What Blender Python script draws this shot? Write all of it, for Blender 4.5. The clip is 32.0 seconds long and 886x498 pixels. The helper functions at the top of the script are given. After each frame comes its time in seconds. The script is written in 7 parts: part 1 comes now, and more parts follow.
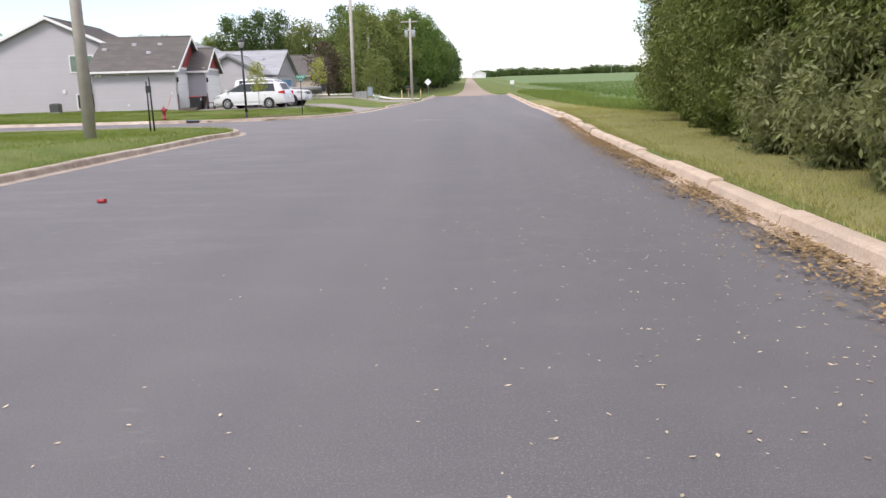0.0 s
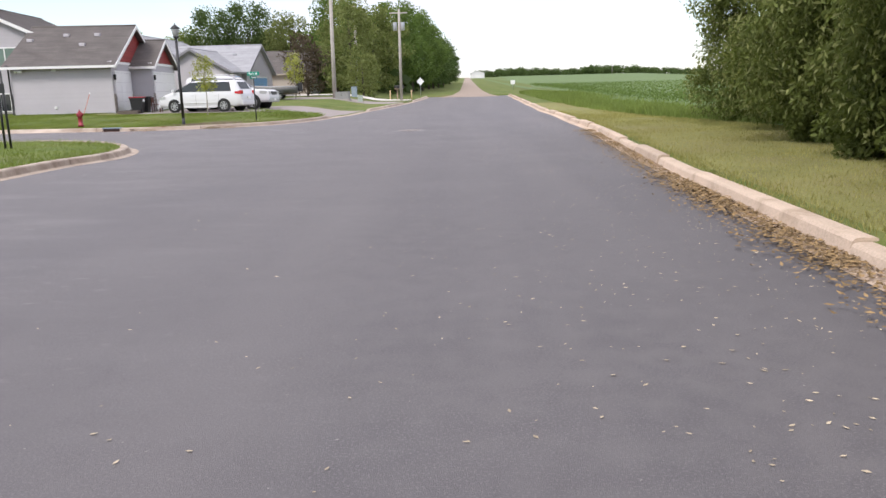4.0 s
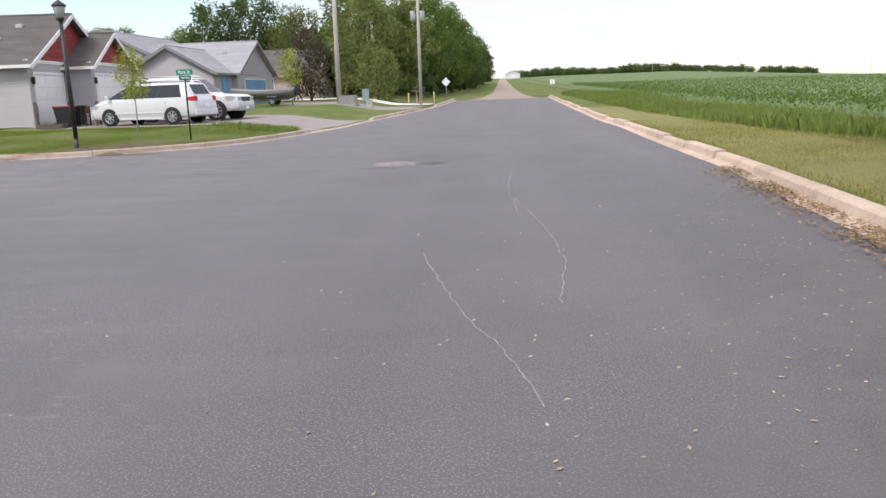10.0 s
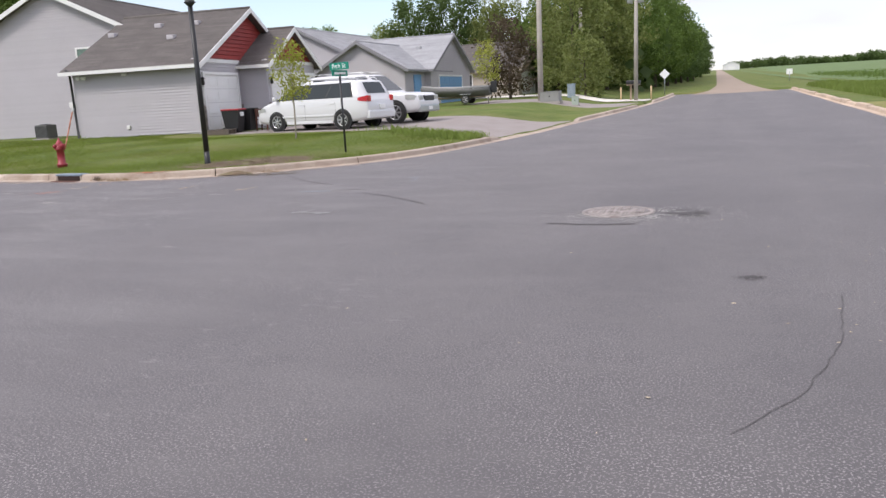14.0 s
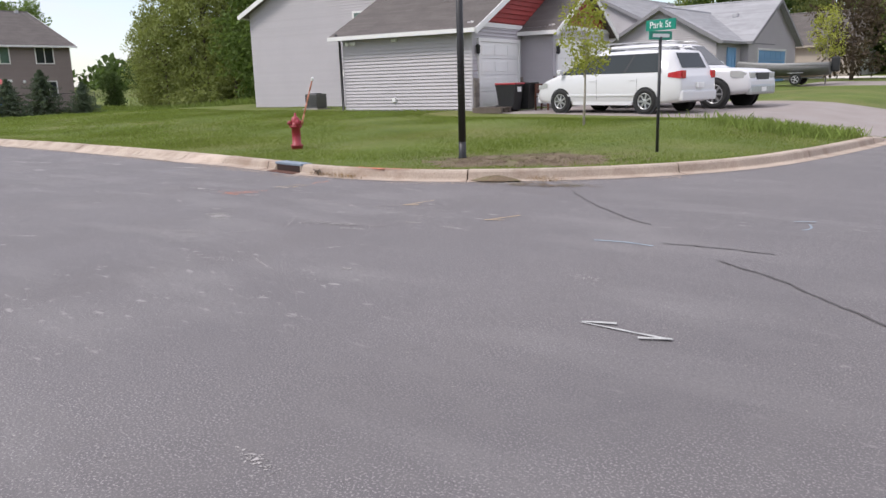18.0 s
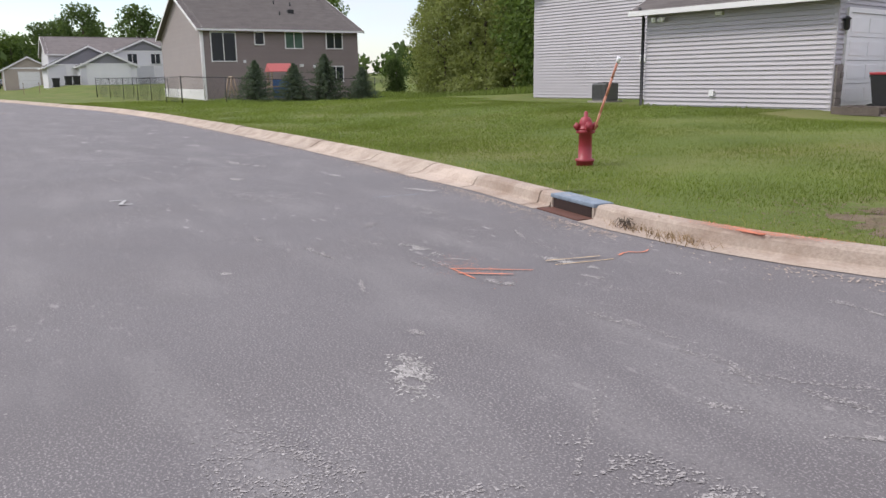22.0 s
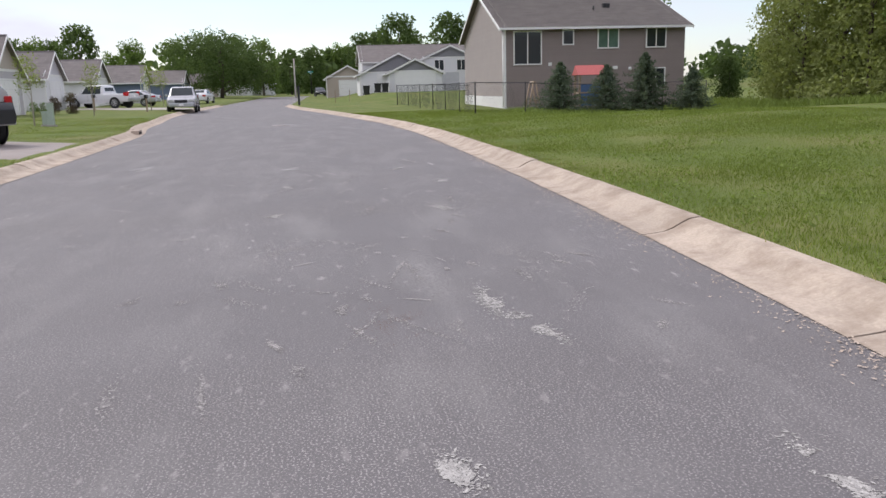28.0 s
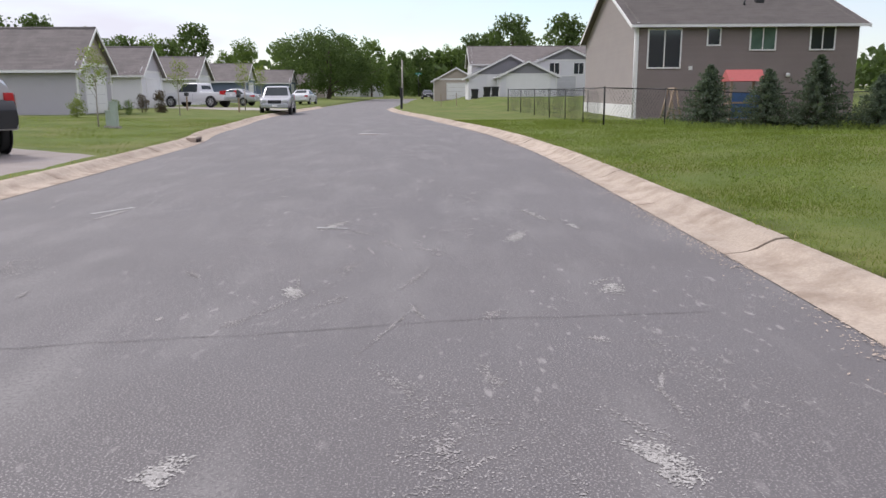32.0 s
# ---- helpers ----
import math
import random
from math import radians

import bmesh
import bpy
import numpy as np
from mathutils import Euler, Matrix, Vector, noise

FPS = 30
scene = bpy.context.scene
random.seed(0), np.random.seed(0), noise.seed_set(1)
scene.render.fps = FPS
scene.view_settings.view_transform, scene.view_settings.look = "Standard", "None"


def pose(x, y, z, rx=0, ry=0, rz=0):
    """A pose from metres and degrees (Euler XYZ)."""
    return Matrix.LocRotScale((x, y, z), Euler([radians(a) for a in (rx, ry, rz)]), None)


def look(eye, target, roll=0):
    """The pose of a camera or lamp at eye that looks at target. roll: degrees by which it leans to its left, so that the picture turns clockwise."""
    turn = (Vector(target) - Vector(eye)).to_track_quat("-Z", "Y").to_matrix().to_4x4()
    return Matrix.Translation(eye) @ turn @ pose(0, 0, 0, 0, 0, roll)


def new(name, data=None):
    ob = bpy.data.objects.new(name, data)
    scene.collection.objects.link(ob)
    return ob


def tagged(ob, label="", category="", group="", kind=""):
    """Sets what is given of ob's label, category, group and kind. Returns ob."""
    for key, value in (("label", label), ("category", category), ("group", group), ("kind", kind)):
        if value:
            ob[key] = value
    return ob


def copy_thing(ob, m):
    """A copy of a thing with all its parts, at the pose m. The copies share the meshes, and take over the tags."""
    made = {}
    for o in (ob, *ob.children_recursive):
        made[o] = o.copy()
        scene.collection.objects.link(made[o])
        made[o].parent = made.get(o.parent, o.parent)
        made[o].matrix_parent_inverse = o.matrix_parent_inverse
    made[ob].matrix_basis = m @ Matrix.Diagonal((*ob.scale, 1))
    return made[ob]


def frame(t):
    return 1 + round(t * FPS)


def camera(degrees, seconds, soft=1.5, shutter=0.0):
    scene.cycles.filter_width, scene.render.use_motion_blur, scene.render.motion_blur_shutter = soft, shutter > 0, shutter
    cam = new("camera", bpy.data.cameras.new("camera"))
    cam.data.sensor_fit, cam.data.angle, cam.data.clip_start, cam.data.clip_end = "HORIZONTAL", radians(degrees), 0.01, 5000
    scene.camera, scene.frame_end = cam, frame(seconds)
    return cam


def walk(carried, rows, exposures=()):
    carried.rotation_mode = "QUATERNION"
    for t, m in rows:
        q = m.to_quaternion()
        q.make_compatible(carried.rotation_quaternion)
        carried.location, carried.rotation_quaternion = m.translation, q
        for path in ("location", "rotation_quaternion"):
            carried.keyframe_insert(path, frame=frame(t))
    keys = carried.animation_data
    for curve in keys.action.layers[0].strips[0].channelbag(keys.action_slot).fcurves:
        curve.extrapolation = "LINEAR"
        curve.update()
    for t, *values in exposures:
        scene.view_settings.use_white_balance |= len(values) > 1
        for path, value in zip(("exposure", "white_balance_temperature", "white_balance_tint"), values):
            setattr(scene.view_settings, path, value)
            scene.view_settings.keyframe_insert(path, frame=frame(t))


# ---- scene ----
cam = camera(59.6, 32.0)
PATH = [
    (0, (0.000, -0.000, 1.348), (-0.367, 9.784, -0.685), -1.72),
    (0.5, (0.009, 1.084, 1.343), (-0.355, 10.867, -0.700), -1.69),
    (1, (0.021, 2.173, 1.339), (-0.339, 11.955, -0.706), -1.66),
    (1.5, (0.045, 3.268, 1.333), (-0.310, 13.050, -0.714), -1.56),
    (2, (0.072, 4.363, 1.331), (-0.277, 14.144, -0.723), -1.45),
    (2.5, (0.086, 5.448, 1.333), (-0.261, 15.227, -0.725), -1.39),
    (3, (0.100, 6.515, 1.339), (-0.240, 16.297, -0.710), -1.39),
    (3.5, (0.127, 7.554, 1.345), (-0.210, 17.338, -0.695), -1.44),
    (5.5, (0.319, 11.555, 1.338), (-0.038, 21.342, -0.684), -1.65),
    (6, (0.360, 12.534, 1.335), (0.005, 22.320, -0.691), -1.71),
    (6.5, (0.383, 13.500, 1.334), (0.028, 23.284, -0.702), -1.77),
    (7, (0.382, 14.458, 1.338), (0.033, 24.242, -0.696), -1.81),
    (7.5, (0.382, 15.395, 1.343), (0.024, 25.181, -0.684), -1.84),
    (8, (0.386, 16.310, 1.345), (-0.001, 26.096, -0.675), -1.88),
    (8.5, (0.386, 17.200, 1.349), (-0.057, 26.985, -0.665), -1.93),
    (9, (0.383, 18.068, 1.354), (-0.147, 27.851, -0.649), -1.98),
    (9.5, (0.369, 18.923, 1.356), (-0.276, 28.701, -0.640), -2.05),
    (10, (0.349, 19.764, 1.352), (-0.452, 29.529, -0.652), -2.19),
    (10.5, (0.295, 20.607, 1.351), (-0.712, 30.345, -0.691), -2.40),
    (11, (0.229, 21.428, 1.349), (-1.011, 31.132, -0.721), -2.67),
    (11.5, (0.140, 22.241, 1.353), (-1.374, 31.908, -0.710), -2.92),
    (12, (0.023, 23.037, 1.359), (-1.785, 32.660, -0.675), -3.11),
    (12.5, (-0.127, 23.826, 1.366), (-2.304, 33.381, -0.627), -3.21),
    (13, (-0.301, 24.595, 1.364), (-2.853, 34.060, -0.610), -3.21),
    (13.5, (-0.505, 25.329, 1.361), (-3.445, 34.686, -0.590), -3.24),
    (14, (-0.748, 26.032, 1.359), (-4.055, 35.269, -0.577), -3.19),
    (14.5, (-1.042, 26.703, 1.363), (-4.747, 35.790, -0.564), -3.03),
    (16.5, (-2.421, 29.195, 1.379), (-7.635, 37.485, -0.641), -2.10),
    (17, (-2.819, 29.763, 1.380), (-8.380, 37.818, -0.670), -1.92),
    (17.5, (-3.260, 30.298, 1.378), (-9.152, 38.108, -0.694), -1.77),
    (18, (-3.718, 30.820, 1.375), (-9.964, 38.342, -0.723), -1.58),
    (18.5, (-4.189, 31.327, 1.372), (-10.770, 38.555, -0.739), -1.47),
    (19, (-4.677, 31.813, 1.367), (-11.576, 38.730, -0.767), -1.39),
    (19.5, (-5.183, 32.272, 1.361), (-12.358, 38.895, -0.798), -1.32),
    (20, (-5.720, 32.705, 1.355), (-13.189, 38.987, -0.826), -1.21),
    (20.5, (-6.276, 33.109, 1.348), (-14.007, 39.062, -0.839), -1.14),
    (21, (-6.842, 33.490, 1.339), (-14.824, 39.103, -0.848), -1.08),
    (21.5, (-7.434, 33.852, 1.330), (-15.647, 39.125, -0.846), -0.98),
    (22, (-8.040, 34.191, 1.325), (-16.461, 39.133, -0.835), -0.78),
    (22.5, (-8.653, 34.503, 1.323), (-17.271, 39.108, -0.804), -0.78),
    (23, (-9.259, 34.794, 1.318), (-18.063, 39.052, -0.771), -1.03),
    (23.5, (-9.877, 35.069, 1.310), (-18.839, 38.993, -0.760), -1.33),
    (24, (-10.555, 35.342, 1.313), (-19.674, 38.898, -0.737), -1.52),
    (24.5, (-11.255, 35.582, 1.309), (-20.507, 38.802, -0.701), -1.59),
    (25, (-11.929, 35.792, 1.305), (-21.296, 38.681, -0.673), -1.57),
    (25.5, (-12.603, 35.977, 1.302), (-22.058, 38.562, -0.679), -1.61),
    (26, (-13.314, 36.162, 1.312), (-22.846, 38.436, -0.679), -1.67),
    (26.5, (-14.019, 36.322, 1.322), (-23.608, 38.346, -0.665), -1.66),
    (28.5, (-16.810, 36.815, 1.345), (-26.524, 38.071, -0.670), -1.45),
    (29, (-17.524, 36.907, 1.351), (-27.271, 37.975, -0.615), -1.41),
    (29.5, (-18.255, 36.975, 1.355), (-28.027, 37.872, -0.571), -1.29),
    (30, (-19.001, 37.027, 1.357), (-28.790, 37.725, -0.562), -1.06),
    (30.5, (-19.762, 37.067, 1.358), (-29.557, 37.583, -0.589), -0.76),
    (31, (-20.538, 37.096, 1.358), (-30.335, 37.465, -0.612), -0.53),
    (31.5, (-21.323, 37.117, 1.359), (-31.123, 37.375, -0.613), -0.41),
    (32, (-22.114, 37.134, 1.362), (-31.919, 37.271, -0.601), -0.29),
]
EXPOSURES = [(0, 0.70), (3, 0.67), (7, 0.60), (10, 0.56), (13, 0.52), (17, 0.50), (20, 0.46), (24, 0.43), (27, 0.39), (32, 0.37)]
walk(cam, [(t, look(eye, target, roll)) for t, eye, target, roll in PATH], EXPOSURES)

# ---- sky, sun and exposure ----
SUN_EL, SUN_ROT = radians(50), radians(214)
world = bpy.data.worlds.new("sky")
scene.world = world
world.use_nodes = True
wn = world.node_tree.nodes
wl = world.node_tree.links
wn.clear()
w_out = wn.new("ShaderNodeOutputWorld")
w_bg = wn.new("ShaderNodeBackground")
w_bg.inputs["Strength"].default_value = 0.138
w_sky = wn.new("ShaderNodeTexSky")
w_sky.sky_type = "NISHITA"
w_sky.sun_disc = False
w_sky.sun_elevation = SUN_EL
w_sky.sun_rotation = SUN_ROT
w_sky.dust_density = 0.6
w_tc = wn.new("ShaderNodeTexCoord")
w_map = wn.new("ShaderNodeMapping")
w_map.inputs["Scale"].default_value = (1.0, 1.0, 3.5)
w_map.inputs["Location"].default_value = (2.3, 0.7, 0.4)
w_noise = wn.new("ShaderNodeTexNoise")
w_noise.inputs["Scale"].default_value = 1.6
w_noise.inputs["Detail"].default_value = 5
w_noise.inputs["Roughness"].default_value = 0.55
w_ramp = wn.new("ShaderNodeValToRGB")
w_ramp.color_ramp.elements[0].position = 0.45
w_ramp.color_ramp.elements[0].color = (0.10, 0.10, 0.10, 1)
w_ramp.color_ramp.elements[1].position = 0.68
w_mix = wn.new("ShaderNodeMixRGB")
w_mix.inputs["Color2"].default_value = (4.75, 4.7, 5.4, 1)
wl.new(w_tc.outputs["Generated"], w_map.inputs["Vector"])
wl.new(w_map.outputs["Vector"], w_noise.inputs["Vector"])
wl.new(w_noise.outputs["Fac"], w_ramp.inputs["Fac"])
wl.new(w_sky.outputs["Color"], w_mix.inputs["Color1"])
# an overcast sky grows brighter from the horizon to the zenith
w_sep = wn.new("ShaderNodeSeparateXYZ")
wl.new(w_tc.outputs["Generated"], w_sep.inputs[0])
w_clamp = wn.new("ShaderNodeMath")
w_clamp.operation = "MAXIMUM"
w_clamp.inputs[1].default_value = 0.0
wl.new(w_sep.outputs["Z"], w_clamp.inputs[0])
w_cover = wn.new("ShaderNodeMath")
w_cover.operation = "MULTIPLY_ADD"
w_cover.use_clamp = True
w_cover.inputs[1].default_value = 1.3
wl.new(w_clamp.outputs[0], w_cover.inputs[0])
wl.new(w_ramp.outputs["Color"], w_cover.inputs[2])
wl.new(w_cover.outputs[0], w_mix.inputs["Fac"])
w_pow = wn.new("ShaderNodeMath")
w_pow.operation = "POWER"
w_pow.inputs[1].default_value = 1.5
wl.new(w_clamp.outputs[0], w_pow.inputs[0])
w_gain = wn.new("ShaderNodeMath")
w_gain.operation = "MULTIPLY_ADD"
w_gain.inputs[1].default_value = 0.35
w_gain.inputs[2].default_value = 1.0
wl.new(w_pow.outputs[0], w_gain.inputs[0])
w_scale = wn.new("ShaderNodeVectorMath")
w_scale.operation = "SCALE"
wl.new(w_mix.outputs["Color"], w_scale.inputs[0])
wl.new(w_gain.outputs[0], w_scale.inputs["Scale"])
wl.new(w_scale.outputs["Vector"], w_bg.inputs["Color"])
wl.new(w_bg.outputs["Background"], w_out.inputs["Surface"])

sun = new("sun", bpy.data.lights.new("sun", "SUN"))
sun.data.energy = 1.85
sun.data.angle = radians(14)
sun.data.color = (1.0, 0.945, 0.90)
sun.matrix_basis = look((0, 0, 50), Vector((0, 0, 50)) - Vector((math.sin(SUN_ROT) * math.cos(SUN_EL), math.cos(SUN_ROT) * math.cos(SUN_EL), math.sin(SUN_EL))))


# ---- materials ----
def mat(name, base, rough=0.7, metal=0.0, vary=0.12, scale=6.0, fine=60.0, bump=0.0, bump_scale=80.0, spec=0.5, rand=0.0, obj=False, stain=None, island=0.0):
    """A surface with two scales of tone variation, optional relief and per-piece variation."""
    m = bpy.data.materials.new(name)
    m.use_nodes = True
    nt = m.node_tree
    b = nt.nodes["Principled BSDF"]
    b.inputs["Roughness"].default_value = rough
    b.inputs["Metallic"].default_value = metal
    b.inputs["Specular IOR Level"].default_value = spec
    tc = nt.nodes.new("ShaderNodeTexCoord")
    vec = tc.outputs["Object"]
    if not obj:
        geo = nt.nodes.new("ShaderNodeNewGeometry")
        vec = geo.outputs["Position"]
    n1 = nt.nodes.new("ShaderNodeTexNoise")
    n1.inputs["Scale"].default_value = scale
    n1.inputs["Detail"].default_value = 4
    n2 = nt.nodes.new("ShaderNodeTexNoise")
    n2.inputs["Scale"].default_value = fine
    n2.inputs["Detail"].default_value = 2
    for n in (n1, n2):
        nt.links.new(vec, n.inputs["Vector"])
    add = nt.nodes.new("ShaderNodeMath")
    add.operation = "ADD"
    nt.links.new(n1.outputs["Fac"], add.inputs[0])
    nt.links.new(n2.outputs["Fac"], add.inputs[1])
    mr = nt.nodes.new("ShaderNodeMapRange")
    mr.inputs["From Min"].default_value, mr.inputs["From Max"].default_value = 0.6, 1.4
    mr.inputs["To Min"].default_value, mr.inputs["To Max"].default_value = 1 - vary, 1 + vary
    nt.links.new(add.outputs[0], mr.inputs["Value"])
    fac = mr.outputs["Result"]
    for amount, source in ((rand, "object"), (island, "island")):
        if amount:
            if source == "object":
                r = nt.nodes.new("ShaderNodeObjectInfo").outputs["Random"]
            else:
                r = nt.nodes.new("ShaderNodeNewGeometry").outputs["Random Per Island"]
            rr = nt.nodes.new("ShaderNodeMapRange")
            rr.inputs["To Min"].default_value, rr.inputs["To Max"].default_value = 1 - amount, 1 + amount
            nt.links.new(r, rr.inputs["Value"])
            mu = nt.nodes.new("ShaderNodeMath")
            mu.operation = "MULTIPLY"
            nt.links.new(fac, mu.inputs[0])
            nt.links.new(rr.outputs["Result"], mu.inputs[1])
            fac = mu.outputs[0]
    sc = nt.nodes.new("ShaderNodeVectorMath")
    sc.operation = "SCALE"
    sc.inputs[0].default_value = base[:3]
    nt.links.new(fac, sc.inputs["Scale"])
    colour = sc.outputs["Vector"]
    if stain:
        s_col, s_scale, s_lo, s_hi = stain
        n3 = nt.nodes.new("ShaderNodeTexNoise")
        n3.inputs["Scale"].default_value = s_scale
        n3.inputs["Detail"].default_value = 6
        n3.inputs["Roughness"].default_value = 0.65
        nt.links.new(vec, n3.inputs["Vector"])
        sr = nt.nodes.new("ShaderNodeMapRange")
        sr.inputs["From Min"].default_value, sr.inputs["From Max"].default_value = s_lo, s_hi
        nt.links.new(n3.outputs["Fac"], sr.inputs["Value"])
        mx = nt.nodes.new("ShaderNodeMixRGB")
        mx.inputs["Color2"].default_value = (*s_col, 1)
        nt.links.new(sr.outputs["Result"], mx.inputs["Fac"])
        nt.links.new(colour, mx.inputs["Color1"])
        colour = mx.outputs["Color"]
    nt.links.new(colour, b.inputs["Base Color"])
    if bump:
        nb = nt.nodes.new("ShaderNodeTexNoise")
        nb.inputs["Scale"].default_value = bump_scale
        nb.inputs["Detail"].default_value = 4
        nt.links.new(vec, nb.inputs["Vector"])
        bp = nt.nodes.new("ShaderNodeBump")
        bp.inputs["Strength"].default_value = bump
        bp.inputs["Distance"].default_value = 0.02
        nt.links.new(nb.outputs["Fac"], bp.inputs["Height"])
        nt.links.new(bp.outputs["Normal"], b.inputs["Normal"])
    return m


M = {}
M["asphalt"] = mat("asphalt", (0.099, 0.091, 0.095), 0.72, vary=0.06, scale=0.35, fine=70, bump=0.3, bump_scale=190, stain=((0.125, 0.115, 0.117), 0.8, 0.5, 0.9))
M["asphalt_dark"] = mat("crack_shadow", (0.075, 0.068, 0.067), 0.7, vary=0.2)
M["scuff"] = mat("pale_scuff", (0.31, 0.292, 0.284), 0.9, vary=0.25, scale=9, fine=120, island=0.3)
M["scuff_white"] = mat("white_scuff", (0.36, 0.345, 0.33), 0.9, vary=0.25, scale=9, fine=120, island=0.3)
M["crack_pale"] = mat("dusty_crack", (0.32, 0.30, 0.29), 0.9, vary=0.3, scale=9, fine=120)
M["chalk"] = mat("scuffed_grit", (0.30, 0.28, 0.268), 0.9, vary=0.3, scale=9, fine=120)
M["concrete_stained"] = mat("stained_concrete", (0.44, 0.36, 0.295), 0.9, vary=0.22, scale=1.4, fine=40, bump=0.35, bump_scale=60, rand=0.1, stain=((0.24, 0.165, 0.12), 1.8, 0.48, 0.8))
M["concrete"] = mat("concrete", (0.43, 0.355, 0.288), 0.9, vary=0.2, scale=1.4, fine=40, bump=0.35, bump_scale=60, rand=0.08, stain=((0.24, 0.18, 0.135), 2.6, 0.44, 0.74))
# brighter copy of concrete: the early exposure's extra light is in the colour
M["concrete_pale"] = mat("exposure_lit_concrete", (0.52, 0.405, 0.31), 0.9, vary=0.2, scale=1.4, fine=40, bump=0.45, bump_scale=50, rand=0.1, stain=((0.33, 0.24, 0.165), 2.0, 0.52, 0.8))
M["slab"] = mat("driveway_concrete", (0.36, 0.33, 0.30), 0.9, vary=0.14, scale=1.2, fine=40, bump=0.3, bump_scale=60, stain=((0.2, 0.18, 0.17), 1.2, 0.55, 0.8))
M["iron"] = mat("worn_iron", (0.30, 0.265, 0.25), 0.7, vary=0.3, scale=8, fine=60, stain=((0.13, 0.10, 0.09), 6, 0.5, 0.7))
M["lawn_dry"] = mat("dry_verge", (0.21, 0.205, 0.072), 0.9, vary=0.32, scale=0.7, fine=26, bump=0.8, bump_scale=45, spec=0.2, stain=((0.22, 0.19, 0.085), 0.5, 0.45, 0.75))
M["lawn"] = mat("lawn", (0.112, 0.148, 0.034), 0.9, vary=0.32, scale=0.7, fine=26, bump=0.8, bump_scale=45, spec=0.2, stain=((0.175, 0.16, 0.065), 0.35, 0.45, 0.78))
M["gravel"] = mat("gravel", (0.31, 0.245, 0.195), 0.95, vary=0.2, scale=0.6, fine=30, bump=0.6, bump_scale=50)
M["dirt"] = mat("bare_soil", (0.17, 0.125, 0.082), 0.95, vary=0.4, scale=3, fine=30, bump=0.9, bump_scale=40, stain=((0.12, 0.12, 0.045), 3.0, 0.5, 0.7))
M["slab_white"] = mat("new_pale_concrete", (0.66, 0.62, 0.56), 0.9, vary=0.1, scale=1.2, fine=40, bump=0.3, bump_scale=60)
M["slab_grey"] = mat("weathered_driveway", (0.275, 0.238, 0.222), 0.9, vary=0.14, scale=1.2, fine=40, bump=0.3, bump_scale=60, stain=((0.28, 0.26, 0.25), 1.2, 0.5, 0.8))
M["siding"] = mat("vinyl_siding", (0.465, 0.44, 0.462), 0.6, vary=0.05, scale=1.0, fine=25, rand=0.02)
M["siding_grey"] = mat("grey_gable_siding", (0.24, 0.235, 0.25), 0.6, vary=0.06, scale=1.0, fine=25)
M["door_grey"] = mat("pale_grey_door", (0.55, 0.55, 0.56), 0.5, vary=0.05, scale=2)
M["siding_brown"] = mat("taupe_siding", (0.262, 0.213, 0.198), 0.6, vary=0.06, scale=1.0, fine=25, rand=0.02)
# lighter copy of taupe_siding, with the sun on the south gable in its colour
M["siding_gable"] = mat("sunlit_taupe_siding", (0.345, 0.295, 0.268), 0.6, vary=0.06, scale=1.0, fine=25, rand=0.02)
M["siding_tan"] = mat("tan_siding", (0.42, 0.36, 0.30), 0.6, vary=0.06, scale=1.0, fine=25)
M["siding_white"] = mat("white_siding", (0.72, 0.71, 0.72), 0.6, vary=0.05, scale=1.0, fine=25)
M["siding_blue"] = mat("slate_siding", (0.13, 0.17, 0.24), 0.6, vary=0.05, scale=1.0, fine=25)
M["shake"] = mat("red_shakes", (0.28, 0.035, 0.03), 0.7, vary=0.2, scale=3, fine=30, rand=0.12)
M["roof"] = mat("brown_shingle", (0.132, 0.117, 0.109), 0.95, vary=0.2, scale=1.5, fine=18, bump=0.5, bump_scale=30, island=0.1)
M["roof_slate"] = mat("grey_brown_shingle", (0.20, 0.178, 0.172), 0.95, vary=0.2, scale=1.5, fine=18, bump=0.5, bump_scale=30, island=0.1)
M["roof_grey"] = mat("weathered_shingle", (0.37, 0.37, 0.385), 0.95, vary=0.14, scale=1.5, fine=18, bump=0.5, bump_scale=30, island=0.1)
M["trim"] = mat("white_trim", (0.78, 0.77, 0.76), 0.5, vary=0.05, scale=2)
M["door"] = mat("white_garage_door", (0.80, 0.79, 0.78), 0.5, vary=0.04, scale=2)
M["blue_door"] = mat("blue_door_paint", (0.18, 0.36, 0.60), 0.5, vary=0.06, scale=2)
M["stone"] = mat("stone_veneer", (0.23, 0.20, 0.18), 0.9, vary=0.3, scale=4, fine=30, rand=0.3, bump=0.6)
M["glass"] = mat("window_glass", (0.03, 0.035, 0.04), 0.08, vary=0.1, scale=1, spec=0.8)
M["car_glass"] = mat("car_glass", (0.04, 0.048, 0.052), 0.08, vary=0.1, scale=1, spec=0.28)
# the green of a reflection is put into this pane colour
M["glass_green"] = mat("painted_reflection_glass", (0.10, 0.16, 0.13), 0.08, vary=0.3, scale=2, spec=0.8)
M["black"] = mat("black_metal", (0.02, 0.02, 0.022), 0.45, vary=0.15, scale=5)
M["plastic_black"] = mat("black_plastic", (0.018, 0.018, 0.02), 0.5, vary=0.2, scale=8)
M["red_lid"] = mat("red_plastic", (0.35, 0.03, 0.04), 0.5, vary=0.1)
M["hydrant"] = mat("hydrant_paint", (0.30, 0.028, 0.042), 0.45, vary=0.18, scale=8, fine=60, stain=((0.2, 0.05, 0.04), 9, 0.6, 0.8))
M["galv"] = mat("galvanised_steel", (0.42, 0.43, 0.44), 0.4, metal=0.7, vary=0.15)
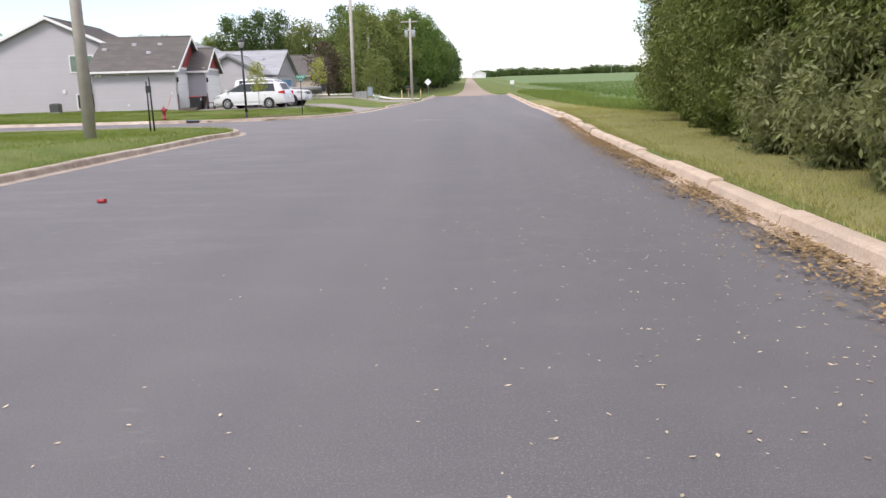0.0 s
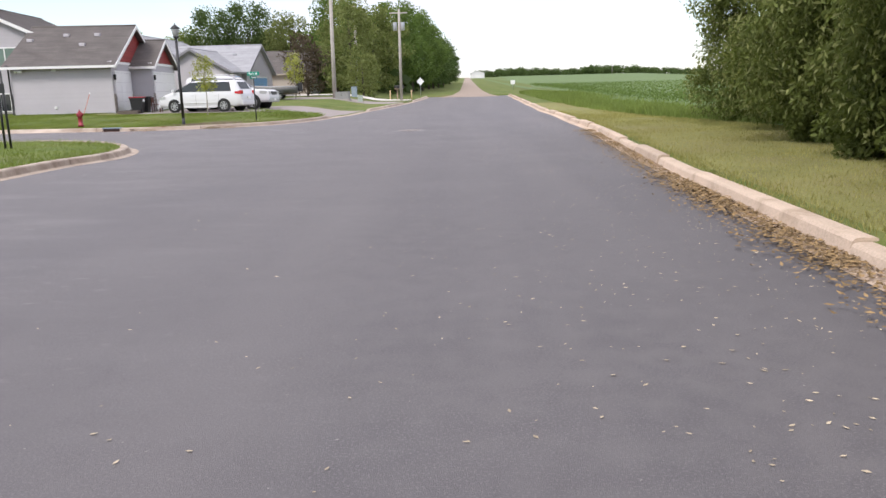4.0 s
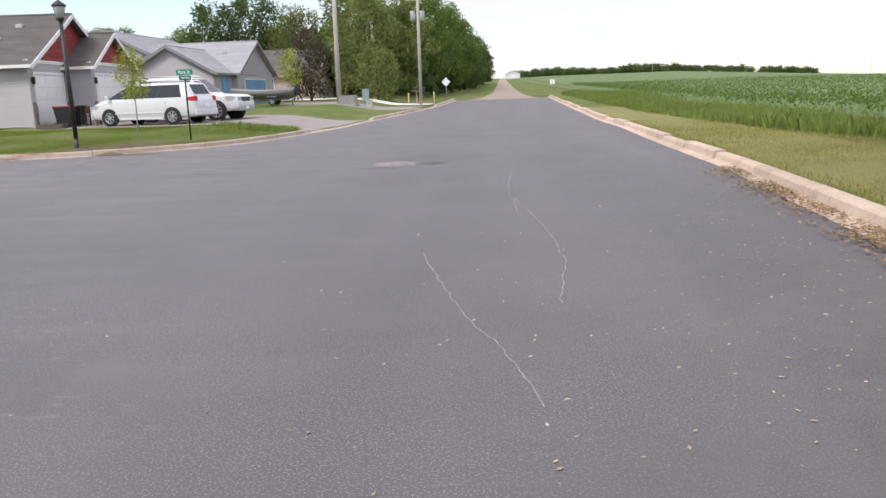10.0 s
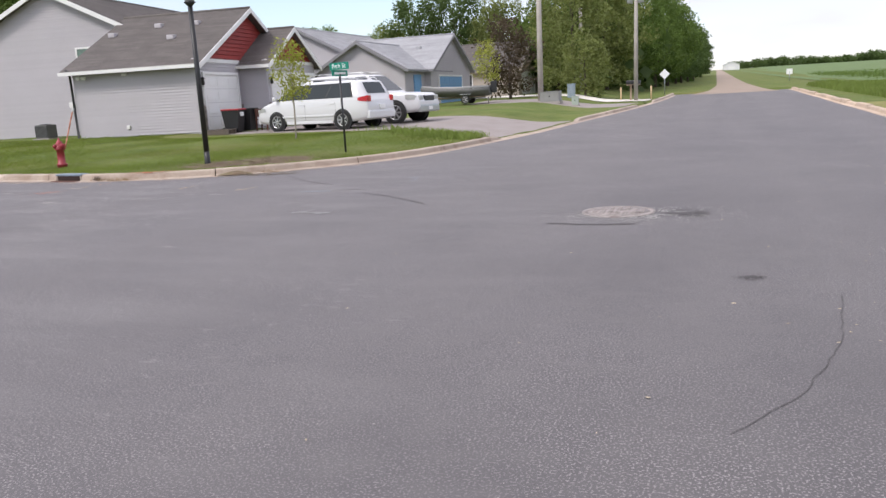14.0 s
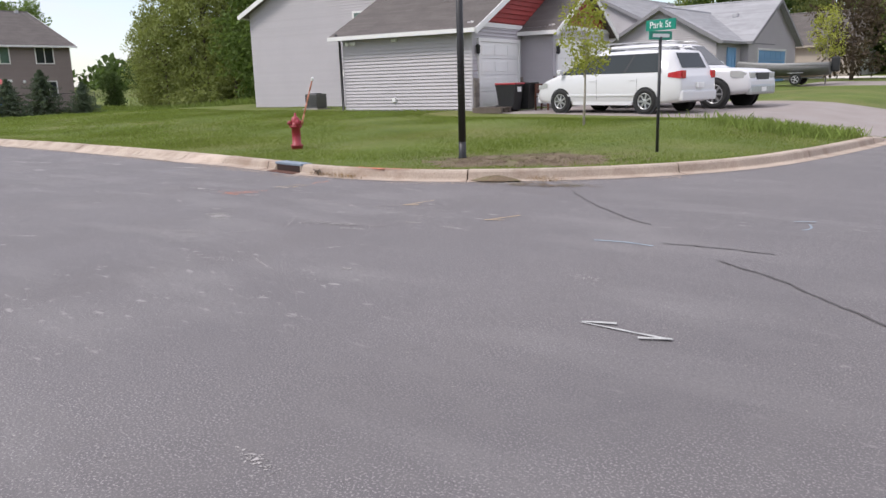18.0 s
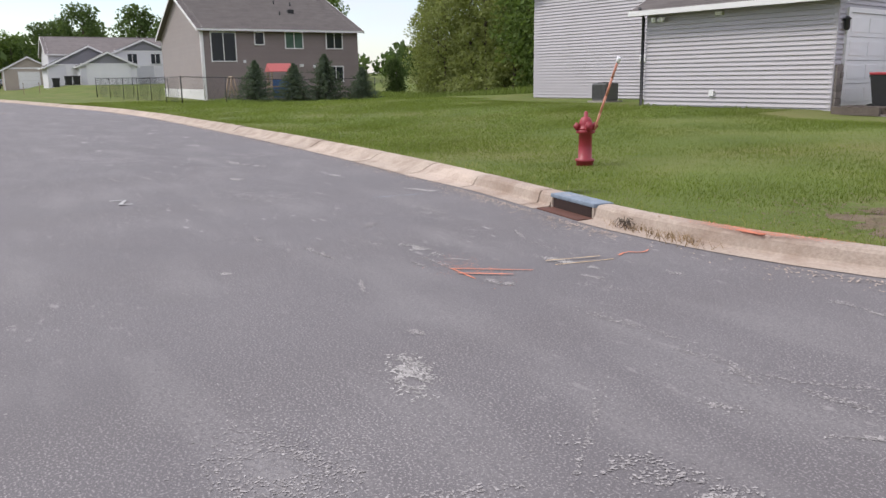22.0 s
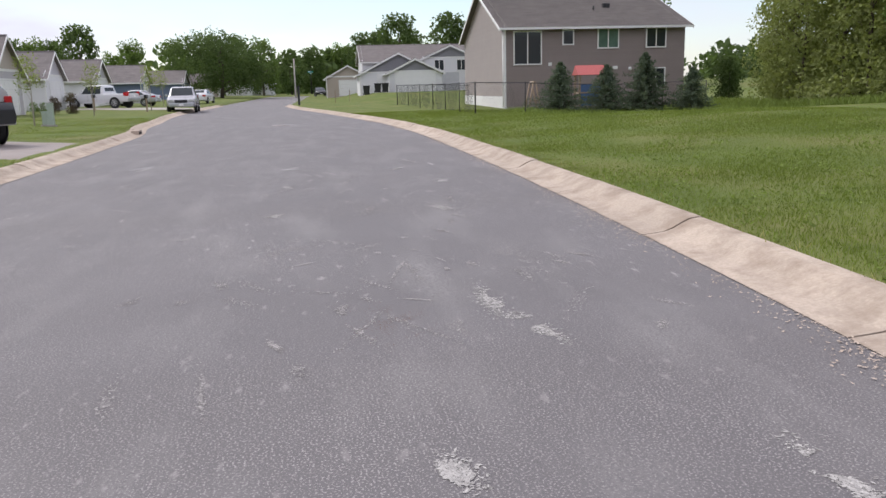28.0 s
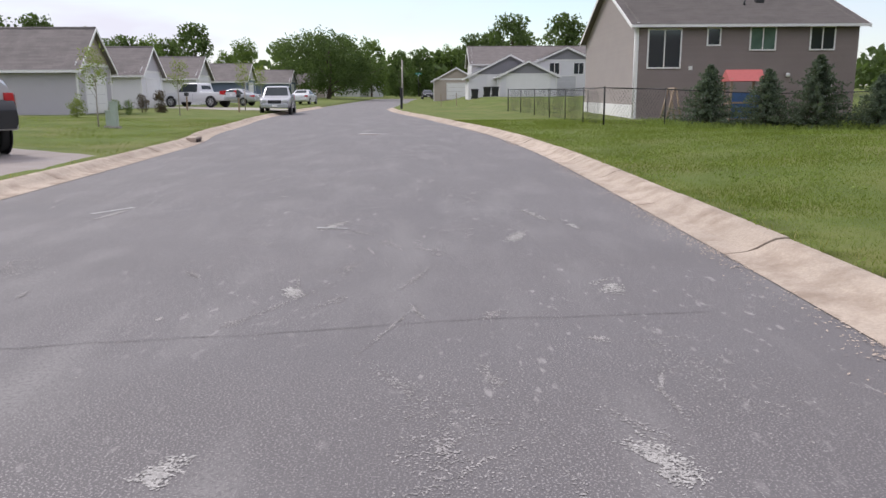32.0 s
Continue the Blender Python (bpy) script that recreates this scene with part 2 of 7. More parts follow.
M["white_car"] = mat("white_car_paint", (0.66, 0.66, 0.675), 0.22, vary=0.02, scale=1)
M["silver_car"] = mat("silver_car_paint", (0.50, 0.50, 0.52), 0.25, metal=0.4, vary=0.03, scale=1)
M["dark_car"] = mat("dark_car_paint", (0.03, 0.03, 0.035), 0.2, vary=0.05, scale=1)
M["rubber"] = mat("tyre_rubber", (0.02, 0.02, 0.02), 0.85, vary=0.2)
M["alloy"] = mat("alloy_wheel", (0.50, 0.50, 0.51), 0.35, metal=0.8, vary=0.1)
M["red_lens"] = mat("red_lens", (0.45, 0.015, 0.02), 0.15, vary=0.05)
M["clear_lens"] = mat("headlight_lens", (0.40, 0.41, 0.40), 0.1, vary=0.1)
M["sign_green"] = mat("sign_green", (0.0, 0.22, 0.15), 0.4, vary=0.05)
M["sign_white"] = mat("sign_white", (0.8, 0.8, 0.8), 0.4, vary=0.03)
M["wood_pole"] = mat("weathered_pole", (0.40, 0.365, 0.33), 0.9, vary=0.2, scale=3, fine=50, bump=0.5, bump_scale=30)
M["wood"] = mat("weathered_wood", (0.32, 0.24, 0.17), 0.85, vary=0.2, scale=4, fine=50)
M["wood_dark"] = mat("dark_weathered_wood", (0.13, 0.105, 0.088), 0.9, vary=0.25, scale=4, fine=50)
M["bark"] = mat("bark", (0.085, 0.065, 0.05), 0.95, vary=0.3, scale=5, fine=40, bump=0.8, bump_scale=25)
M["pale_bark"] = mat("young_bark", (0.36, 0.32, 0.28), 0.9, vary=0.15, scale=6)
M["ac"] = mat("grey_cabinet_paint", (0.26, 0.26, 0.25), 0.6, vary=0.1)
M["ac_dark"] = mat("dark_grey_casing", (0.12, 0.12, 0.118), 0.55, vary=0.15)
M["inlet"] = mat("painted_inlet_casting", (0.19, 0.235, 0.29), 0.7, vary=0.25, scale=6, fine=40, stain=((0.40, 0.36, 0.30), 5, 0.55, 0.75))
M["rod"] = mat("orange_rod_paint", (0.62, 0.26, 0.18), 0.6, vary=0.2, scale=5)
M["rust"] = mat("rusty_iron", (0.11, 0.045, 0.03), 0.85, vary=0.3, scale=8)
# near-black colour that stands for the shade inside an inlet opening
M["throat"] = mat("inlet_throat_shade", (0.03, 0.015, 0.012), 0.9, vary=0.3, scale=8)
M["orange"] = mat("orange_marking_paint", (0.62, 0.22, 0.13), 0.85, vary=0.3, scale=12, fine=90)
M["yellow"] = mat("yellow_marking_paint", (0.56, 0.41, 0.24), 0.85, vary=0.25, scale=12, fine=90)
M["white_paint"] = mat("white_marking_paint", (0.42, 0.42, 0.41), 0.85, vary=0.2, scale=12, fine=90)
M["blue_paint"] = mat("blue_marking_paint", (0.26, 0.315, 0.365), 0.85, vary=0.25, scale=12, fine=90)
M["red_paint"] = mat("red_marker_paint", (0.60, 0.08, 0.05), 0.6, vary=0.15)
M["leaf_litter"] = mat("fallen_leaves", (0.25, 0.165, 0.075), 0.9, vary=0.3, scale=6, fine=60, island=0.45)
M["leaf_dry"] = mat("dry_pale_leaves", (0.46, 0.38, 0.27), 0.9, vary=0.3, scale=6, fine=60, island=0.4)
M["box_green"] = mat("pedestal_green", (0.36, 0.42, 0.36), 0.6, vary=0.1)
M["play_red"] = mat("red_canvas", (0.42, 0.105, 0.10), 0.8, vary=0.1)
M["play_blue"] = mat("blue_panel", (0.06, 0.13, 0.28), 0.6, vary=0.1)
M["crop"] = mat("bean_field", (0.10, 0.142, 0.056), 0.9, vary=0.25, scale=0.25, fine=5, spec=0.2, island=0.3)


def leaf_mat(name, base, vary):
    m = mat(name, base, 0.75, vary=vary, scale=0.6, fine=4, spec=0.12, island=0.4, rand=0.14)
    b = m.node_tree.nodes["Principled BSDF"]
    b.inputs["Subsurface Weight"].default_value = 0.0
    tr = m.node_tree.nodes.new("ShaderNodeBsdfTranslucent")
    tr.inputs["Color"].default_value = (base[0] * 1.6, base[1] * 1.7, base[2] * 1.0, 1)
    mx = m.node_tree.nodes.new("ShaderNodeMixShader")
    mx.inputs["Fac"].default_value = 0.34
    out = m.node_tree.nodes["Material Output"]
    m.node_tree.links.new(b.outputs["BSDF"], mx.inputs[1])
    m.node_tree.links.new(tr.outputs["BSDF"], mx.inputs[2])
    m.node_tree.links.new(mx.outputs["Shader"], out.inputs["Surface"])
    return m


M["leaf_dark"] = leaf_mat("dark_leaves", (0.082, 0.118, 0.045), 0.25)
M["leaf_mid"] = leaf_mat("green_leaves", (0.118, 0.168, 0.052), 0.25)
M["leaf_light"] = leaf_mat("bright_leaves", (0.195, 0.232, 0.070), 0.25)
M["leaf_olive"] = leaf_mat("olive_leaves", (0.17, 0.192, 0.074), 0.25)
M["leaf_willow"] = leaf_mat("willow_leaves", (0.215, 0.24, 0.092), 0.45)
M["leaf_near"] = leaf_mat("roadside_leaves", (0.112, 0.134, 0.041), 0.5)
# paler than roadside_leaves: the light on the outer leaves is in this colour
M["leaf_tip"] = leaf_mat("lit_leaf_tips", (0.20, 0.212, 0.088), 0.4)
M["leaf_silver"] = leaf_mat("silvery_leaves", (0.20, 0.21, 0.105), 0.35)
M["leaf_yellow"] = leaf_mat("yellow_green_leaves", (0.30, 0.31, 0.075), 0.3)
M["leaf_plum"] = leaf_mat("plum_leaves", (0.085, 0.065, 0.05), 0.25)
M["needle"] = leaf_mat("spruce_needles", (0.095, 0.122, 0.092), 0.2)
M["grass"] = leaf_mat("grass_blades", (0.140, 0.177, 0.040), 0.45)
M["grass_dry"] = leaf_mat("dry_grass", (0.27, 0.25, 0.10), 0.35)
M["weed"] = leaf_mat("roadside_weeds", (0.185, 0.235, 0.07), 0.3)


def add_aggregate(m):
    """Pale stone specks worn bare in the asphalt, in wide uneven bands, and fine dark pores."""
    nt = m.node_tree
    b = nt.nodes["Principled BSDF"]
    old = b.inputs["Base Color"].links[0].from_socket
    geo = nt.nodes.new("ShaderNodeNewGeometry")

    def band(scale, detail, lo, hi, stretch=None):
        vec = geo.outputs["Position"]
        if stretch:
            mp = nt.nodes.new("ShaderNodeMapping")
            mp.inputs["Scale"].default_value = stretch
            nt.links.new(vec, mp.inputs["Vector"])
            vec = mp.outputs["Vector"]
        n = nt.nodes.new("ShaderNodeTexNoise")
        n.inputs["Scale"].default_value = scale
        n.inputs["Detail"].default_value = detail
        nt.links.new(vec, n.inputs["Vector"])
        r = nt.nodes.new("ShaderNodeMapRange")
        r.inputs["From Min"].default_value, r.inputs["From Max"].default_value = lo, hi
        nt.links.new(n.outputs["Fac"], r.inputs["Value"])
        return r.outputs["Result"]

    def times(a, c):
        k = nt.nodes.new("ShaderNodeMath")
        k.operation = "MULTIPLY"
        nt.links.new(a, k.inputs[0])
        nt.links.new(c, k.inputs[1])
        return k.outputs[0]

    def mix(col, fac, tint):
        k = nt.nodes.new("ShaderNodeMixRGB")
        k.inputs["Color2"].default_value = (*tint, 1)
        nt.links.new(col, k.inputs["Color1"])
        nt.links.new(fac, k.inputs["Fac"])
        return k.outputs["Color"]

    sep = nt.nodes.new("ShaderNodeSeparateXYZ")
    nt.links.new(geo.outputs["Position"], sep.inputs[0])
    worn = nt.nodes.new("ShaderNodeMapRange")
    worn.inputs["From Min"].default_value, worn.inputs["From Max"].default_value = -0.5, -8.0
    worn.inputs["To Min"].default_value = 0.12
    nt.links.new(sep.outputs["X"], worn.inputs["Value"])
    old = mix(old, times(worn.outputs["Result"], band(0.7, 6, -0.6, 1.0)), (0.143, 0.133, 0.136))
    fresh = nt.nodes.new("ShaderNodeMapRange")
    fresh.inputs["From Min"].default_value, fresh.inputs["From Max"].default_value = 12.0, 30.0
    fresh.inputs["To Min"].default_value = 0.3
    nt.links.new(sep.outputs["Y"], fresh.inputs["Value"])
    specks = times(times(band(95, 2, 0.55, 0.63), band(0.55, 5, 0.15, 0.75)), fresh.outputs["Result"])
    tracks = band(0.75, 2, 0.42, 0.68, (1.0, 0.05, 1.0))
    old = mix(old, tracks, (0.124, 0.114, 0.116))
    col = mix(old, specks, (0.36, 0.335, 0.33))
    col = mix(col, band(130, 1, 0.66, 0.74), (0.06, 0.055, 0.055))
    smear = times(band(1.3, 8, 0.60, 0.80), band(0.2, 2, 0.45, 0.6))
    col = mix(col, smear, (0.15, 0.139, 0.138))
    scrape = times(times(band(5.5, 14, 0.615, 0.70, (1.0, 2.4, 1.0)), band(0.4, 3, 0.45, 0.6)), worn.outputs["Result"])
    col = mix(col, scrape, (0.29, 0.272, 0.265))
    bloom = times(band(1.5, 10, 0.50, 0.74, (0.35, 1.2, 1.0)), worn.outputs["Result"])
    col = mix(col, times(bloom, band(40, 3, 0.3, 0.62)), (0.215, 0.203, 0.20))
    dust = band(0.12, 4, 0.42, 0.7)
    col = mix(col, times(dust, band(5, 6, 0.4, 0.75)), (0.15, 0.139, 0.138))
    nt.links.new(col, b.inputs["Base Color"])


add_aggregate(M["asphalt"])


# ---- mesh helpers ----
def bm_box(bm, x0, y0, z0, x1, y1, z1, bevel=0.0):
    r = bmesh.ops.create_cube(bm, size=1)
    vs = r["verts"]
    bmesh.ops.scale(bm, vec=(x1 - x0, y1 - y0, z1 - z0), verts=vs)
    bmesh.ops.translate(bm, vec=((x0 + x1) / 2, (y0 + y1) / 2, (z0 + z1) / 2), verts=vs)
    if bevel:
        es = list({e for v in vs for e in v.link_edges})
        bmesh.ops.bevel(bm, geom=es, offset=bevel, segments=2, affect="EDGES", profile=0.6)
    return vs


def box(x0, y0, z0, x1, y1, z1, bevel=0.0):
    bm = bmesh.new()
    bm_box(bm, x0, y0, z0, x1, y1, z1, bevel)
    return bm


def tube(points, radii, sides=10, bm=None, cap=True):
    """A tapered tube through the points."""
    bm = bm or bmesh.new()
    rings = []
    pts = [Vector(p) for p in points]
    for i, p in enumerate(pts):
        d = (pts[min(i + 1, len(pts) - 1)] - pts[max(i - 1, 0)]).normalized()
        a = d.orthogonal().normalized() if abs(d.z) < 0.9 else Vector((1, 0, 0))
        a = (a - d * a.dot(d)).normalized()
        b = d.cross(a)
        r = radii[i] if isinstance(radii, (list, tuple)) else radii
        rings.append([bm.verts.new(p + a * (r * math.cos(2 * math.pi * k / sides)) + b * (r * math.sin(2 * math.pi * k / sides))) for k in range(sides)])
    for q, s in zip(rings, rings[1:]):
        for k in range(sides):
            f = bm.faces.new((q[k], q[(k + 1) % sides], s[(k + 1) % sides], s[k]))
            f.smooth = True
    if cap:
        bm.faces.new(list(reversed(rings[0])))
        bm.faces.new(rings[-1])
    return bm


def lathe(profile, sides=20, bm=None, at=(0, 0, 0), smooth=True):
    """Profile of (radius, z) turned round the vertical."""
    bm = bm or bmesh.new()
    rings = []
    for r, z in profile:
        rings.append([bm.verts.new((at[0] + r * math.cos(2 * math.pi * k / sides), at[1] + r * math.sin(2 * math.pi * k / sides), at[2] + z)) for k in range(sides)])
    for q, s in zip(rings, rings[1:]):
        for k in range(sides):
            f = bm.faces.new((q[k], q[(k + 1) % sides], s[(k + 1) % sides], s[k]))
            f.smooth = smooth
    bm.faces.new(list(reversed(rings[0])))
    bm.faces.new(rings[-1])
    return bm


def slab(poly, z0, z1, bm=None):
    """A flat polygon in plan, given thickness."""
    bm = bm or bmesh.new()
    lo = [bm.verts.new((x, y, z0)) for x, y in poly]
    hi = [bm.verts.new((x, y, z1)) for x, y in poly]
    bm.faces.new(list(reversed(lo)))
    bm.faces.new(hi)
    n = len(poly)
    for k in range(n):
        bm.faces.new((lo[k], lo[(k + 1) % n], hi[(k + 1) % n], hi[k]))
    return bm


def prism(poly, thick, m, bm=None):
    """A polygon in the plane x-z, thick along y, placed by the matrix m."""
    bm = bm or bmesh.new()
    a = [bm.verts.new(m @ Vector((x, 0, z))) for x, z in poly]
    b = [bm.verts.new(m @ Vector((x, thick, z))) for x, z in poly]
    n = len(poly)
    bm.faces.new(a)
    bm.faces.new(list(reversed(b)))
    for k in range(n):
        bm.faces.new((a[(k + 1) % n], a[k], b[k], b[(k + 1) % n]))
    return bm


def mesh_of(bm, name, material):
    bmesh.ops.recalc_face_normals(bm, faces=bm.faces)
    me = bpy.data.meshes.new(name)
    bm.to_mesh(me)
    bm.free()
    me.materials.append(material)
    return me


def part(name, bm, material, parent, label=""):
    ob = new(name, mesh_of(bm, name, material))
    ob.parent = parent
    if label:
        ob["label"] = label
    return ob


def piece(name, me, parent, m=None):
    ob = new(name, me)
    ob.parent = parent
    if m is not None:
        ob.matrix_basis = m
    return ob


def thing(name, m, label, category, group="", kind=""):
    ob = new(name)
    ob.empty_display_size = 0.2
    ob.matrix_basis = m
    return tagged(ob, label, category, group, kind)


def raw_mesh(name, verts, faces, material, smooth=False):
    me = bpy.data.meshes.new(name)
    verts = np.asarray(verts, np.float32)
    faces = np.asarray(faces, np.int32)
    n = faces.shape[1]
    me.vertices.add(len(verts))
    me.vertices.foreach_set("co", verts.ravel())
    me.loops.add(faces.size)
    me.loops.foreach_set("vertex_index", faces.ravel())
    me.polygons.add(len(faces))
    me.polygons.foreach_set("loop_start", np.arange(0, faces.size, n, dtype=np.int32))
    me.polygons.foreach_set("loop_total", np.full(len(faces), n, np.int32))
    if smooth:
        me.polygons.foreach_set("use_smooth", np.ones(len(faces), bool))
    me.update(calc_edges=True)
    me.materials.append(material)
    return me


# ---- plan of the two streets ----
def interp(p, x):
    return float(np.interp(x, [a for a, _ in p], [b for _, b in p]))


def east_x(y):
    return interp([(-24, 2.85), (5, 2.98), (20, 3.42), (32, 4.15), (45, 4.45), (90, 4.7)], y)


EAST = [(east_x(y), y) for y in range(-24, 91, 2)]
arc_sw = [(-13.9 + 6.05 * math.cos(a), 25.1 + 6.05 * math.sin(a)) for a in np.linspace(0, math.pi / 2, 14)]
SOUTH_WEST = [(-7.55 - 0.012 * (y + 24), y) for y in range(-24, 25, 2)] + arc_sw
SOUTH = SOUTH_WEST + [(-20, 31.2), (-27.5, 31.1), (-34, 30.75), (-40, 30.35), (-45, 29.95), (-50, 28.9), (-56.6, 28.3), (-62.5, 27.5), (-70, 26.9), (-80, 26.7), (-95, 26.7), (-120, 26.7), (-170, 26.7)]
NORTH = [(-170, 34.6), (-120, 34.2), (-100, 33.8), (-88, 33.9), (-80, 34.7), (-72, 36.0), (-67.5, 36.9), (-60, 38.1), (-52.5, 39.15), (-48, 39.7), (-41, 40.12), (-37, 40.2), (-32, 40.2), (-26, 40.15), (-20, 39.95), (-16, 39.6), (-13.2, 39.2), (-11.8, 39.25), (-10.6, 39.65), (-9.4, 40.5), (-8.4, 41.6), (-7.7, 42.9), (-7.35, 44.6), (-7.1, 46.5), (-6.75, 50), (-6.2, 56), (-5.0, 67), (-4.2, 78), (-4.0, 90)]


def rise(x, y):
    """The land climbs gently to the north and along the side street."""
    x, y = np.asarray(x, float), np.asarray(y, float)
    up = 0.0125 * np.clip(y - 52, 0, 110) + 0.0155 * np.clip(y - 162, 0, 700)
    fall = 0.055 * np.clip(x - 0.2 * y - 8, 0, 500) * np.clip((y - 40) / 300, 0, 1)
    return up - fall + 0.005 * np.clip(-60 - x, 0, 160)


def smooth_line(p, step):
    """Even steps along a softly rounded line."""
    q = np.array(p, float)
    for _ in range(2):
        a = 0.75 * q[:-1] + 0.25 * q[1:]
        b = 0.25 * q[:-1] + 0.75 * q[1:]
        q = np.vstack([q[:1], np.stack([a, b], 1).reshape(-1, 2), q[-1:]])
    s = np.r_[0, np.cumsum(np.hypot(*np.diff(q, axis=0).T))]
    t = np.linspace(0, s[-1], max(2, int(round(s[-1] / step)) + 1))
    return np.stack([np.interp(t, s, q[:, 0]), np.interp(t, s, q[:, 1])], 1)


OUTLINE = np.vstack([np.array(EAST), smooth_line(NORTH, 0.8)[::-1], smooth_line(SOUTH, 0.8)[::-1]])


def road_distance(pts):
    """Signed distance to the back of the kerbs: below zero inside the streets. Also the nearest place on it."""
    a = OUTLINE
    b = np.roll(a, -1, 0)
    best = np.full(len(pts), 1e9)
    near = np.zeros((len(pts), 2))
    inside = np.zeros(len(pts), bool)
    for (ax, ay), (bx, by) in zip(a, b):
        dx, dy = bx - ax, by - ay
        l2 = dx * dx + dy * dy + 1e-12
        t = np.clip(((pts[:, 0] - ax) * dx + (pts[:, 1] - ay) * dy) / l2, 0, 1)
        qx, qy = ax + t * dx, ay + t * dy
        d = np.hypot(pts[:, 0] - qx, pts[:, 1] - qy)
        k = d < best
        best[k] = d[k]
        near[k, 0], near[k, 1] = qx[k], qy[k]
        if ay != by:
            cross = ((ay > pts[:, 1]) != (by > pts[:, 1])) & (pts[:, 0] < dx * (pts[:, 1] - ay) / dy + ax)
            inside ^= cross
    return np.where(inside, -best, best), near


def sstep(a, b, x):
    t = np.clip((np.asarray(x, float) - a) / (b - a), 0, 1)
    return t * t * (3 - 2 * t)


def lawn_height(x, y):
    """Height of the lawns and fields outside the streets."""
    x, y = np.asarray(x, float), np.asarray(y, float)
    north = sstep(40, 50, y) * sstep(-52, -36, x) * (1 - sstep(-10.5, -7.0, x)) * 0.36
    back = -0.25 * sstep(44, 52, y) * (1 - sstep(-54, -40, x)) * sstep(-100, -80, x)
    far_n = 0.15 * sstep(60, 75, y) * (1 - sstep(-12, -6, x)) * sstep(-60, -40, x)
    south = 0.2 * (1 - sstep(17, 29, y)) * (1 - sstep(-9.5, -8, x))
    east = -0.05 * sstep(6, 14, x)
    drive = -0.075 * sstep(47.4, 48.8, y) * (1 - sstep(58.5, 60.5, y)) * sstep(-19.5, -18.2, x) * (1 - sstep(-6.3, -5.0, x))
    mound = 0.75 * sstep(38.5, 43, y) * (1 - sstep(-97, -80, x))
    return 0.125 + mound + drive + north + back + far_n + south + east + rise(x, y)


def ground_z(x, y):
    return float(lawn_height(x, y))

# ---- ground ----
def axis_steps(breaks):
    out = [breaks[0][0]]
    for (a, _), (b, s) in zip(breaks, breaks[1:]):
        n = max(1, int(round((b - a) / s)))
        out += [a + (b - a) * k / n for k in range(1, n + 1)]
    return np.array(out)


GX = axis_steps([(-1500, 0), (-400, 200), (-175, 15), (-60, 1.0), (-40, 0.6), (12, 0.4), (30, 1.5), (200, 15), (1500, 200)])
GY = axis_steps([(-300, 0), (-24, 30), (0, 1.0), (60, 0.4), (110, 1.0), (260, 10), (500, 30), (2500, 200)])
gx, gy = np.meshgrid(GX, GY)
gp = np.stack([gx.ravel(), gy.ravel()], 1)
gd, gnear = road_distance(gp)
step = np.maximum(np.interp(gp[:, 0], [-175, -61, -60, -40, 12, 30], [15, 1, 0.8, 0.5, 0.4, 1.5]), np.interp(gp[:, 1], [-24, 0, 60, 110], [1, 0.4, 0.4, 1.0]))
snap = (np.abs(gd) < 0.52 * step) & (step < 1.3)
away = gp - gnear
gp[snap] = gnear[snap] + np.where(gd[snap, None] > 0, -1, 1) * away[snap] / np.maximum(np.abs(gd[snap, None]), 1e-6) * 0.03
gz = lawn_height(gp[:, 0], gp[:, 1])
low = (gd < 0) & ~snap
gz[low] = -0.4
bumpy = np.array([noise.noise(Vector((a * 0.45, b * 0.45, 3.3))) for a, b in gp]) * 0.03
gz += np.where(low | snap, 0, bumpy)
ny, nx = gx.shape
idx = np.arange(nx * ny).reshape(ny, nx)
quads = np.stack([idx[:-1, :-1], idx[:-1, 1:], idx[1:, 1:], idx[1:, :-1]], -1).reshape(-1, 4)
ground = tagged(new("ground", raw_mesh("ground", np.c_[gp, gz], quads, M["lawn"], True)), "mown green lawn and verge, dry in patches", "ground", kind="structure")

# asphalt
bm = bmesh.new()
vs = [bm.verts.new((x, y, 0.0)) for x, y in OUTLINE]
bm.faces.new(vs)
for cut in range(52, 90, 6):
    bmesh.ops.bisect_plane(bm, geom=list(bm.verts) + list(bm.edges) + list(bm.faces), plane_co=(0, cut, 0), plane_no=(0, 1, 0))
for cut in range(-60, -170, -12):
    bmesh.ops.bisect_plane(bm, geom=list(bm.verts) + list(bm.edges) + list(bm.faces), plane_co=(cut, 0, 0), plane_no=(1, 0, 0))
bmesh.ops.triangulate(bm, faces=bm.faces)
for v in bm.verts:
    v.co.z = float(rise(v.co.x, v.co.y))
road = tagged(new("road", mesh_of(bm, "road", M["asphalt"])), "grey asphalt street worn pale in the wheel tracks", "road", kind="structure")
if road.data.polygons[0].normal.z < 0:
    road.data.flip_normals()

bm = bmesh.new()
rows_ = [(87.2, 0.004), (90.2, 0.15)] + [(y, 0.15) for y in range(102, 700, 12)]
for (a, la), (b, lb) in zip(rows_, rows_[1:]):
    (l0, r0), (l1, r1) = [(interp([(87, -2.6), (90.2, -1.3), (112, -0.7), (700, -0.9)], y), interp([(87, 3.6), (90.2, 2.6), (112, 2.3), (700, 2.9)], y)) for y in (a, b)]
    k0, k1 = float(rise(0, a)), float(rise(0, b))
    bm.faces.new([bm.verts.new(p) for p in ((l0, a, k0 + la), (r0, a, k0 + la), (r1, b, k1 + lb), (l1, b, k1 + lb))])
gravel_road = tagged(new("gravel_road", mesh_of(bm, "gravel_road", M["gravel"])), "pale tan gravel road running on past the asphalt", "road", kind="structure")


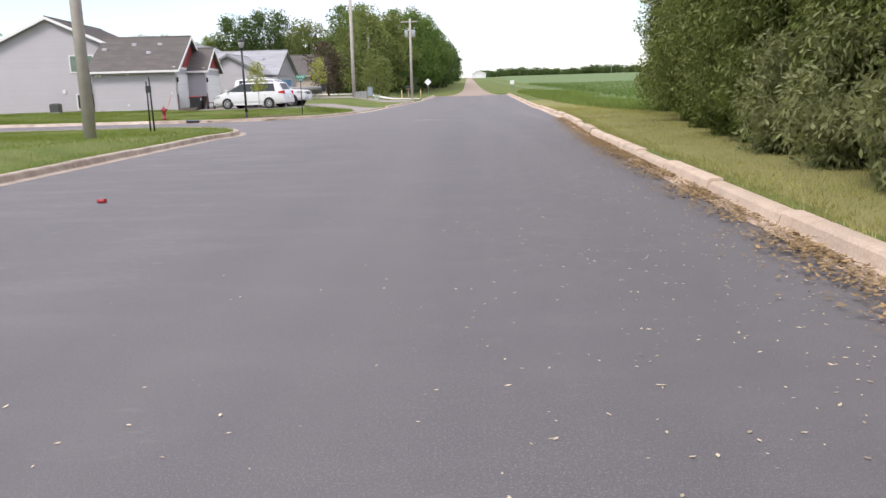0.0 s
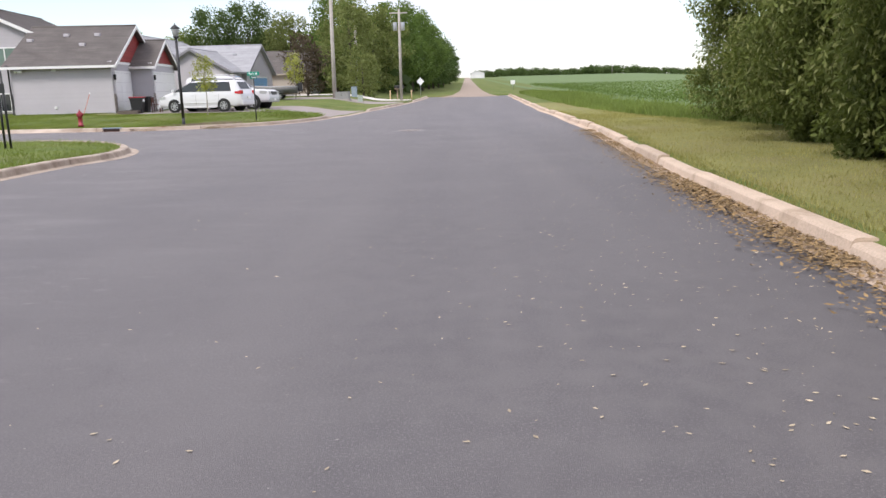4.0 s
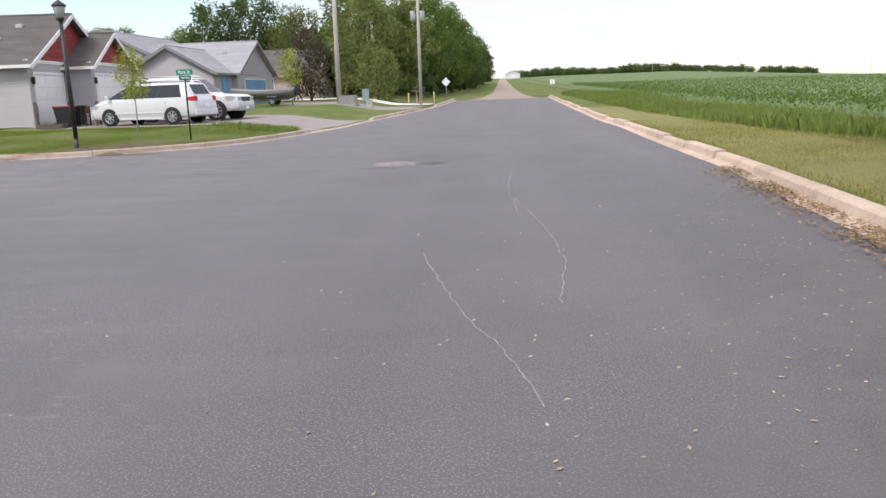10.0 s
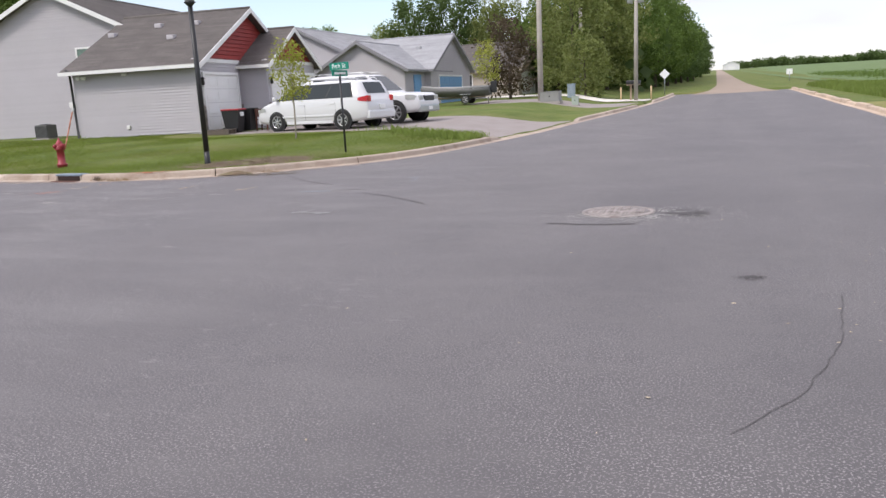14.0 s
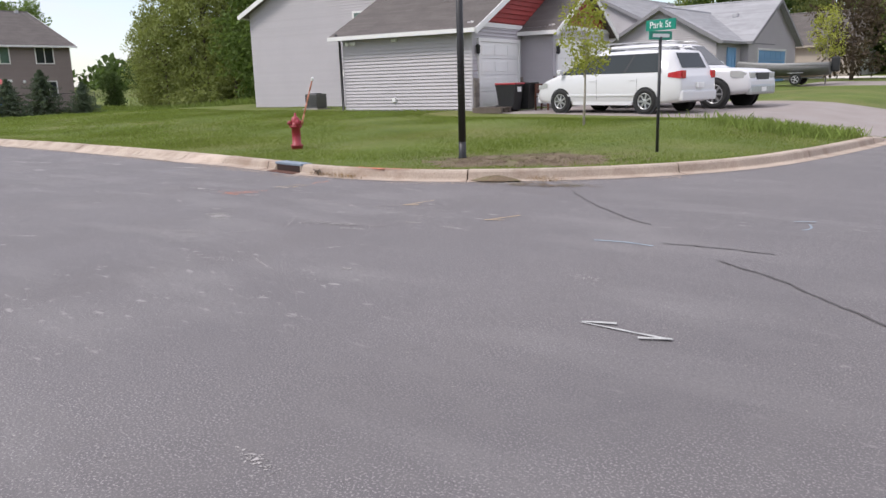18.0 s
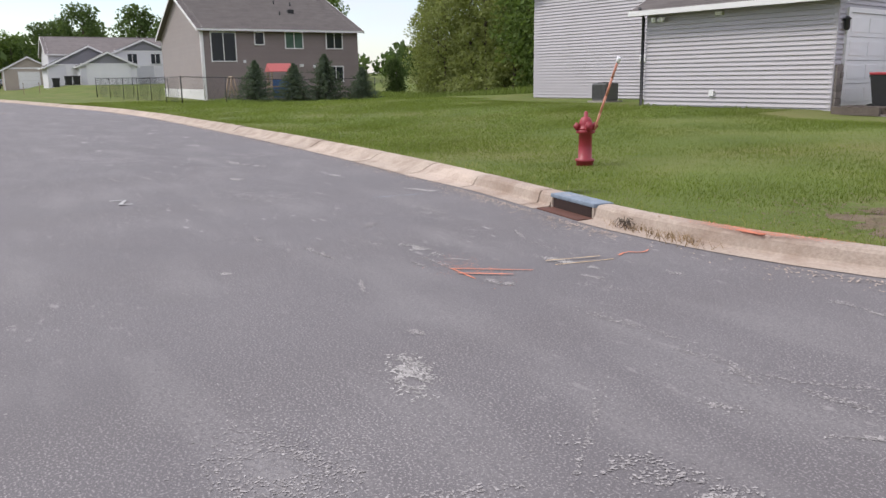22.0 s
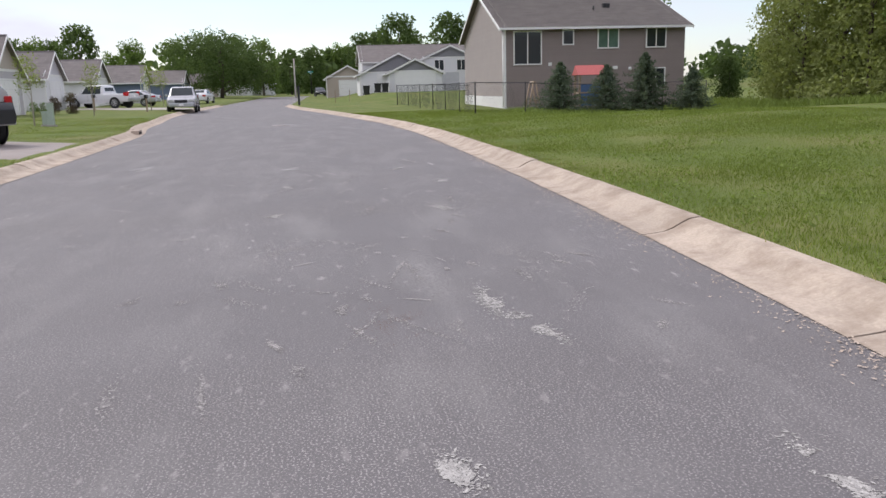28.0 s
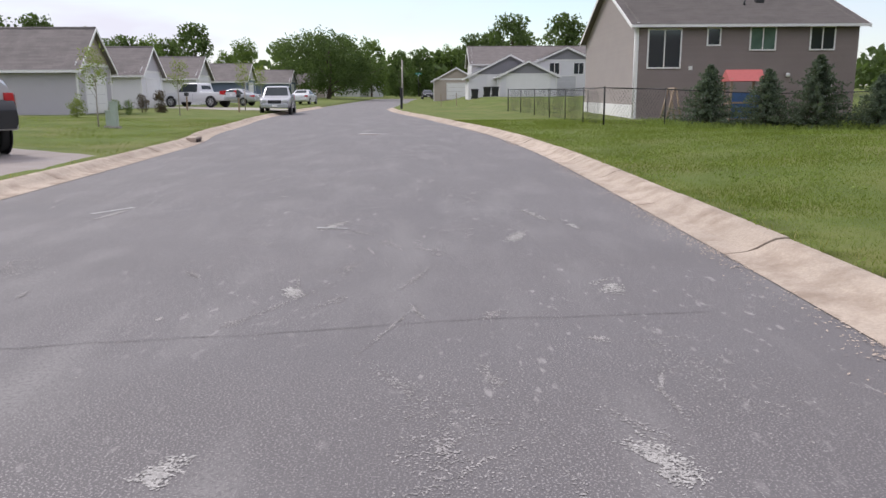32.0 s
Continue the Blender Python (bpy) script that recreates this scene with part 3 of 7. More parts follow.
# kerbs: a sloped gutter pan and a rounded kerb, in poured lengths
KERB = [(-0.40, 0.005), (-0.215, 0.014), (-0.198, 0.03), (-0.175, 0.115), (-0.155, 0.138), (-0.12, 0.145), (-0.02, 0.145), (0.02, 0.138), (0.03, -0.2)]
KERB_EAST = [(-0.40, 0.005), (-0.215, 0.012), (-0.198, 0.03), (-0.175, 0.115), (-0.155, 0.138), (-0.12, 0.145), (-0.02, 0.145), (0.02, 0.138), (0.03, -0.2)]
KERB_LOW = [(-0.54, 0.006), (-0.44, 0.016), (-0.34, 0.028), (-0.26, 0.055), (-0.18, 0.10), (-0.10, 0.135), (-0.02, 0.145), (0.02, 0.14), (0.03, -0.2)]


def kerb_run(name, line, side, label, length=3.0, profile=KERB, drop=(), material="concrete", start=None, heave=0.006):
    """Kerb lengths along a line. side: +1 if the street lies to the line's right."""
    owner = tagged(thing(name, pose(0, 0, 0), label, "kerb"), kind="structure")
    p = smooth_line(line, length / 6)
    d = np.gradient(p, axis=0)
    d /= np.hypot(*d.T)[:, None]
    nrm = np.stack([d[:, 1], -d[:, 0]], 1) * side
    for k in range(0, len(p) - 1, 6):
        bm = bmesh.new()
        rows = []
        last = min(k + 6, len(p) - 1)
        for i in range(k, last + 1):
            c = p[i] + d[i] * (0.011 if i == k else -0.011 if i == last else 0)
            dip = 1.0
            for dx, dy, half in drop:
                dip = min(dip, float(sstep(half - 0.3, half + 0.7, math.hypot(c[0] - dx, c[1] - dy))) * 0.8 + 0.2)
            jit = heave * math.sin(k * 12.9898 + 4)
            c = c + nrm[i] * (heave - 0.006) * 1.5 * math.sin(k * 7.13 + 1)
            w = float(sstep(0, 9, i)) if start else 1.0
            shape = [(a0 + (a1 - a0) * w, b0 + (b1 - b0) * w) for (a0, b0), (a1, b1) in zip(start or profile, profile)]
            rows.append([bm.verts.new((c[0] - nrm[i][0] * o, c[1] - nrm[i][1] * o, (z * dip if z > 0.03 else z) + (jit if z > 0.03 else 0) + float(rise(c[0], c[1])))) for o, z in shape])
        for a, b in zip(rows, rows[1:]):
            for j in range(len(profile) - 1):
                bm.faces.new((a[j], a[j + 1], b[j + 1], b[j]))
        bm.faces.new(rows[0])
        bm.faces.new(list(reversed(rows[-1])))
        part("kerb_stone", bm, M[material], owner)
    return owner


# east kerb uses the concrete copy with brightness painted in
kerb_run("kerb_east", [(x, y) for x, y in EAST if y >= -12], -1, "pale tan concrete kerb with a leaf-filled gutter", length=2.4, profile=KERB_EAST, material="concrete_pale", heave=0.022)
kerb_run("kerb_southwest", [(x, y) for x, y in SOUTH if x > -15 and y >= -12], 1, "tan concrete kerb round a grassy street corner", profile=KERB_EAST)
kerb_run("kerb_south", [(x, y) for x, y in SOUTH if -100 < x < -13.5], 1, "low pale concrete kerb and gutter", profile=KERB_LOW)
kerb_run("kerb_north", [(x, y) for x, y in NORTH if -100 < x < -18.5] + [(-17.6, 39.76)], 1, "wide low mountable concrete kerb and gutter", profile=KERB_LOW)
kerb_run("kerb_approach", [(-17.6, 39.76), (-16.4, 39.65), (-14.27, 39.355)], 1, "tan concrete kerb rising to the storm inlet", length=1.5, material="concrete_stained", start=KERB_LOW)
kerb_run("kerb_corner", [(-13.49, 39.242)] + [(x, y) for x, y in NORTH if x > -13.3], 1, "tan concrete kerb round the corner lawn", material="concrete_stained", drop=((-6.45, 52.7, 4.4), (-4.7, 72, 2.6)))


# ---- buildings ----
def lap_wall(owner, name, origin, rz, length, eave_l, eave_r, material, peak=None, z0=0.0, lap=0.11, boards=False, piece_name="siding_board", thick=0.14, label=""):
    """A wall clad in horizontal laps. It runs along local x from the origin, its outside faces local -y."""
    m = Matrix.Translation(origin) @ pose(0, 0, 0, 0, 0, rz)
    top = max(eave_l, eave_r, peak[1] if peak else 0)

    def left(z):
        return 0.0 if not peak or z <= eave_l else peak[0] * min(1, (z - eave_l) / (peak[1] - eave_l))

    def right(z):
        return length if not peak or z <= eave_r else length - (length - peak[0]) * min(1, (z - eave_r) / (peak[1] - eave_r))

    outline = [(0, z0), (length, z0), (length, eave_r)] + ([peak] if peak else []) + [(0, eave_l)]
    wall = part(name, prism(outline, thick, m), material, owner, label)
    n = int((top - z0) / lap) + 1
    bm = bmesh.new()
    made = []
    for k in range(n):
        a, b = z0 + k * lap, min(z0 + (k + 1) * lap + 0.012, top)
        la, ra, lb, rb = left(a), right(a), left(b), right(b)
        if ra - la < 0.03:
            continue
        if rb - lb < 0.02:
            b = b - 0.004
            lb, rb = left(b), right(b)
            if rb - lb < 0.004:
                rb = lb + 0.004
        target = bmesh.new() if boards else bm
        v = [target.verts.new(m @ Vector(q)) for q in ((la, -0.044, a), (ra, -0.044, a), (rb, -0.004, b), (lb, -0.004, b), (la, 0.002, a), (ra, 0.002, a))]
        target.faces.new(v[:4])
        target.faces.new((v[4], v[5], v[1], v[0]))
        target.faces.new((v[4], v[0], v[3]))
        target.faces.new((v[1], v[5], v[2]))
        if boards:
            made.append(part(piece_name, target, material, wall))
    if boards:
        bm.free()
    else:
        part("siding", bm, material, wall)
    return wall


def roof_plane(owner, name, a, b, c, d, material, course=0.14, thick=0.1):
    """A shingled plane: eave from a to b, ridge from d to c. Shingle courses overlap upwards."""
    a, b, c, d = (Vector(p) for p in (a, b, c, d))
    nrm = (b - a).cross(d - a).normalized()
    if nrm.z < 0:
        nrm = -nrm
    bm = bmesh.new()
    low = [bm.verts.new(p - nrm * thick) for p in (a, b, c, d)]
    hi = [bm.verts.new(p - nrm * 0.012) for p in (a, b, c, d)]
    bm.faces.new(low)
    bm.faces.new(hi)
    for k in range(4):
        bm.faces.new((low[k], low[(k + 1) % 4], hi[(k + 1) % 4], hi[k]))
    deck = part(name, bm, material, owner)
    n = max(2, int((d - a).length / course))
    verts, faces = [], []
    rnd = random.Random(int(abs(a.x * 31 + a.y * 17) * 10) + n)
    for k in range(n):
        f0, f1 = k / n, min(1, (k + 1.1) / n)
        p0, p1, p2, p3 = a.lerp(d, f0), b.lerp(c, f0), b.lerp(c, f1), a.lerp(d, f1)
        width = (p1 - p0).length
        tabs = max(1, int(width / 0.95))
        for t in range(tabs):
            off = (0.5 if k % 2 else 0) / tabs
            u0, u1 = max(0, t / tabs - off), min(1, (t + 1) / tabs - off)
            if t == tabs - 1:
                u1 = 1
            w = 0.010 + rnd.random() * 0.004
            base = len(verts)
            verts += [p0.lerp(p1, u0) + nrm * w, p0.lerp(p1, u1) + nrm * w, p3.lerp(p2, u1) + nrm * 0.001, p3.lerp(p2, u0) + nrm * 0.001]
            faces.append((base, base + 1, base + 2, base + 3))
    ob = new("shingles", raw_mesh("shingles", [tuple(v) for v in verts], faces, material))
    ob.parent = deck
    tagged(ob, kind="stuff")
    return deck


def board(owner, name, p, q, width, depth, material, down=(0, 0, -1)):
    """A flat trim board from p to q, hanging down by its width."""
    p, q, dn = Vector(p), Vector(q), Vector(down).normalized()
    along = (q - p).normalized()
    out = along.cross(dn).normalized() * depth / 2
    bm = bmesh.new()
    c = [bm.verts.new(v) for v in (p + out, q + out, q + out + dn * width, p + out + dn * width, p - out, q - out, q - out + dn * width, p - out + dn * width)]
    for f in ((0, 1, 2, 3), (7, 6, 5, 4), (0, 4, 5, 1), (3, 2, 6, 7), (0, 3, 7, 4), (1, 5, 6, 2)):
        bm.faces.new([c[i] for i in f])
    return part(name, bm, material, owner)


def gable_roof(owner, x0, x1, y0, y1, axis, eave, peak, over, material, trim, rake_ends=(True, True), fascia=True):
    """Two shingled planes over a rectangle with a ridge along the axis, with white rake and fascia boards."""
    ends = [(x0 - over, x1 + over), (y0 - over, y1 + over)]
    if axis == "x":
        mid = (y0 + y1) / 2
        span = mid - y0
        lip = eave - (peak - eave) * over / span
        P = lambda s, c, z: (s, c, z)
        s0, s1 = ends[0]
        c0, c1 = y0 - over, y1 + over
    else:
        mid = (x0 + x1) / 2
        span = mid - x0
        lip = eave - (peak - eave) * over / span
        P = lambda s, c, z: (c, s, z)
        s0, s1 = ends[1]
        c0, c1 = x0 - over, x1 + over
    roof_plane(owner, "roof", P(s0, c0, lip), P(s1, c0, lip), P(s1, mid, peak), P(s0, mid, peak), material)
    roof_plane(owner, "roof", P(s0, c1, lip), P(s1, c1, lip), P(s1, mid, peak), P(s0, mid, peak), material)
    for s, on, sg in ((s0, rake_ends[0], -1), (s1, rake_ends[1], 1)):
        if on:
            board(owner, "rake_board", P(s + sg * 0.015, c0, lip + 0.01), P(s + sg * 0.015, mid, peak + 0.01), 0.2, 0.03, trim)
            board(owner, "rake_board", P(s + sg * 0.015, c1, lip + 0.01), P(s + sg * 0.015, mid, peak + 0.01), 0.2, 0.03, trim)
    if fascia:
        for c, sg in ((c0, -1), (c1, 1)):
            board(owner, "gutter", P(s0, c + sg * 0.03, lip + 0.0), P(s1, c + sg * 0.03, lip + 0.0), 0.13, 0.1, trim)
    ridge = tube([P(s0, mid, peak + 0.0), P(s1, mid, peak + 0.0)], 0.07, 6)
    part("ridge_cap", ridge, material, owner)
    return lip


def on_wall(origin, rz):
    return Matrix.Translation(origin) @ pose(0, 0, 0, 0, 0, rz)


def window(owner, m, x, z, w, h, panes=2, glass="glass", trim="trim", slider=False):
    """A framed window on a wall, its sill at height z; m places the wall."""
    bm = bmesh.new()
    t = 0.075
    for a in ((x - t, z - t, x + w + t, z), (x - t, z + h, x + w + t, z + h + t), (x - t, z, x, z + h), (x + w, z, x + w + t, z + h)):
        bm_box(bm, a[0], -0.085, a[1], a[2], 0.02, a[3])
    for k in range(1, panes):
        c = x + w * k / panes
        bm_box(bm, c - 0.03, -0.072, z, c + 0.03, 0.02, z + h)
    bm.transform(m)
    win = part("window", bm, M[trim], owner)
    for k in range(panes):
        b2 = box(x + w * k / panes + (0.03 if k else 0), -0.06, z, x + w * (k + 1) / panes - (0.03 if k < panes - 1 else 0), -0.05, z + h)
        b2.transform(m)
        part("pane", b2, M[glass], win)
    return win


def garage_door(owner, m, x, w, h, z=0.0, material="door", rows=4, cols=4):
    """A sectional door with raised panels and white casing."""
    bm = bmesh.new()
    t = 0.11
    for a in ((x - t, z, x, z + h + t), (x + w, z, x + w + t, z + h + t), (x, z + h, x + w, z + h + t)):
        bm_box(bm, a[0], -0.095, a[1], a[2], 0.0, a[3])
    bm.transform(m)
    door = part("garage_door", bm, M["trim"], owner)
    for r in range(rows):
        z0, z1 = z + h * r / rows, z + h * (r + 1) / rows - 0.012
        b2 = box(x + 0.005, -0.06, z0, x + w - 0.005, -0.005, z1)
        for c in range(cols):
            g = w / cols
            bm_box(b2, x + g * c + 0.1, -0.072, z0 + 0.1, x + g * (c + 1) - 0.1, -0.05, z1 - 0.09, 0.008)
        b2.transform(m)
        part("door_section", b2, M[material], door)
    return door


def simple_house(x, y, z, rz, w, d, eave, peak, wall, roof, label, front="gable", door_w=2.6, door="door", extra=None, side_windows=0, lap=0.15, gable=None, upper=0):
    """A single-storey house or attached garage whose gable and doors face local -y."""
    h = thing("house", pose(x, y, z, 0, 0, rz), label, "house", group="houses along the street")
    lap_wall(h, "wall", (0, 0, -0.4), 0, w, eave + 0.4, eave + 0.4, M[wall], peak=(w / 2, peak + 0.4), lap=lap)
    lap_wall(h, "wall", (w, 0, -0.4), 90, d, eave + 0.4, eave + 0.4, M[wall], lap=lap)
    lap_wall(h, "wall", (0, d, -0.4), -90, d, eave + 0.4, eave + 0.4, M[wall], lap=lap)
    lap_wall(h, "wall", (w, d, -0.4), 180, w, eave + 0.4, eave + 0.4, M[wall], peak=(w / 2, peak + 0.4), lap=lap)
    gable_roof(h, 0, w, 0, d, "y", eave, peak, 0.35, M[roof], M["trim"])
    m = on_wall((0, 0, 0), 0)
    garage_door(h, m, (w - door_w) / 2, door_w, 2.1, 0.0, door)
    bm = box(0.02, -0.06, eave - 0.02, w - 0.02, 0.0, eave + 0.16)
    part("frieze_board", bm, M["trim"], h)
    if gable:
        lap_wall(h, "gable_wall", (0.15, -0.045, eave + 0.14), 0, w - 0.3, 0.02, 0.02, M[gable], peak=(w / 2 - 0.15, peak - eave - 0.3), lap=lap, thick=0.04, label="grey-clad gable")
    for k in range(upper):
        window(h, m, w * (0.3 + 0.4 * k) - 0.5, eave - 1.35, 1.0, 1.1)
    for sx in (0, w):
        part("corner_board", box(sx - 0.06, -0.06, -0.35, sx + 0.06, 0.02, eave), M["trim"], h)
    for k in range(side_windows):
        window(h, on_wall((0, d, 0), -90), 1.5 + 2.6 * k, 0.95, 1.2, 1.1)
        window(h, on_wall((w, 0, 0), 90), 1.5 + 2.6 * k, 0.95, 1.2, 1.1)
    return h

# ---- the corner house ----
ch = thing("house", pose(-19.02, 50.94, 0.5, 0, 0, 7.25), "grey lap-sided corner house with brown roof and red-shingled gables", "house")
S = M["siding"]
lap_wall(ch, "wall", (-5.2, 0, -0.3), 0, 5.2, 2.95, 2.95, S, boards=True)
lap_wall(ch, "wall", (0, 0, -0.3), 90, 3.5, 3.05, 3.05, S, boards=True)
lap_wall(ch, "wall", (0, 3.5, -0.3), 0, 1.2, 3.0, 3.0, S, boards=True)
lap_wall(ch, "wall", (1.2, 3.5, -0.3), 90, 5.4, 3.05, 3.05, S, boards=True)
lap_wall(ch, "gable_wall", (0, 0.0, 2.64), 90, 8.8, 0.02, 0.02, M["shake"], peak=(4.4, 2.1), z0=0, lap=0.16, boards=True, piece_name="shake_course", label="red shingle-clad gable")
lap_wall(ch, "gable_wall", (1.2, 3.5, 2.64), 90, 5.4, 0.02, 0.02, M["shake"], peak=(2.7, 1.4), z0=0, lap=0.16, boards=True, piece_name="shake_course", label="small red shingle-clad gable")
lap_wall(ch, "wall", (1.2, 8.9, -0.3), 180, 14, 3.0, 3.0, S)
lap_wall(ch, "wall", (-5.2, 8.9, -0.3), -90, 8.9, 3.0, 3.0, S)
gable_roof(ch, -5.2, 0, 0, 8.8, "x", 2.7, 4.92, 0.35, M["roof"], M["trim"], rake_ends=(False, True))
gable_roof(ch, -3.0, 1.2, 3.5, 8.9, "x", 2.7, 4.18, 0.3, M["roof"], M["trim"], rake_ends=(False, True))
mw = on_wall((0, 0, 0), 90)
garage_door(ch, mw, 0.42, 2.7, 2.1, 0.05, cols=3)
mw2 = on_wall((1.2, 3.5, 0), 90)
garage_door(ch, mw2, 0.35, 4.8, 2.1, 0.05, cols=5)
part("frieze_board", box(-0.02, 0, 2.62, 0.06, 3.5, 2.76), M["trim"], ch)
part("frieze_board", box(1.18, 3.5, 2.62, 1.26, 8.9, 2.76), M["trim"], ch)
part("corner_board", box(-0.07, -0.03, -0.2, 0.03, 0.07, 2.65), M["siding"], ch)
# main part
lap_wall(ch, "wall", (-13.8, 4.1, -0.4), 0, 9.4, 4.55, 4.55, S, peak=(4.7, 6.75), boards=True)
lap_wall(ch, "wall", (-13.8, 15, -0.4), -90, 10.9, 4.6, 4.6, S)
lap_wall(ch, "wall", (-4.4, 4.1, -0.4), 90, 10.9, 4.6, 4.6, S)
lap_wall(ch, "wall", (-4.4, 15, -0.4), 180, 9.4, 4.55, 4.55, S, peak=(4.7, 6.75))
gable_roof(ch, -13.8, -4.4, 4.1, 15, "y", 4.2, 6.4, 0.35, M["roof"], M["trim"])
ms = on_wall((-13.8, 4.1, 0), 0)
window(ch, ms, 5.95, 2.7, 1.5, 1.05, 2, "glass_green")
window(ch, ms, 6.15, 0.2, 1.15, 0.95, 2)
bm = bmesh.new()
tube([(-5.22, -0.36, 2.6), (-5.27, -0.1, 2.35), (-5.27, -0.07, 0.0), (-5.3, -0.25, -0.2)], 0.045, 8, bm)
part("downspout", bm, M["plastic_black"], ch, "dark downspout at the wall corner")
bm = bmesh.new()
for dx in (-0.14, 0.14):
    lathe([(0.03, 0), (0.06, 0.03), (0.075, 0.1), (0.07, 0.13)], 12, bm, (-4.75 + dx, -0.17, 2.2))
tube([(-4.9, -0.12, 2.28), (-4.6, -0.12, 2.28)], 0.02, 6, bm)
bm_box(bm, -4.81, -0.1, 2.22, -4.69, 0.0, 2.34)
part("floodlight", bm, M["trim"], ch, "twin white floodlight")
bm = box(-3.05, -0.13, 2.27, -2.85, 0.0, 2.37, 0.02)
part("security_camera", bm, M["trim"], ch)
part("dryer_vent", box(-3.12, -0.09, 0.28, -2.98, 0.0, 0.42, 0.01), M["trim"], ch)
for px, py in ((0, 0.16), (0, 3.3), (1.2, 3.66), (1.2, 8.75)):
    bm = box(px - 0.02, py - 0.15, -0.1, px + 0.07, py + 0.15, 1.0, 0.012)
    pier = part("stone_pier", bm, M["stone"], ch, "stone veneer pier beside the garage door")
    rnd = random.Random(int(px * 10 + py * 10))
    for k in range(7):
        z0 = -0.05 + k * 0.15
        cut = rnd.uniform(-0.06, 0.06)
        for a, b in ((-0.155, cut), (cut, 0.155)):
            part("stone", box(px + 0.05, py + a + 0.006, z0 + 0.005, px + 0.085 + rnd.random() * 0.02, py + b - 0.006, z0 + 0.143, 0.01), M["stone"], pier)
for py in (0.22, 3.3):
    x = 0 if py < 1 else 1.2
    bm = lathe([(0.03, 0), (0.07, 0.05), (0.06, 0.22), (0.09, 0.25), (0.02, 0.31)], 10, None, (x + 0.11, py + (0.45 if x else 0), 1.75))
    part("wall_lantern", bm, M["black"], ch)
for vx, vy in ((-1.5, 3.2), (-3.2, 3.2), (-5.0, 2.6), (-2.0, 2.0)):
    z = 2.7 + (4.92 - 2.7) * vy / 4.4
    part("roof_vent", box(vx - 0.15, vy - 0.15, z - 0.05, vx + 0.15, vy + 0.15, z + 0.13, 0.03), M["siding"], ch)
part("air_brick", box(-8.6, 4.0, 1.25, -8.35, 4.1, 1.5, 0.02), M["trim"], ch, "small white vent on the wall")

ac = thing("air_conditioner", pose(-27.7, 52.0, 0.46, 0, 0, 7) @ Matrix.Scale(0.8, 4), "grey outdoor air conditioner on a pad by the wall", "air conditioner")
part("pad", box(-0.5, -0.5, 0, 0.5, 0.5, 0.08), M["slab"], ac)
part("casing", box(-0.38, -0.38, 0.08, 0.38, 0.38, 0.78, 0.05), M["ac_dark"], ac)
bm = bmesh.new()
for k in range(11):
    bm_box(bm, -0.36 + 0.07 * k, -0.395, 0.16, -0.345 + 0.07 * k, -0.375, 0.72)
part("grille", bm, M["plastic_black"], ac)
part("fan_guard", lathe([(0.3, 0.0), (0.3, 0.03), (0.05, 0.05)], 18, None, (0, 0, 0.78)), M["plastic_black"], ac)

# driveway

def draped(name, poly, lift, material, label, category, cell=0.8, bounds=None):
    """A thin sheet that lies on the lawn's shape."""
    p = np.array(poly, float)
    a, b = p.min(0), p.max(0)
    nx_, ny_ = max(2, int((b[0] - a[0]) / cell)), max(2, int((b[1] - a[1]) / cell))
    bm = bmesh.new()
    # bilinear patch over a four-cornered outline
    q = [Vector((*c, 0)) for c in poly]
    rows = []
    for j in range(ny_ + 1):
        row = []
        for i in range(nx_ + 1):
            u, v = i / nx_, j / ny_
            c = q[0].lerp(q[1], u).lerp(q[3].lerp(q[2], u), v)
            z = float(lawn_height(c.x, c.y)) + noise.noise(Vector((c.x * 0.45, c.y * 0.45, 3.3))) * 0.03 + lift - (0.03 if i in (0, nx_) or j in (0, ny_) else 0)
            row.append(bm.verts.new((c.x, c.y, z)))
        rows.append(row)
    for j in range(ny_):
        for i in range(nx_):
            bm.faces.new((rows[j][i], rows[j][i + 1], rows[j + 1][i + 1], rows[j + 1][i]))
    ob = new(name, mesh_of(bm, name, material))
    if ob.data.polygons[0].normal.z < 0:
        ob.data.flip_normals()
    return tagged(ob, label, category, kind="structure")


draped("driveway_1", [(-18.6, 50.9), (-6.9, 48.5), (-6.12, 57.0), (-17.5, 59.6)], 0.03, M["slab_grey"], "grey concrete driveway in front of the garage", "driveway")
draped("driveway_2", [(-14.5, 69.0), (-5.15, 67.6), (-4.85, 71.6), (-14.5, 74.5)], 0.022, M["slab_grey"], "grey concrete driveway", "driveway")
draped("driveway_3", [(-48.5, 17.0), (-38.7, 30.25), (-33.2, 30.6), (-42, 15.0)], 0.022, M["slab_grey"], "grey concrete driveway crossing the lawn", "driveway")
draped("driveway_4", [(-22, 86), (-4.7, 73.8), (-4.5, 76.6), (-22, 90.5)], 0.06, M["slab_white"], "pale concrete drive by the wood", "driveway")
draped("driveway_5", [(-86.5, 16.5), (-83.0, 26.5), (-77.5, 26.4), (-80.5, 16.5)], 0.05, M["slab"], "grey concrete driveway", "driveway")

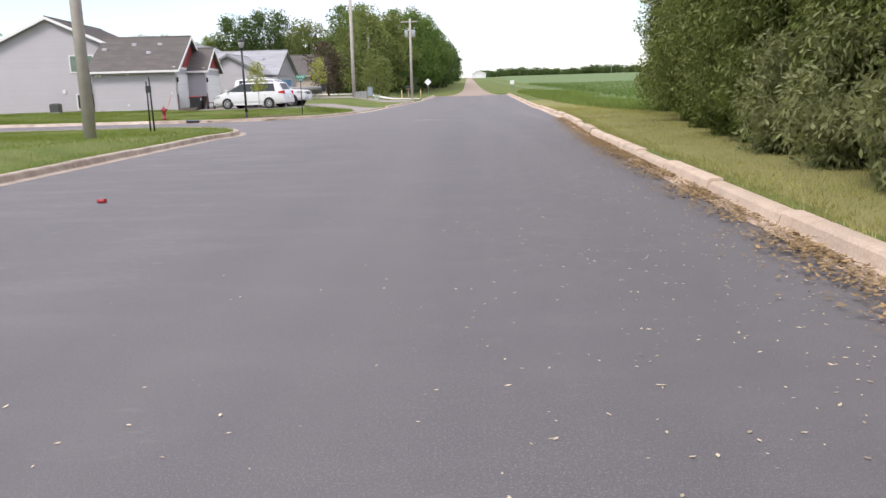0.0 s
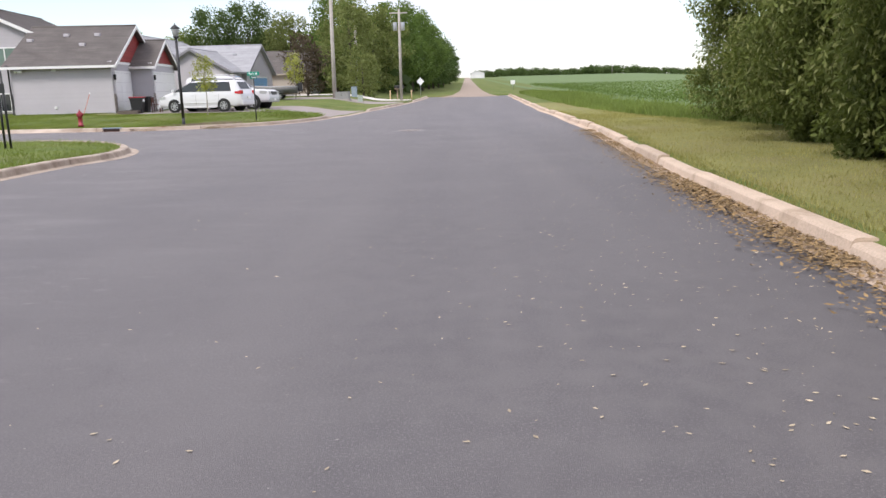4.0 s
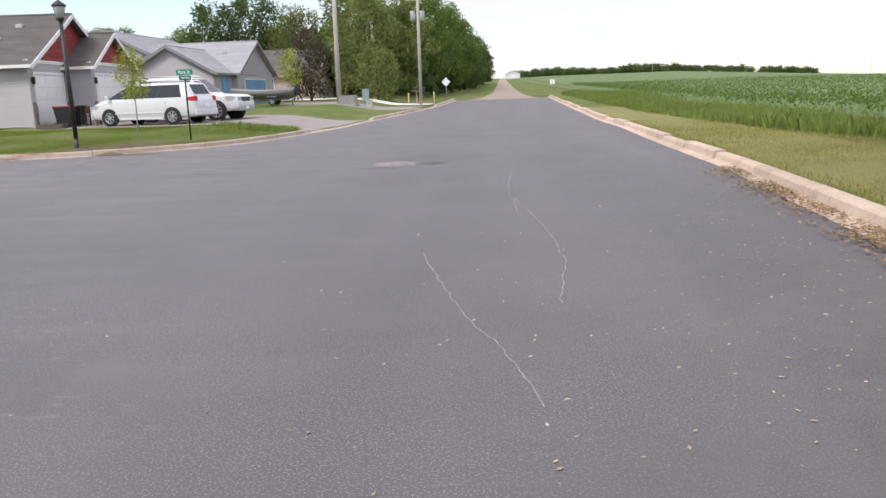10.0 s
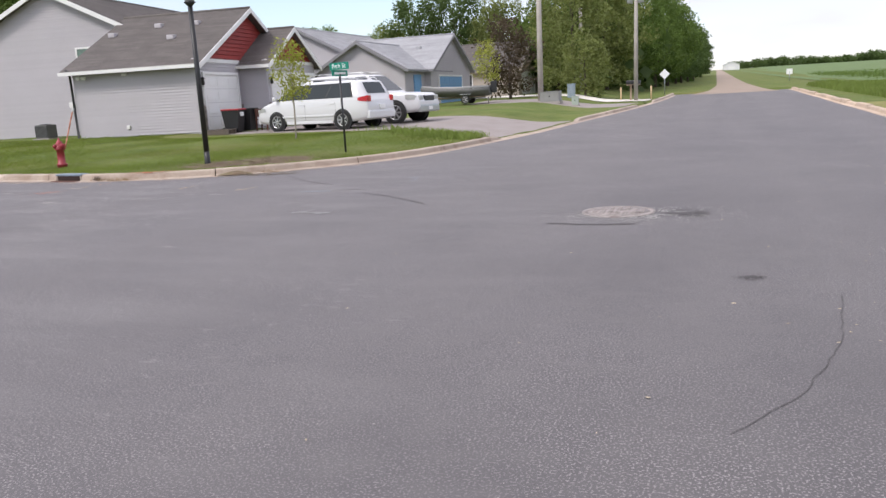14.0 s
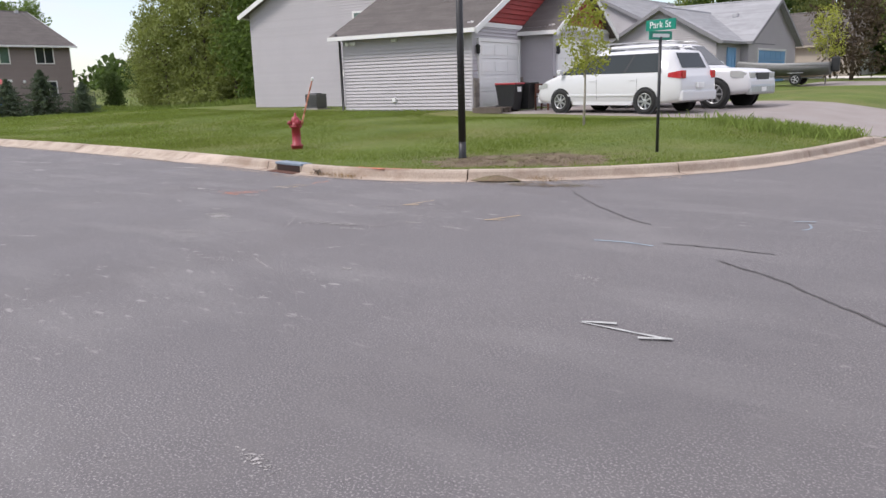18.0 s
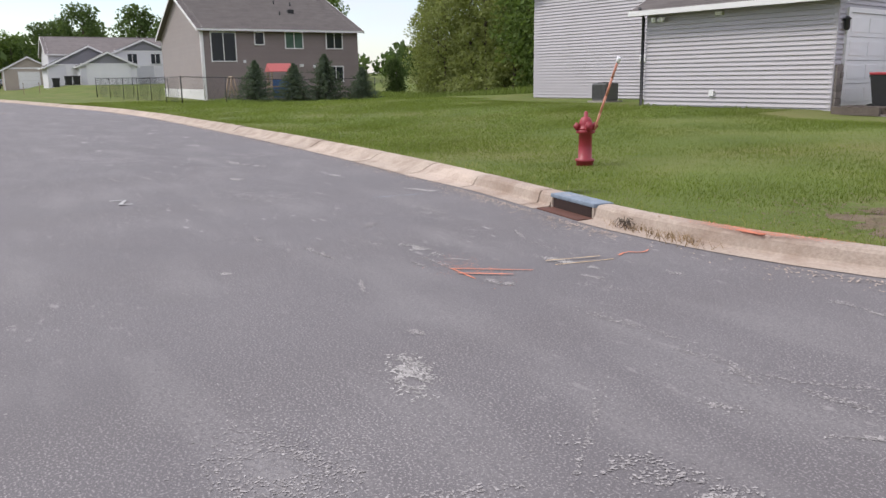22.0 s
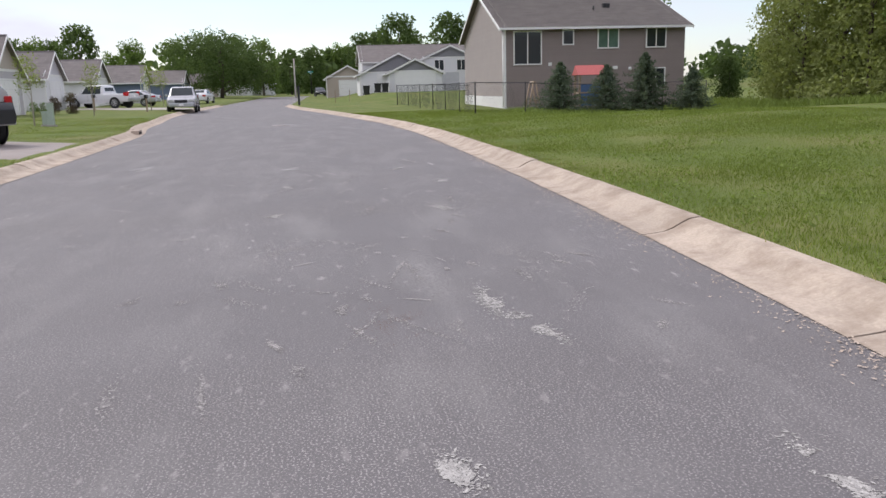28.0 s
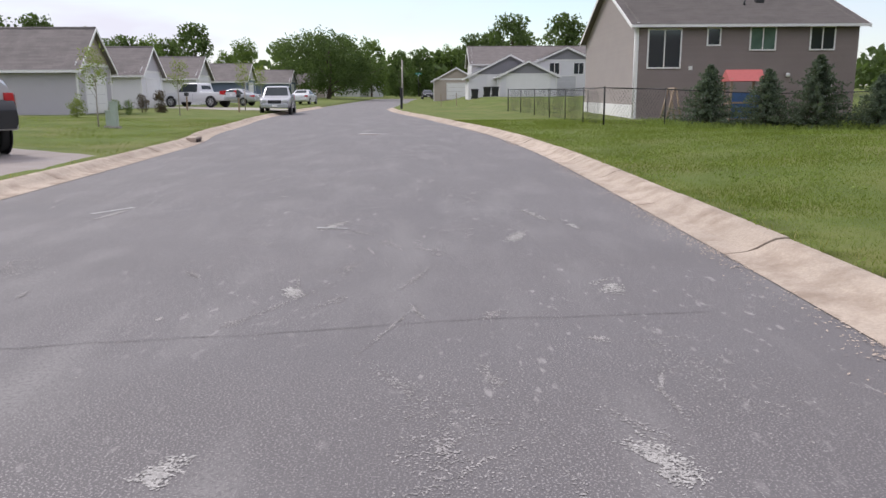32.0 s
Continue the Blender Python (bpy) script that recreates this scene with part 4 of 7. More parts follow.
# second house
h2 = thing("house", pose(-18.3, 70.0, 0.55), "pale grey house with blue doors and weathered roof", "house")
lap_wall(h2, "wall", (-5.8, 0, -0.5), 0, 5.8, 3.22, 3.22, S, peak=(2.9, 4.83))
lap_wall(h2, "wall", (0, 0, -0.5), 90, 3.4, 3.2, 3.2, S)
lap_wall(h2, "wall", (0.4, 3.4, -0.5), 90, 8.4, 3.2, 3.2, S, peak=(4.2, 5.4))
lap_wall(h2, "wall", (0, 3.4, -0.5), 0, 0.4, 3.2, 3.2, S)
lap_wall(h2, "wall", (0.4, 11.8, -0.5), 180, 15, 3.2, 3.2, S)
lap_wall(h2, "wall", (-14.7, 3.0, -0.5), 0, 12.0, 3.3, 3.3, S, peak=(6.0, 6.25))
lap_wall(h2, "wall", (-14.7, 14.4, -0.5), -90, 11.4, 3.3, 3.3, S)
lap_wall(h2, "wall", (-2.7, 3.0, -0.5), 90, 11.4, 3.3, 3.3, S)
lap_wall(h2, "wall", (-2.7, 14.4, -0.5), 180, 12.0, 3.3, 3.3, S, peak=(6.0, 6.25))
gable_roof(h2, -5.8, 0, 0, 7.5, "y", 2.7, 4.33, 0.35, M["roof_grey"], M["siding_grey"], rake_ends=(True, False))
gable_roof(h2, -8.0, 0.4, 3.4, 11.8, "x", 2.7, 4.9, 0.35, M["roof_grey"], M["siding_grey"], rake_ends=(False, True))
gable_roof(h2, -14.7, -2.7, 3.0, 14.4, "y", 2.8, 5.75, 0.35, M["roof_grey"], M["siding_grey"])
garage_door(h2, on_wall((0.4, 3.4, 0), 90), 1.5, 4.8, 2.1, 0.0, "blue_door", cols=5)
m_h2 = on_wall((0, 0, 0), 90)
bm = bmesh.new()
for a in ((1.35, 0.0, 1.45, 2.2), (2.45, 0.0, 2.55, 2.2), (1.45, 2.1, 2.45, 2.2)):
    bm_box(bm, a[0], -0.09, a[1], a[2], 0.0, a[3])
bm.transform(m_h2)
bd = part("door", bm, M["blue_door"], h2, "blue front door")
bm = box(1.45, -0.06, 0, 2.45, -0.01, 2.1)
for z0, z1 in ((0.2, 0.95), (1.1, 1.9)):
    for x0 in (1.55, 2.0):
        bm_box(bm, x0, -0.075, z0, x0 + 0.35, -0.05, z1, 0.008)
bm.transform(m_h2)
part("door_leaf", bm, M["blue_door"], bd)
for vx, vy in ((-2.6, 5.6), (-4.4, 5.6), (-1.2, 5.9)):
    z = 2.7 + 2.2 * (vy - 3.4) / 4.2
    part("roof_vent", box(vx - 0.15, vy - 0.15, z - 0.05, vx + 0.15, vy + 0.15, z + 0.13, 0.03), M["roof_grey"], h2)
# third house, half hidden by the plum tree
h3 = thing("house", pose(-16.2, 90.0, 0.85), "brown-roofed house half hidden behind a plum tree", "house")
lap_wall(h3, "wall", (-8, 0, -0.5), 0, 8, 3.1, 3.1, M["siding_tan"])
lap_wall(h3, "wall", (0, 0, -0.5), 90, 7.0, 3.1, 3.1, M["siding_tan"], peak=(3.5, 5.3))
lap_wall(h3, "wall", (0, 7, -0.5), 180, 8, 3.1, 3.1, M["siding_tan"])
lap_wall(h3, "wall", (-8, 7, -0.5), -90, 7.0, 3.1, 3.1, M["siding_tan"], peak=(3.5, 5.3))
gable_roof(h3, -8, 0, 0, 7, "x", 2.6, 4.8, 0.35, M["roof"], M["siding_tan"])
garage_door(h3, on_wall((0, 0, 0), 90), 1.2, 4.6, 2.1, 0.0, "door", cols=5)
window(h3, on_wall((-8, 0, 0), 0), 2.6, 0.9, 1.4, 1.2)

# brown two-storey house
bh = thing("house", pose(-64.0, 48.0, 0.0, 0, 0, -1), "taupe two-storey house with white-framed windows", "house")
B = M["siding_brown"]
lap_wall(bh, "wall", (0, 0, -0.6), 90, 11.6, 5.6, 5.6, B, boards=True)
# the south gable takes the lighter copy, so its sunlight is partly painted
lap_wall(bh, "wall", (-15, 0, -0.6), 0, 15, 5.6, 5.6, M["siding_gable"], peak=(7.5, 8.5), boards=True, label="taupe gable wall coloured paler as if sunlit")
lap_wall(bh, "wall", (0, 11.6, -0.6), 180, 15, 5.6, 5.6, B, peak=(7.5, 8.5))
lap_wall(bh, "wall", (-15, 11.6, -0.6), -90, 11.6, 5.6, 5.6, B)
gable_roof(bh, -15, 0, 0, 11.6, "y", 5.0, 7.9, 0.4, M["roof"], M["trim"])
me_ = on_wall((0, 0, 0), 90)
window(bh, me_, 0.6, 2.7, 1.65, 1.9, 2)
window(bh, me_, 3.7, 3.85, 0.6, 0.8, 1)
window(bh, me_, 5.95, 3.6, 1.25, 1.1, 2, "glass_green")
window(bh, me_, 9.1, 3.6, 1.2, 1.1, 2)
window(bh, me_, 9.2, 1.2, 1.1, 1.05, 2)
part("corner_board", box(-0.06, -0.065, -0.5, 0.065, 0.06, 5.0), M["trim"], bh)
part("foundation", box(-0.02, -0.03, -0.6, 0.06, 11.6, 0.12), M["slab"], bh)
part("foundation", box(-15, -0.065, -0.6, 0.0, 0.0, 0.75), M["trim"], bh, "white-painted foundation wall")
part("downspout", tube([(-0.1, -0.1, 4.85), (-0.1, -0.09, 0.1), (0.25, -0.6, -0.15)], 0.045, 8), M["trim"], bh)
for k in range(6):
    py = 0.5 + 2.1 * k
    part("ridge_vent", box(-7.3, py - 0.14, 7.72, -7.0, py + 0.14, 7.95, 0.03), M["roof_grey"], bh)
for vx, vy, vh in ((-5.6, 7.0, 0.28), (-3.0, 6.6, 0.25), (-5.2, 8.2, 0.3)):
    rz_ = 5.0 - 2.9 * vx / 7.5
    part("vent_pipe", tube([(vx, vy, rz_ - 0.1), (vx, vy, rz_ + vh)], 0.06, 8), M["plastic_black"], bh)
part("roof_vent", box(-3.7, 7.4, 6.3, -3.35, 7.85, 6.6, 0.04), M["plastic_black"], bh)
for py in (6.0, 8.0):
    part("wall_lamp", lathe([(0.03, 0), (0.11, 0.05), (0.1, 0.2), (0.03, 0.24)], 10, None, (0.14, py, 2.15)), M["trim"], bh)
part("security_light", box(0.0, 6.9, 2.25, 0.14, 7.2, 2.45, 0.03), M["trim"], bh)
part("wall_box", box(0.0, 2.75, 2.55, 0.08, 2.95, 2.75, 0.01), M["trim"], bh)

# ---- vehicles ----
def loft(sections, bm=None, close=True):
    """Skin over rings of equal length."""
    bm = bm or bmesh.new()
    rings = [[bm.verts.new(p) for p in s] for s in sections]
    n = len(rings[0])
    for a, b in zip(rings, rings[1:]):
        for k in range(n if close else n - 1):
            f = bm.faces.new((a[k], a[(k + 1) % n], b[(k + 1) % n], b[k]))
            f.smooth = True
    bm.faces.new(rings[0])
    bm.faces.new(list(reversed(rings[-1])))
    return bm


def wheel(owner, x, y, r, width, side, spokes=7):
    """A tyre with an alloy rim; side: which way it faces along y."""
    t = 0.5 * width
    m = Matrix.Translation((x, y, r)) @ pose(0, 0, 0, -90 * side)
    bm = lathe([(r * 0.66, -t), (r * 0.93, -t), (r, -t * 0.75), (r, t * 0.75), (r * 0.93, t), (r * 0.66, t), (r * 0.64, t * 0.6)], 24)
    bm.transform(m)
    w = part("wheel", bm, M["rubber"], owner)
    bm = lathe([(r * 0.66, t * 0.55), (r * 0.66, t * 0.98), (r * 0.60, t * 0.99), (r * 0.58, t * 0.55)], 24)
    for k in range(spokes):
        vs = bm_box(bm, r * 0.06, -r * 0.07, t * 0.62, r * 0.62, r * 0.07, t * 0.92)
        bmesh.ops.rotate(bm, verts=vs, cent=(0, 0, 0), matrix=Matrix.Rotation(2 * math.pi * k / spokes, 3, "Z"))
    lathe([(r * 0.16, t * 0.5), (r * 0.16, t * 0.96), (r * 0.1, t)], 14, bm)
    bm.transform(m)
    part("rim", bm, M["alloy"], w)
    bm = lathe([(r * 0.62, t * 0.3), (r * 0.62, t * 0.5)], 20)
    bm.transform(m)
    part("brake_disc", bm, M["plastic_black"], w)
    return w


def vehicle(name, m, label, category, L, W, body, cabin, wheels, r, paint, clear=0.26, glass="car_glass", rack=False, lights=(0.75, 0.95), tail=(0.9, 1.25), bed=None, grille=True, panes=3, bumper=None):
    """A road vehicle nose towards local +x. body: (x, top) pairs of the lower body from tail to nose; cabin: tail base, tail roof, front roof, front base, belt, roof."""
    v = thing(name, m, label, category, group="parked vehicles")
    hw = W / 2
    xb, xr, xf, xw, belt, roof = cabin

    def half(x):
        end = min(1, min(x + L / 2, L / 2 - x) / (0.10 * L))
        return hw * (0.84 + 0.16 * math.sqrt(max(0, end))), max(0, 1 - end)

    def shoulder(x):
        return interp(body, x)

    def top(x):
        if x <= xb or x >= xw:
            return shoulder(x)
        c = interp([(xb, shoulder(xb)), (xr, roof - 0.06), (xr + 0.25, roof - 0.015), ((xr + xf) / 2, roof), (xf - 0.25, roof - 0.02), (xf, roof - 0.07), (xw, shoulder(xw))], x)
        return max(c, shoulder(x))

    def rim(x):
        """Half width and height of the roof's edge."""
        d = top(x) - shoulder(x)
        k = min(1, d / (roof - belt))
        w, _ = half(x)
        return w * 0.93 - (w * 0.93 - hw * 0.76) * k, top(x) - 0.07 * min(1, d / 0.2)

    def side(x, z):
        """Half width of the flank at height z above the shoulder."""
        w, _ = half(x)
        wr_, zr = rim(x)
        s0 = shoulder(x) - 0.02
        return w * 0.965 + (wr_ - w * 0.965) * max(0, min(1, (z - s0) / max(0.02, zr - s0)))

    stations = sorted({round(x, 3) for x, _ in body} | {round(xb + (xr - xb) * k / 4, 3) for k in range(5)} | {round(xr + (xf - xr) * k / 8, 3) for k in range(9)} | {round(xf + (xw - xf) * k / 8, 3) for k in range(9)})
    sections = []
    for x in stations:
        w, nip = half(x)
        lo = clear + 0.10 * nip
        sh = shoulder(x)
        wr_, zr = rim(x)
        h = [(w * 0.93, lo), (w * 0.985, lo + 0.10), (w, lo + (sh - lo) * 0.45), (w * 0.995, sh - 0.13), (w * 0.965, sh - 0.02), (wr_, zr), (wr_ * 0.82, max(top(x) - 0.012, zr))]
        sections.append([(x, -a, b) for a, b in h] + [(x, a, b) for a, b in reversed(h)])
    part("body", loft(sections), M[paint], v)

    def sheet(pname, rows, material, parent=v, lab=""):
        bm = bmesh.new()
        g = [[bm.verts.new(c) for c in row] for row in rows]
        for a, b in zip(g, g[1:]):
            for k in range(len(a) - 1):
                f = bm.faces.new((a[k], a[k + 1], b[k + 1], b[k]))
                f.smooth = True
        return part(pname, bm, M[material], parent, lab)

    z0, z1 = belt + 0.02, roof - 0.13
    low = (xb + 0.13 * (xw - xb), xw - 0.33)
    high = (xr + 0.12 * (xf - xr), xf - 0.04)

    def edge(u, z):
        q = (z - z0) / (z1 - z0)
        return (low[0] + (low[1] - low[0]) * u) * (1 - q) + (high[0] + (high[1] - high[0]) * u) * q

    for s in (-1, 1):
        def flank(u0, u1, off, dz=0.0):
            rows = []
            for j in range(4):
                z = z0 - dz + (z1 - z0 + 2 * dz) * j / 3
                rows.append([(edge(u, z), s * (side(edge(u, z), z) + off), z) for u in np.linspace(u0, u1, 9)])
            return rows

        gl = sheet("glazing", flank(-0.012, 1.012, 0.006, 0.012), "plastic_black", v, "black window surround")
        cuts = [0, 0.34, 0.68, 1.0] if panes == 3 else [0, 0.5, 1.0]
        for a, b in zip(cuts, cuts[1:]):
            sheet("side_window", flank(a + 0.012, b - 0.012, 0.011), glass, gl)
    for pname, xa, xz in (("windscreen", xf + 0.05, xw - 0.10), ("rear_window", xr - 0.04, xb + (xr - xb) * 0.3)):
        rows = []
        for k in range(7):
            x = xa + (xz - xa) * k / 6
            wr_, _ = rim(x)
            rows.append([(x, wr_ * q, top(x) + 0.006) for q in ((-0.86, -0.5, 0, 0.5, 0.86) if pname == "windscreen" else (-0.72, -0.4, 0, 0.4, 0.72))])
        sheet(pname, rows, glass)
    for s in (-1, 1):
        part("mirror", box(xw - 0.42, s * (hw + 0.06) - 0.10, belt + 0.02, xw - 0.28, s * (hw + 0.06) + 0.10, belt + 0.17, 0.045), M[paint], v)
        for dx in (0.30, 0.62):
            xh = xb + (xw - xb) * dx
            part("door_handle", box(xh + 0.05, s * hw - 0.016, belt - 0.2, xh + 0.25, s * hw + 0.012, belt - 0.165, 0.006), M[paint], v)
            part("door_seam", box(xh - 0.02, s * hw - 0.02, clear + 0.14, xh - 0.012, s * hw + 0.001, belt - 0.15), M["plastic_black"], v)
        part("door_moulding", box(-L * 0.22, s * hw - 0.02, clear + 0.22, L * 0.26, s * hw + 0.012, clear + 0.28, 0.008), M[paint], v)
        part("sill_trim", box(-L * 0.21, s * hw * 0.97 - 0.03, clear - 0.03, L * 0.21, s * hw * 0.97 + 0.012, clear + 0.07, 0.012), M[paint], v)
        lens = []
        for q in np.linspace(0, 1, 7):
            x = L / 2 - 0.5 + 0.49 * q
            w, _ = half(x)
            lens.append([(x, s * (w + 0.008) * (1 - 0.15 * max(0, q - 0.6)), lights[0] + 0.06 * (1 - q)), (x, s * (w + 0.008) * (1 - 0.15 * max(0, q - 0.6)), min(lights[1] + 0.02 * (1 - q), shoulder(x) - 0.03))])
        sheet("headlight", lens, "clear_lens")
        part("headlight_front", box(L / 2 - 0.10, s * hw * 0.66 - 0.17, lights[0], L / 2 + 0.012, s * hw * 0.66 + 0.17, lights[1] - 0.03, 0.03), M["clear_lens"], v)
        lens = []
        for q in np.linspace(0, 1, 6):
            x = -L / 2 + 0.01 + 0.34 * q
            w, _ = half(x)
            lens.append([(x, s * (w + 0.008), tail[0] + 0.05 * q), (x, s * (w * 0.985 + 0.008), tail[1] - 0.06 * q)])
        sheet("tail_light", lens, "red_lens")
        part("tail_light_rear", box(-L / 2 - 0.012, s * hw * 0.74 - 0.09, tail[0], -L / 2 + 0.06, s * hw * 0.74 + 0.09, tail[1], 0.02), M["red_lens"], v)
        for wx in wheels:
            arch = lathe([(r * 1.14, -0.014), (r * 1.14, 0.014)], 28)
            arch.transform(Matrix.Translation((wx, s * hw * 0.992, r)) @ pose(0, 0, 0, 90))
            part("wheel_arch", arch, M["plastic_black"], v)
            wheel(v, wx, s * (hw - 0.085), r, 0.23, s)
    part("rear_bumper", box(-L / 2 - 0.06, -hw * 0.86, clear + 0.08, -L / 2 + 0.12, hw * 0.86, clear + 0.36, 0.06), M[bumper or paint], v)
    part("front_bumper", box(L / 2 - 0.14, -hw * 0.84, clear + 0.02, L / 2 + 0.05, hw * 0.84, clear + 0.30, 0.06), M[bumper or paint], v)
    if grille:
        part("grille", box(L / 2 - 0.08, -hw * 0.42, lights[0] - 0.05, L / 2 + 0.02, hw * 0.42, lights[1] - 0.04, 0.02), M["plastic_black"], v)
    part("number_plate", box(-L / 2 - 0.072, -0.16, clear + 0.42, -L / 2 - 0.0, 0.16, clear + 0.56, 0.005), M["sign_white"], v)
    part("number_plate", box(L / 2 + 0.03, -0.16, clear + 0.10, L / 2 + 0.065, 0.16, clear + 0.22, 0.005), M["sign_white"], v)
    if rack:
        wr_ = hw * 0.76
        for s in (-1, 1):
            part("roof_rail", tube([(xr + 0.1, s * wr_ * 0.84, roof - 0.03), (xr + 0.25, s * wr_ * 0.84, roof + 0.05), (xf - 0.25, s * wr_ * 0.84, roof + 0.05), (xf - 0.1, s * wr_ * 0.84, roof - 0.03)], 0.02, 6), M["alloy"], v)
        for x in (xr + 0.6, xf - 0.6):
            part("cross_bar", tube([(x, -wr_ * 0.84, roof + 0.05), (x, wr_ * 0.84, roof + 0.05)], 0.014, 6), M["alloy"], v)
    if bed:
        x0, x1, zb0, zb1 = bed
        part("bed_opening", box(x0, -hw * 0.74, zb0, x1, hw * 0.74, zb1 + 0.012), M["plastic_black"], v)
        part("tailgate", box(-L / 2 - 0.012, -hw * 0.80, clear + 0.3, -L / 2 + 0.06, hw * 0.80, zb1 - 0.02, 0.015), M[paint], v)
    return v


van_body = [(-2.55, 0.72), (-2.52, 0.98), (-2.42, 1.10), (-1.5, 1.12), (0.0, 1.11), (1.0, 1.09), (1.5, 1.08), (1.72, 1.06), (1.9, 1.02), (2.15, 0.94), (2.35, 0.84), (2.48, 0.7), (2.54, 0.5)]
van_yaw = math.degrees(math.atan2(50.82 - 50.30, -15.71 + 12.69))
vehicle("minivan", pose(-14.05, 51.4, ground_z(-14.05, 51.4) + 0.02, 0, 0, van_yaw) @ Matrix.Scale(0.96, 4), "white minivan parked on the driveway beside the lawn", "car", 5.08, 1.96, van_body, (-2.5, -2.12, 0.55, 1.82, 1.10, 1.74), (-1.51, 1.51), 0.34, "white_car", rack=True, lights=(0.68, 0.86), tail=(0.93, 1.14))
suv_body = [(-2.6, 0.85), (-2.56, 1.10), (-2.4, 1.18), (-1.0, 1.18), (0.8, 1.17), (1.0, 1.16), (1.7, 1.13), (2.3, 1.08), (2.5, 0.98), (2.58, 0.75)]
vehicle("suv", pose(-13.5, 54.15, ground_z(-13.5, 54.15) + 0.01, 0, 0, -5), "older white sport utility vehicle parked nose out", "car", 5.1, 1.99, suv_body, (-2.5, -2.3, 0.35, 1.15, 1.18, 1.92), (-1.5, 1.6), 0.41, "white_car", clear=0.36, rack=True, lights=(0.82, 1.02), tail=(0.95, 1.2), bumper="galv")
pick_body = [(-2.9, 0.9), (-2.86, 1.08), (-2.7, 1.12), (-0.9, 1.13), (0.9, 1.13), (1.4, 1.12), (2.3, 1.06), (2.7, 0.98), (2.85, 0.7)]
vehicle("pickup_truck", pose(-84.1, 18.9, ground_z(-84.1, 18.9) + 0.05, 0, 0, -108), "white crew-cab pickup truck on a driveway", "truck", 5.8, 2.0, pick_body, (-0.85, -0.7, 0.75, 1.45, 1.13, 1.85), (-1.75, 1.8), 0.4, "white_car", clear=0.42, bed=(-2.7, -1.0, 0.95, 1.12), panes=2, bumper="galv")
vehicle("parked_truck", pose(-76.0, 26.7, 0.12, 0, 0, 6), "silver pickup truck parked at the kerb", "truck", 5.7, 2.0, pick_body, (-0.85, -0.7, 0.75, 1.45, 1.13, 1.85), (-1.75, 1.8), 0.4, "silver_car", clear=0.4, bed=(-2.7, -1.0, 0.95, 1.12), panes=2, bumper="galv")
dark_truck = vehicle("dark_pickup", pose(-39.2, 26.0, ground_z(-39.2, 26.0) + 0.03, 0, 0, -128), "dark pickup truck with a silver load cover on a driveway", "truck", 5.6, 2.0, pick_body, (-0.85, -0.7, 0.75, 1.45, 1.13, 1.85), (-1.75, 1.8), 0.4, "dark_car", clear=0.42, bed=(-2.7, -1.0, 0.95, 1.12), panes=2, bumper="galv")
part("load_cover", loft([[(x, -0.85 * k, 1.1), (x, -0.8 * k, 1.5 * q), (x, -0.4 * k, 1.82 * q), (x, 0.4 * k, 1.82 * q), (x, 0.8 * k, 1.5 * q), (x, 0.85 * k, 1.1)] for x, k, q in ((-2.75, 0.95, 0.9), (-2.5, 1, 0.98), (-1.8, 1, 1), (-0.95, 1, 1))]), M["silver_car"], dark_truck, "silver load cover")
sed_body = [(-2.3, 0.7), (-2.25, 0.95), (-1.6, 1.0), (-0.9, 0.98), (0.6, 0.94), (1.0, 0.92), (1.8, 0.84), (2.2, 0.72), (2.3, 0.5)]
for x, y, rz, paint, lab in ((-92.5, 19.5, -100, "silver_car", "grey saloon car on a driveway"), (-152, 36.5, 5, "dark_car", "dark saloon car parked far down the street"), (-166, 38.5, 5, "dark_car", "dark saloon car parked far down the street"), (-104, 24.0, 175, "white_car", "white car parked beside the street")):
    vehicle("car", pose(x, y, ground_z(x, y) + 0.02, 0, 0, rz), lab, "car", 4.6, 1.8, sed_body, (-1.75, -1.0, 0.1, 1.1, 0.97, 1.45), (-1.35, 1.4), 0.32, paint, lights=(0.6, 0.76), tail=(0.72, 0.9))

# ---- street furniture ----
lamp = thing("street_lamp", pose(-11.66, 40.96, 0.14), "slim black street lamp with a lantern head on the corner lawn", "street lamp")
part("base", lathe([(0.072, -0.1), (0.072, 0.03), (0.064, 0.06), (0.062, 0.28)], 14), M["black"], lamp)
part("post", tube([(0, 0, 0.25), (0, 0, 3.45)], [0.062, 0.052], 12), M["black"], lamp)
head = part("lantern", lathe([(0.05, 3.45), (0.09, 3.5), (0.13, 3.53), (0.10, 3.56)], 12), M["black"], lamp)
part("lantern_glass", lathe([(0.10, 3.56), (0.16, 3.84), (0.15, 3.86)], 12), M["clear_lens"], head)
part("cap", lathe([(0.20, 3.86), (0.17, 3.91), (0.09, 3.98), (0.03, 4.01), (0.02, 4.08)], 12), M["black"], head)

upole = thing("utility_pole", pose(-10.5, 21.35, 0.15), "weathered wooden utility pole standing in the verge", "utility pole", group="utility poles")
part("pole", tube([(0, 0, -0.1), (0.03, 0, 4), (0.08, 0.02, 9.5)], [0.165, 0.15, 0.125], 14), M["wood_pole"], upole)
p2 = copy_thing(upole, pose(-10.2, 70.4, 0.5))
p3 = thing("utility_pole", pose(-5.3, 74.6, 0.4), "wooden utility pole carrying a crossarm and transformer", "utility pole", group="utility poles")
part("pole", tube([(0, 0, -0.1), (0.03, 0, 4), (0.05, 0.02, 7.4)], [0.125, 0.115, 0.09], 14), M["wood_pole"], p3)
part("crossarm", box(-0.75, -0.05, 7.05, 0.75, 0.05, 7.15, 0.01), M["wood_pole"], p3)
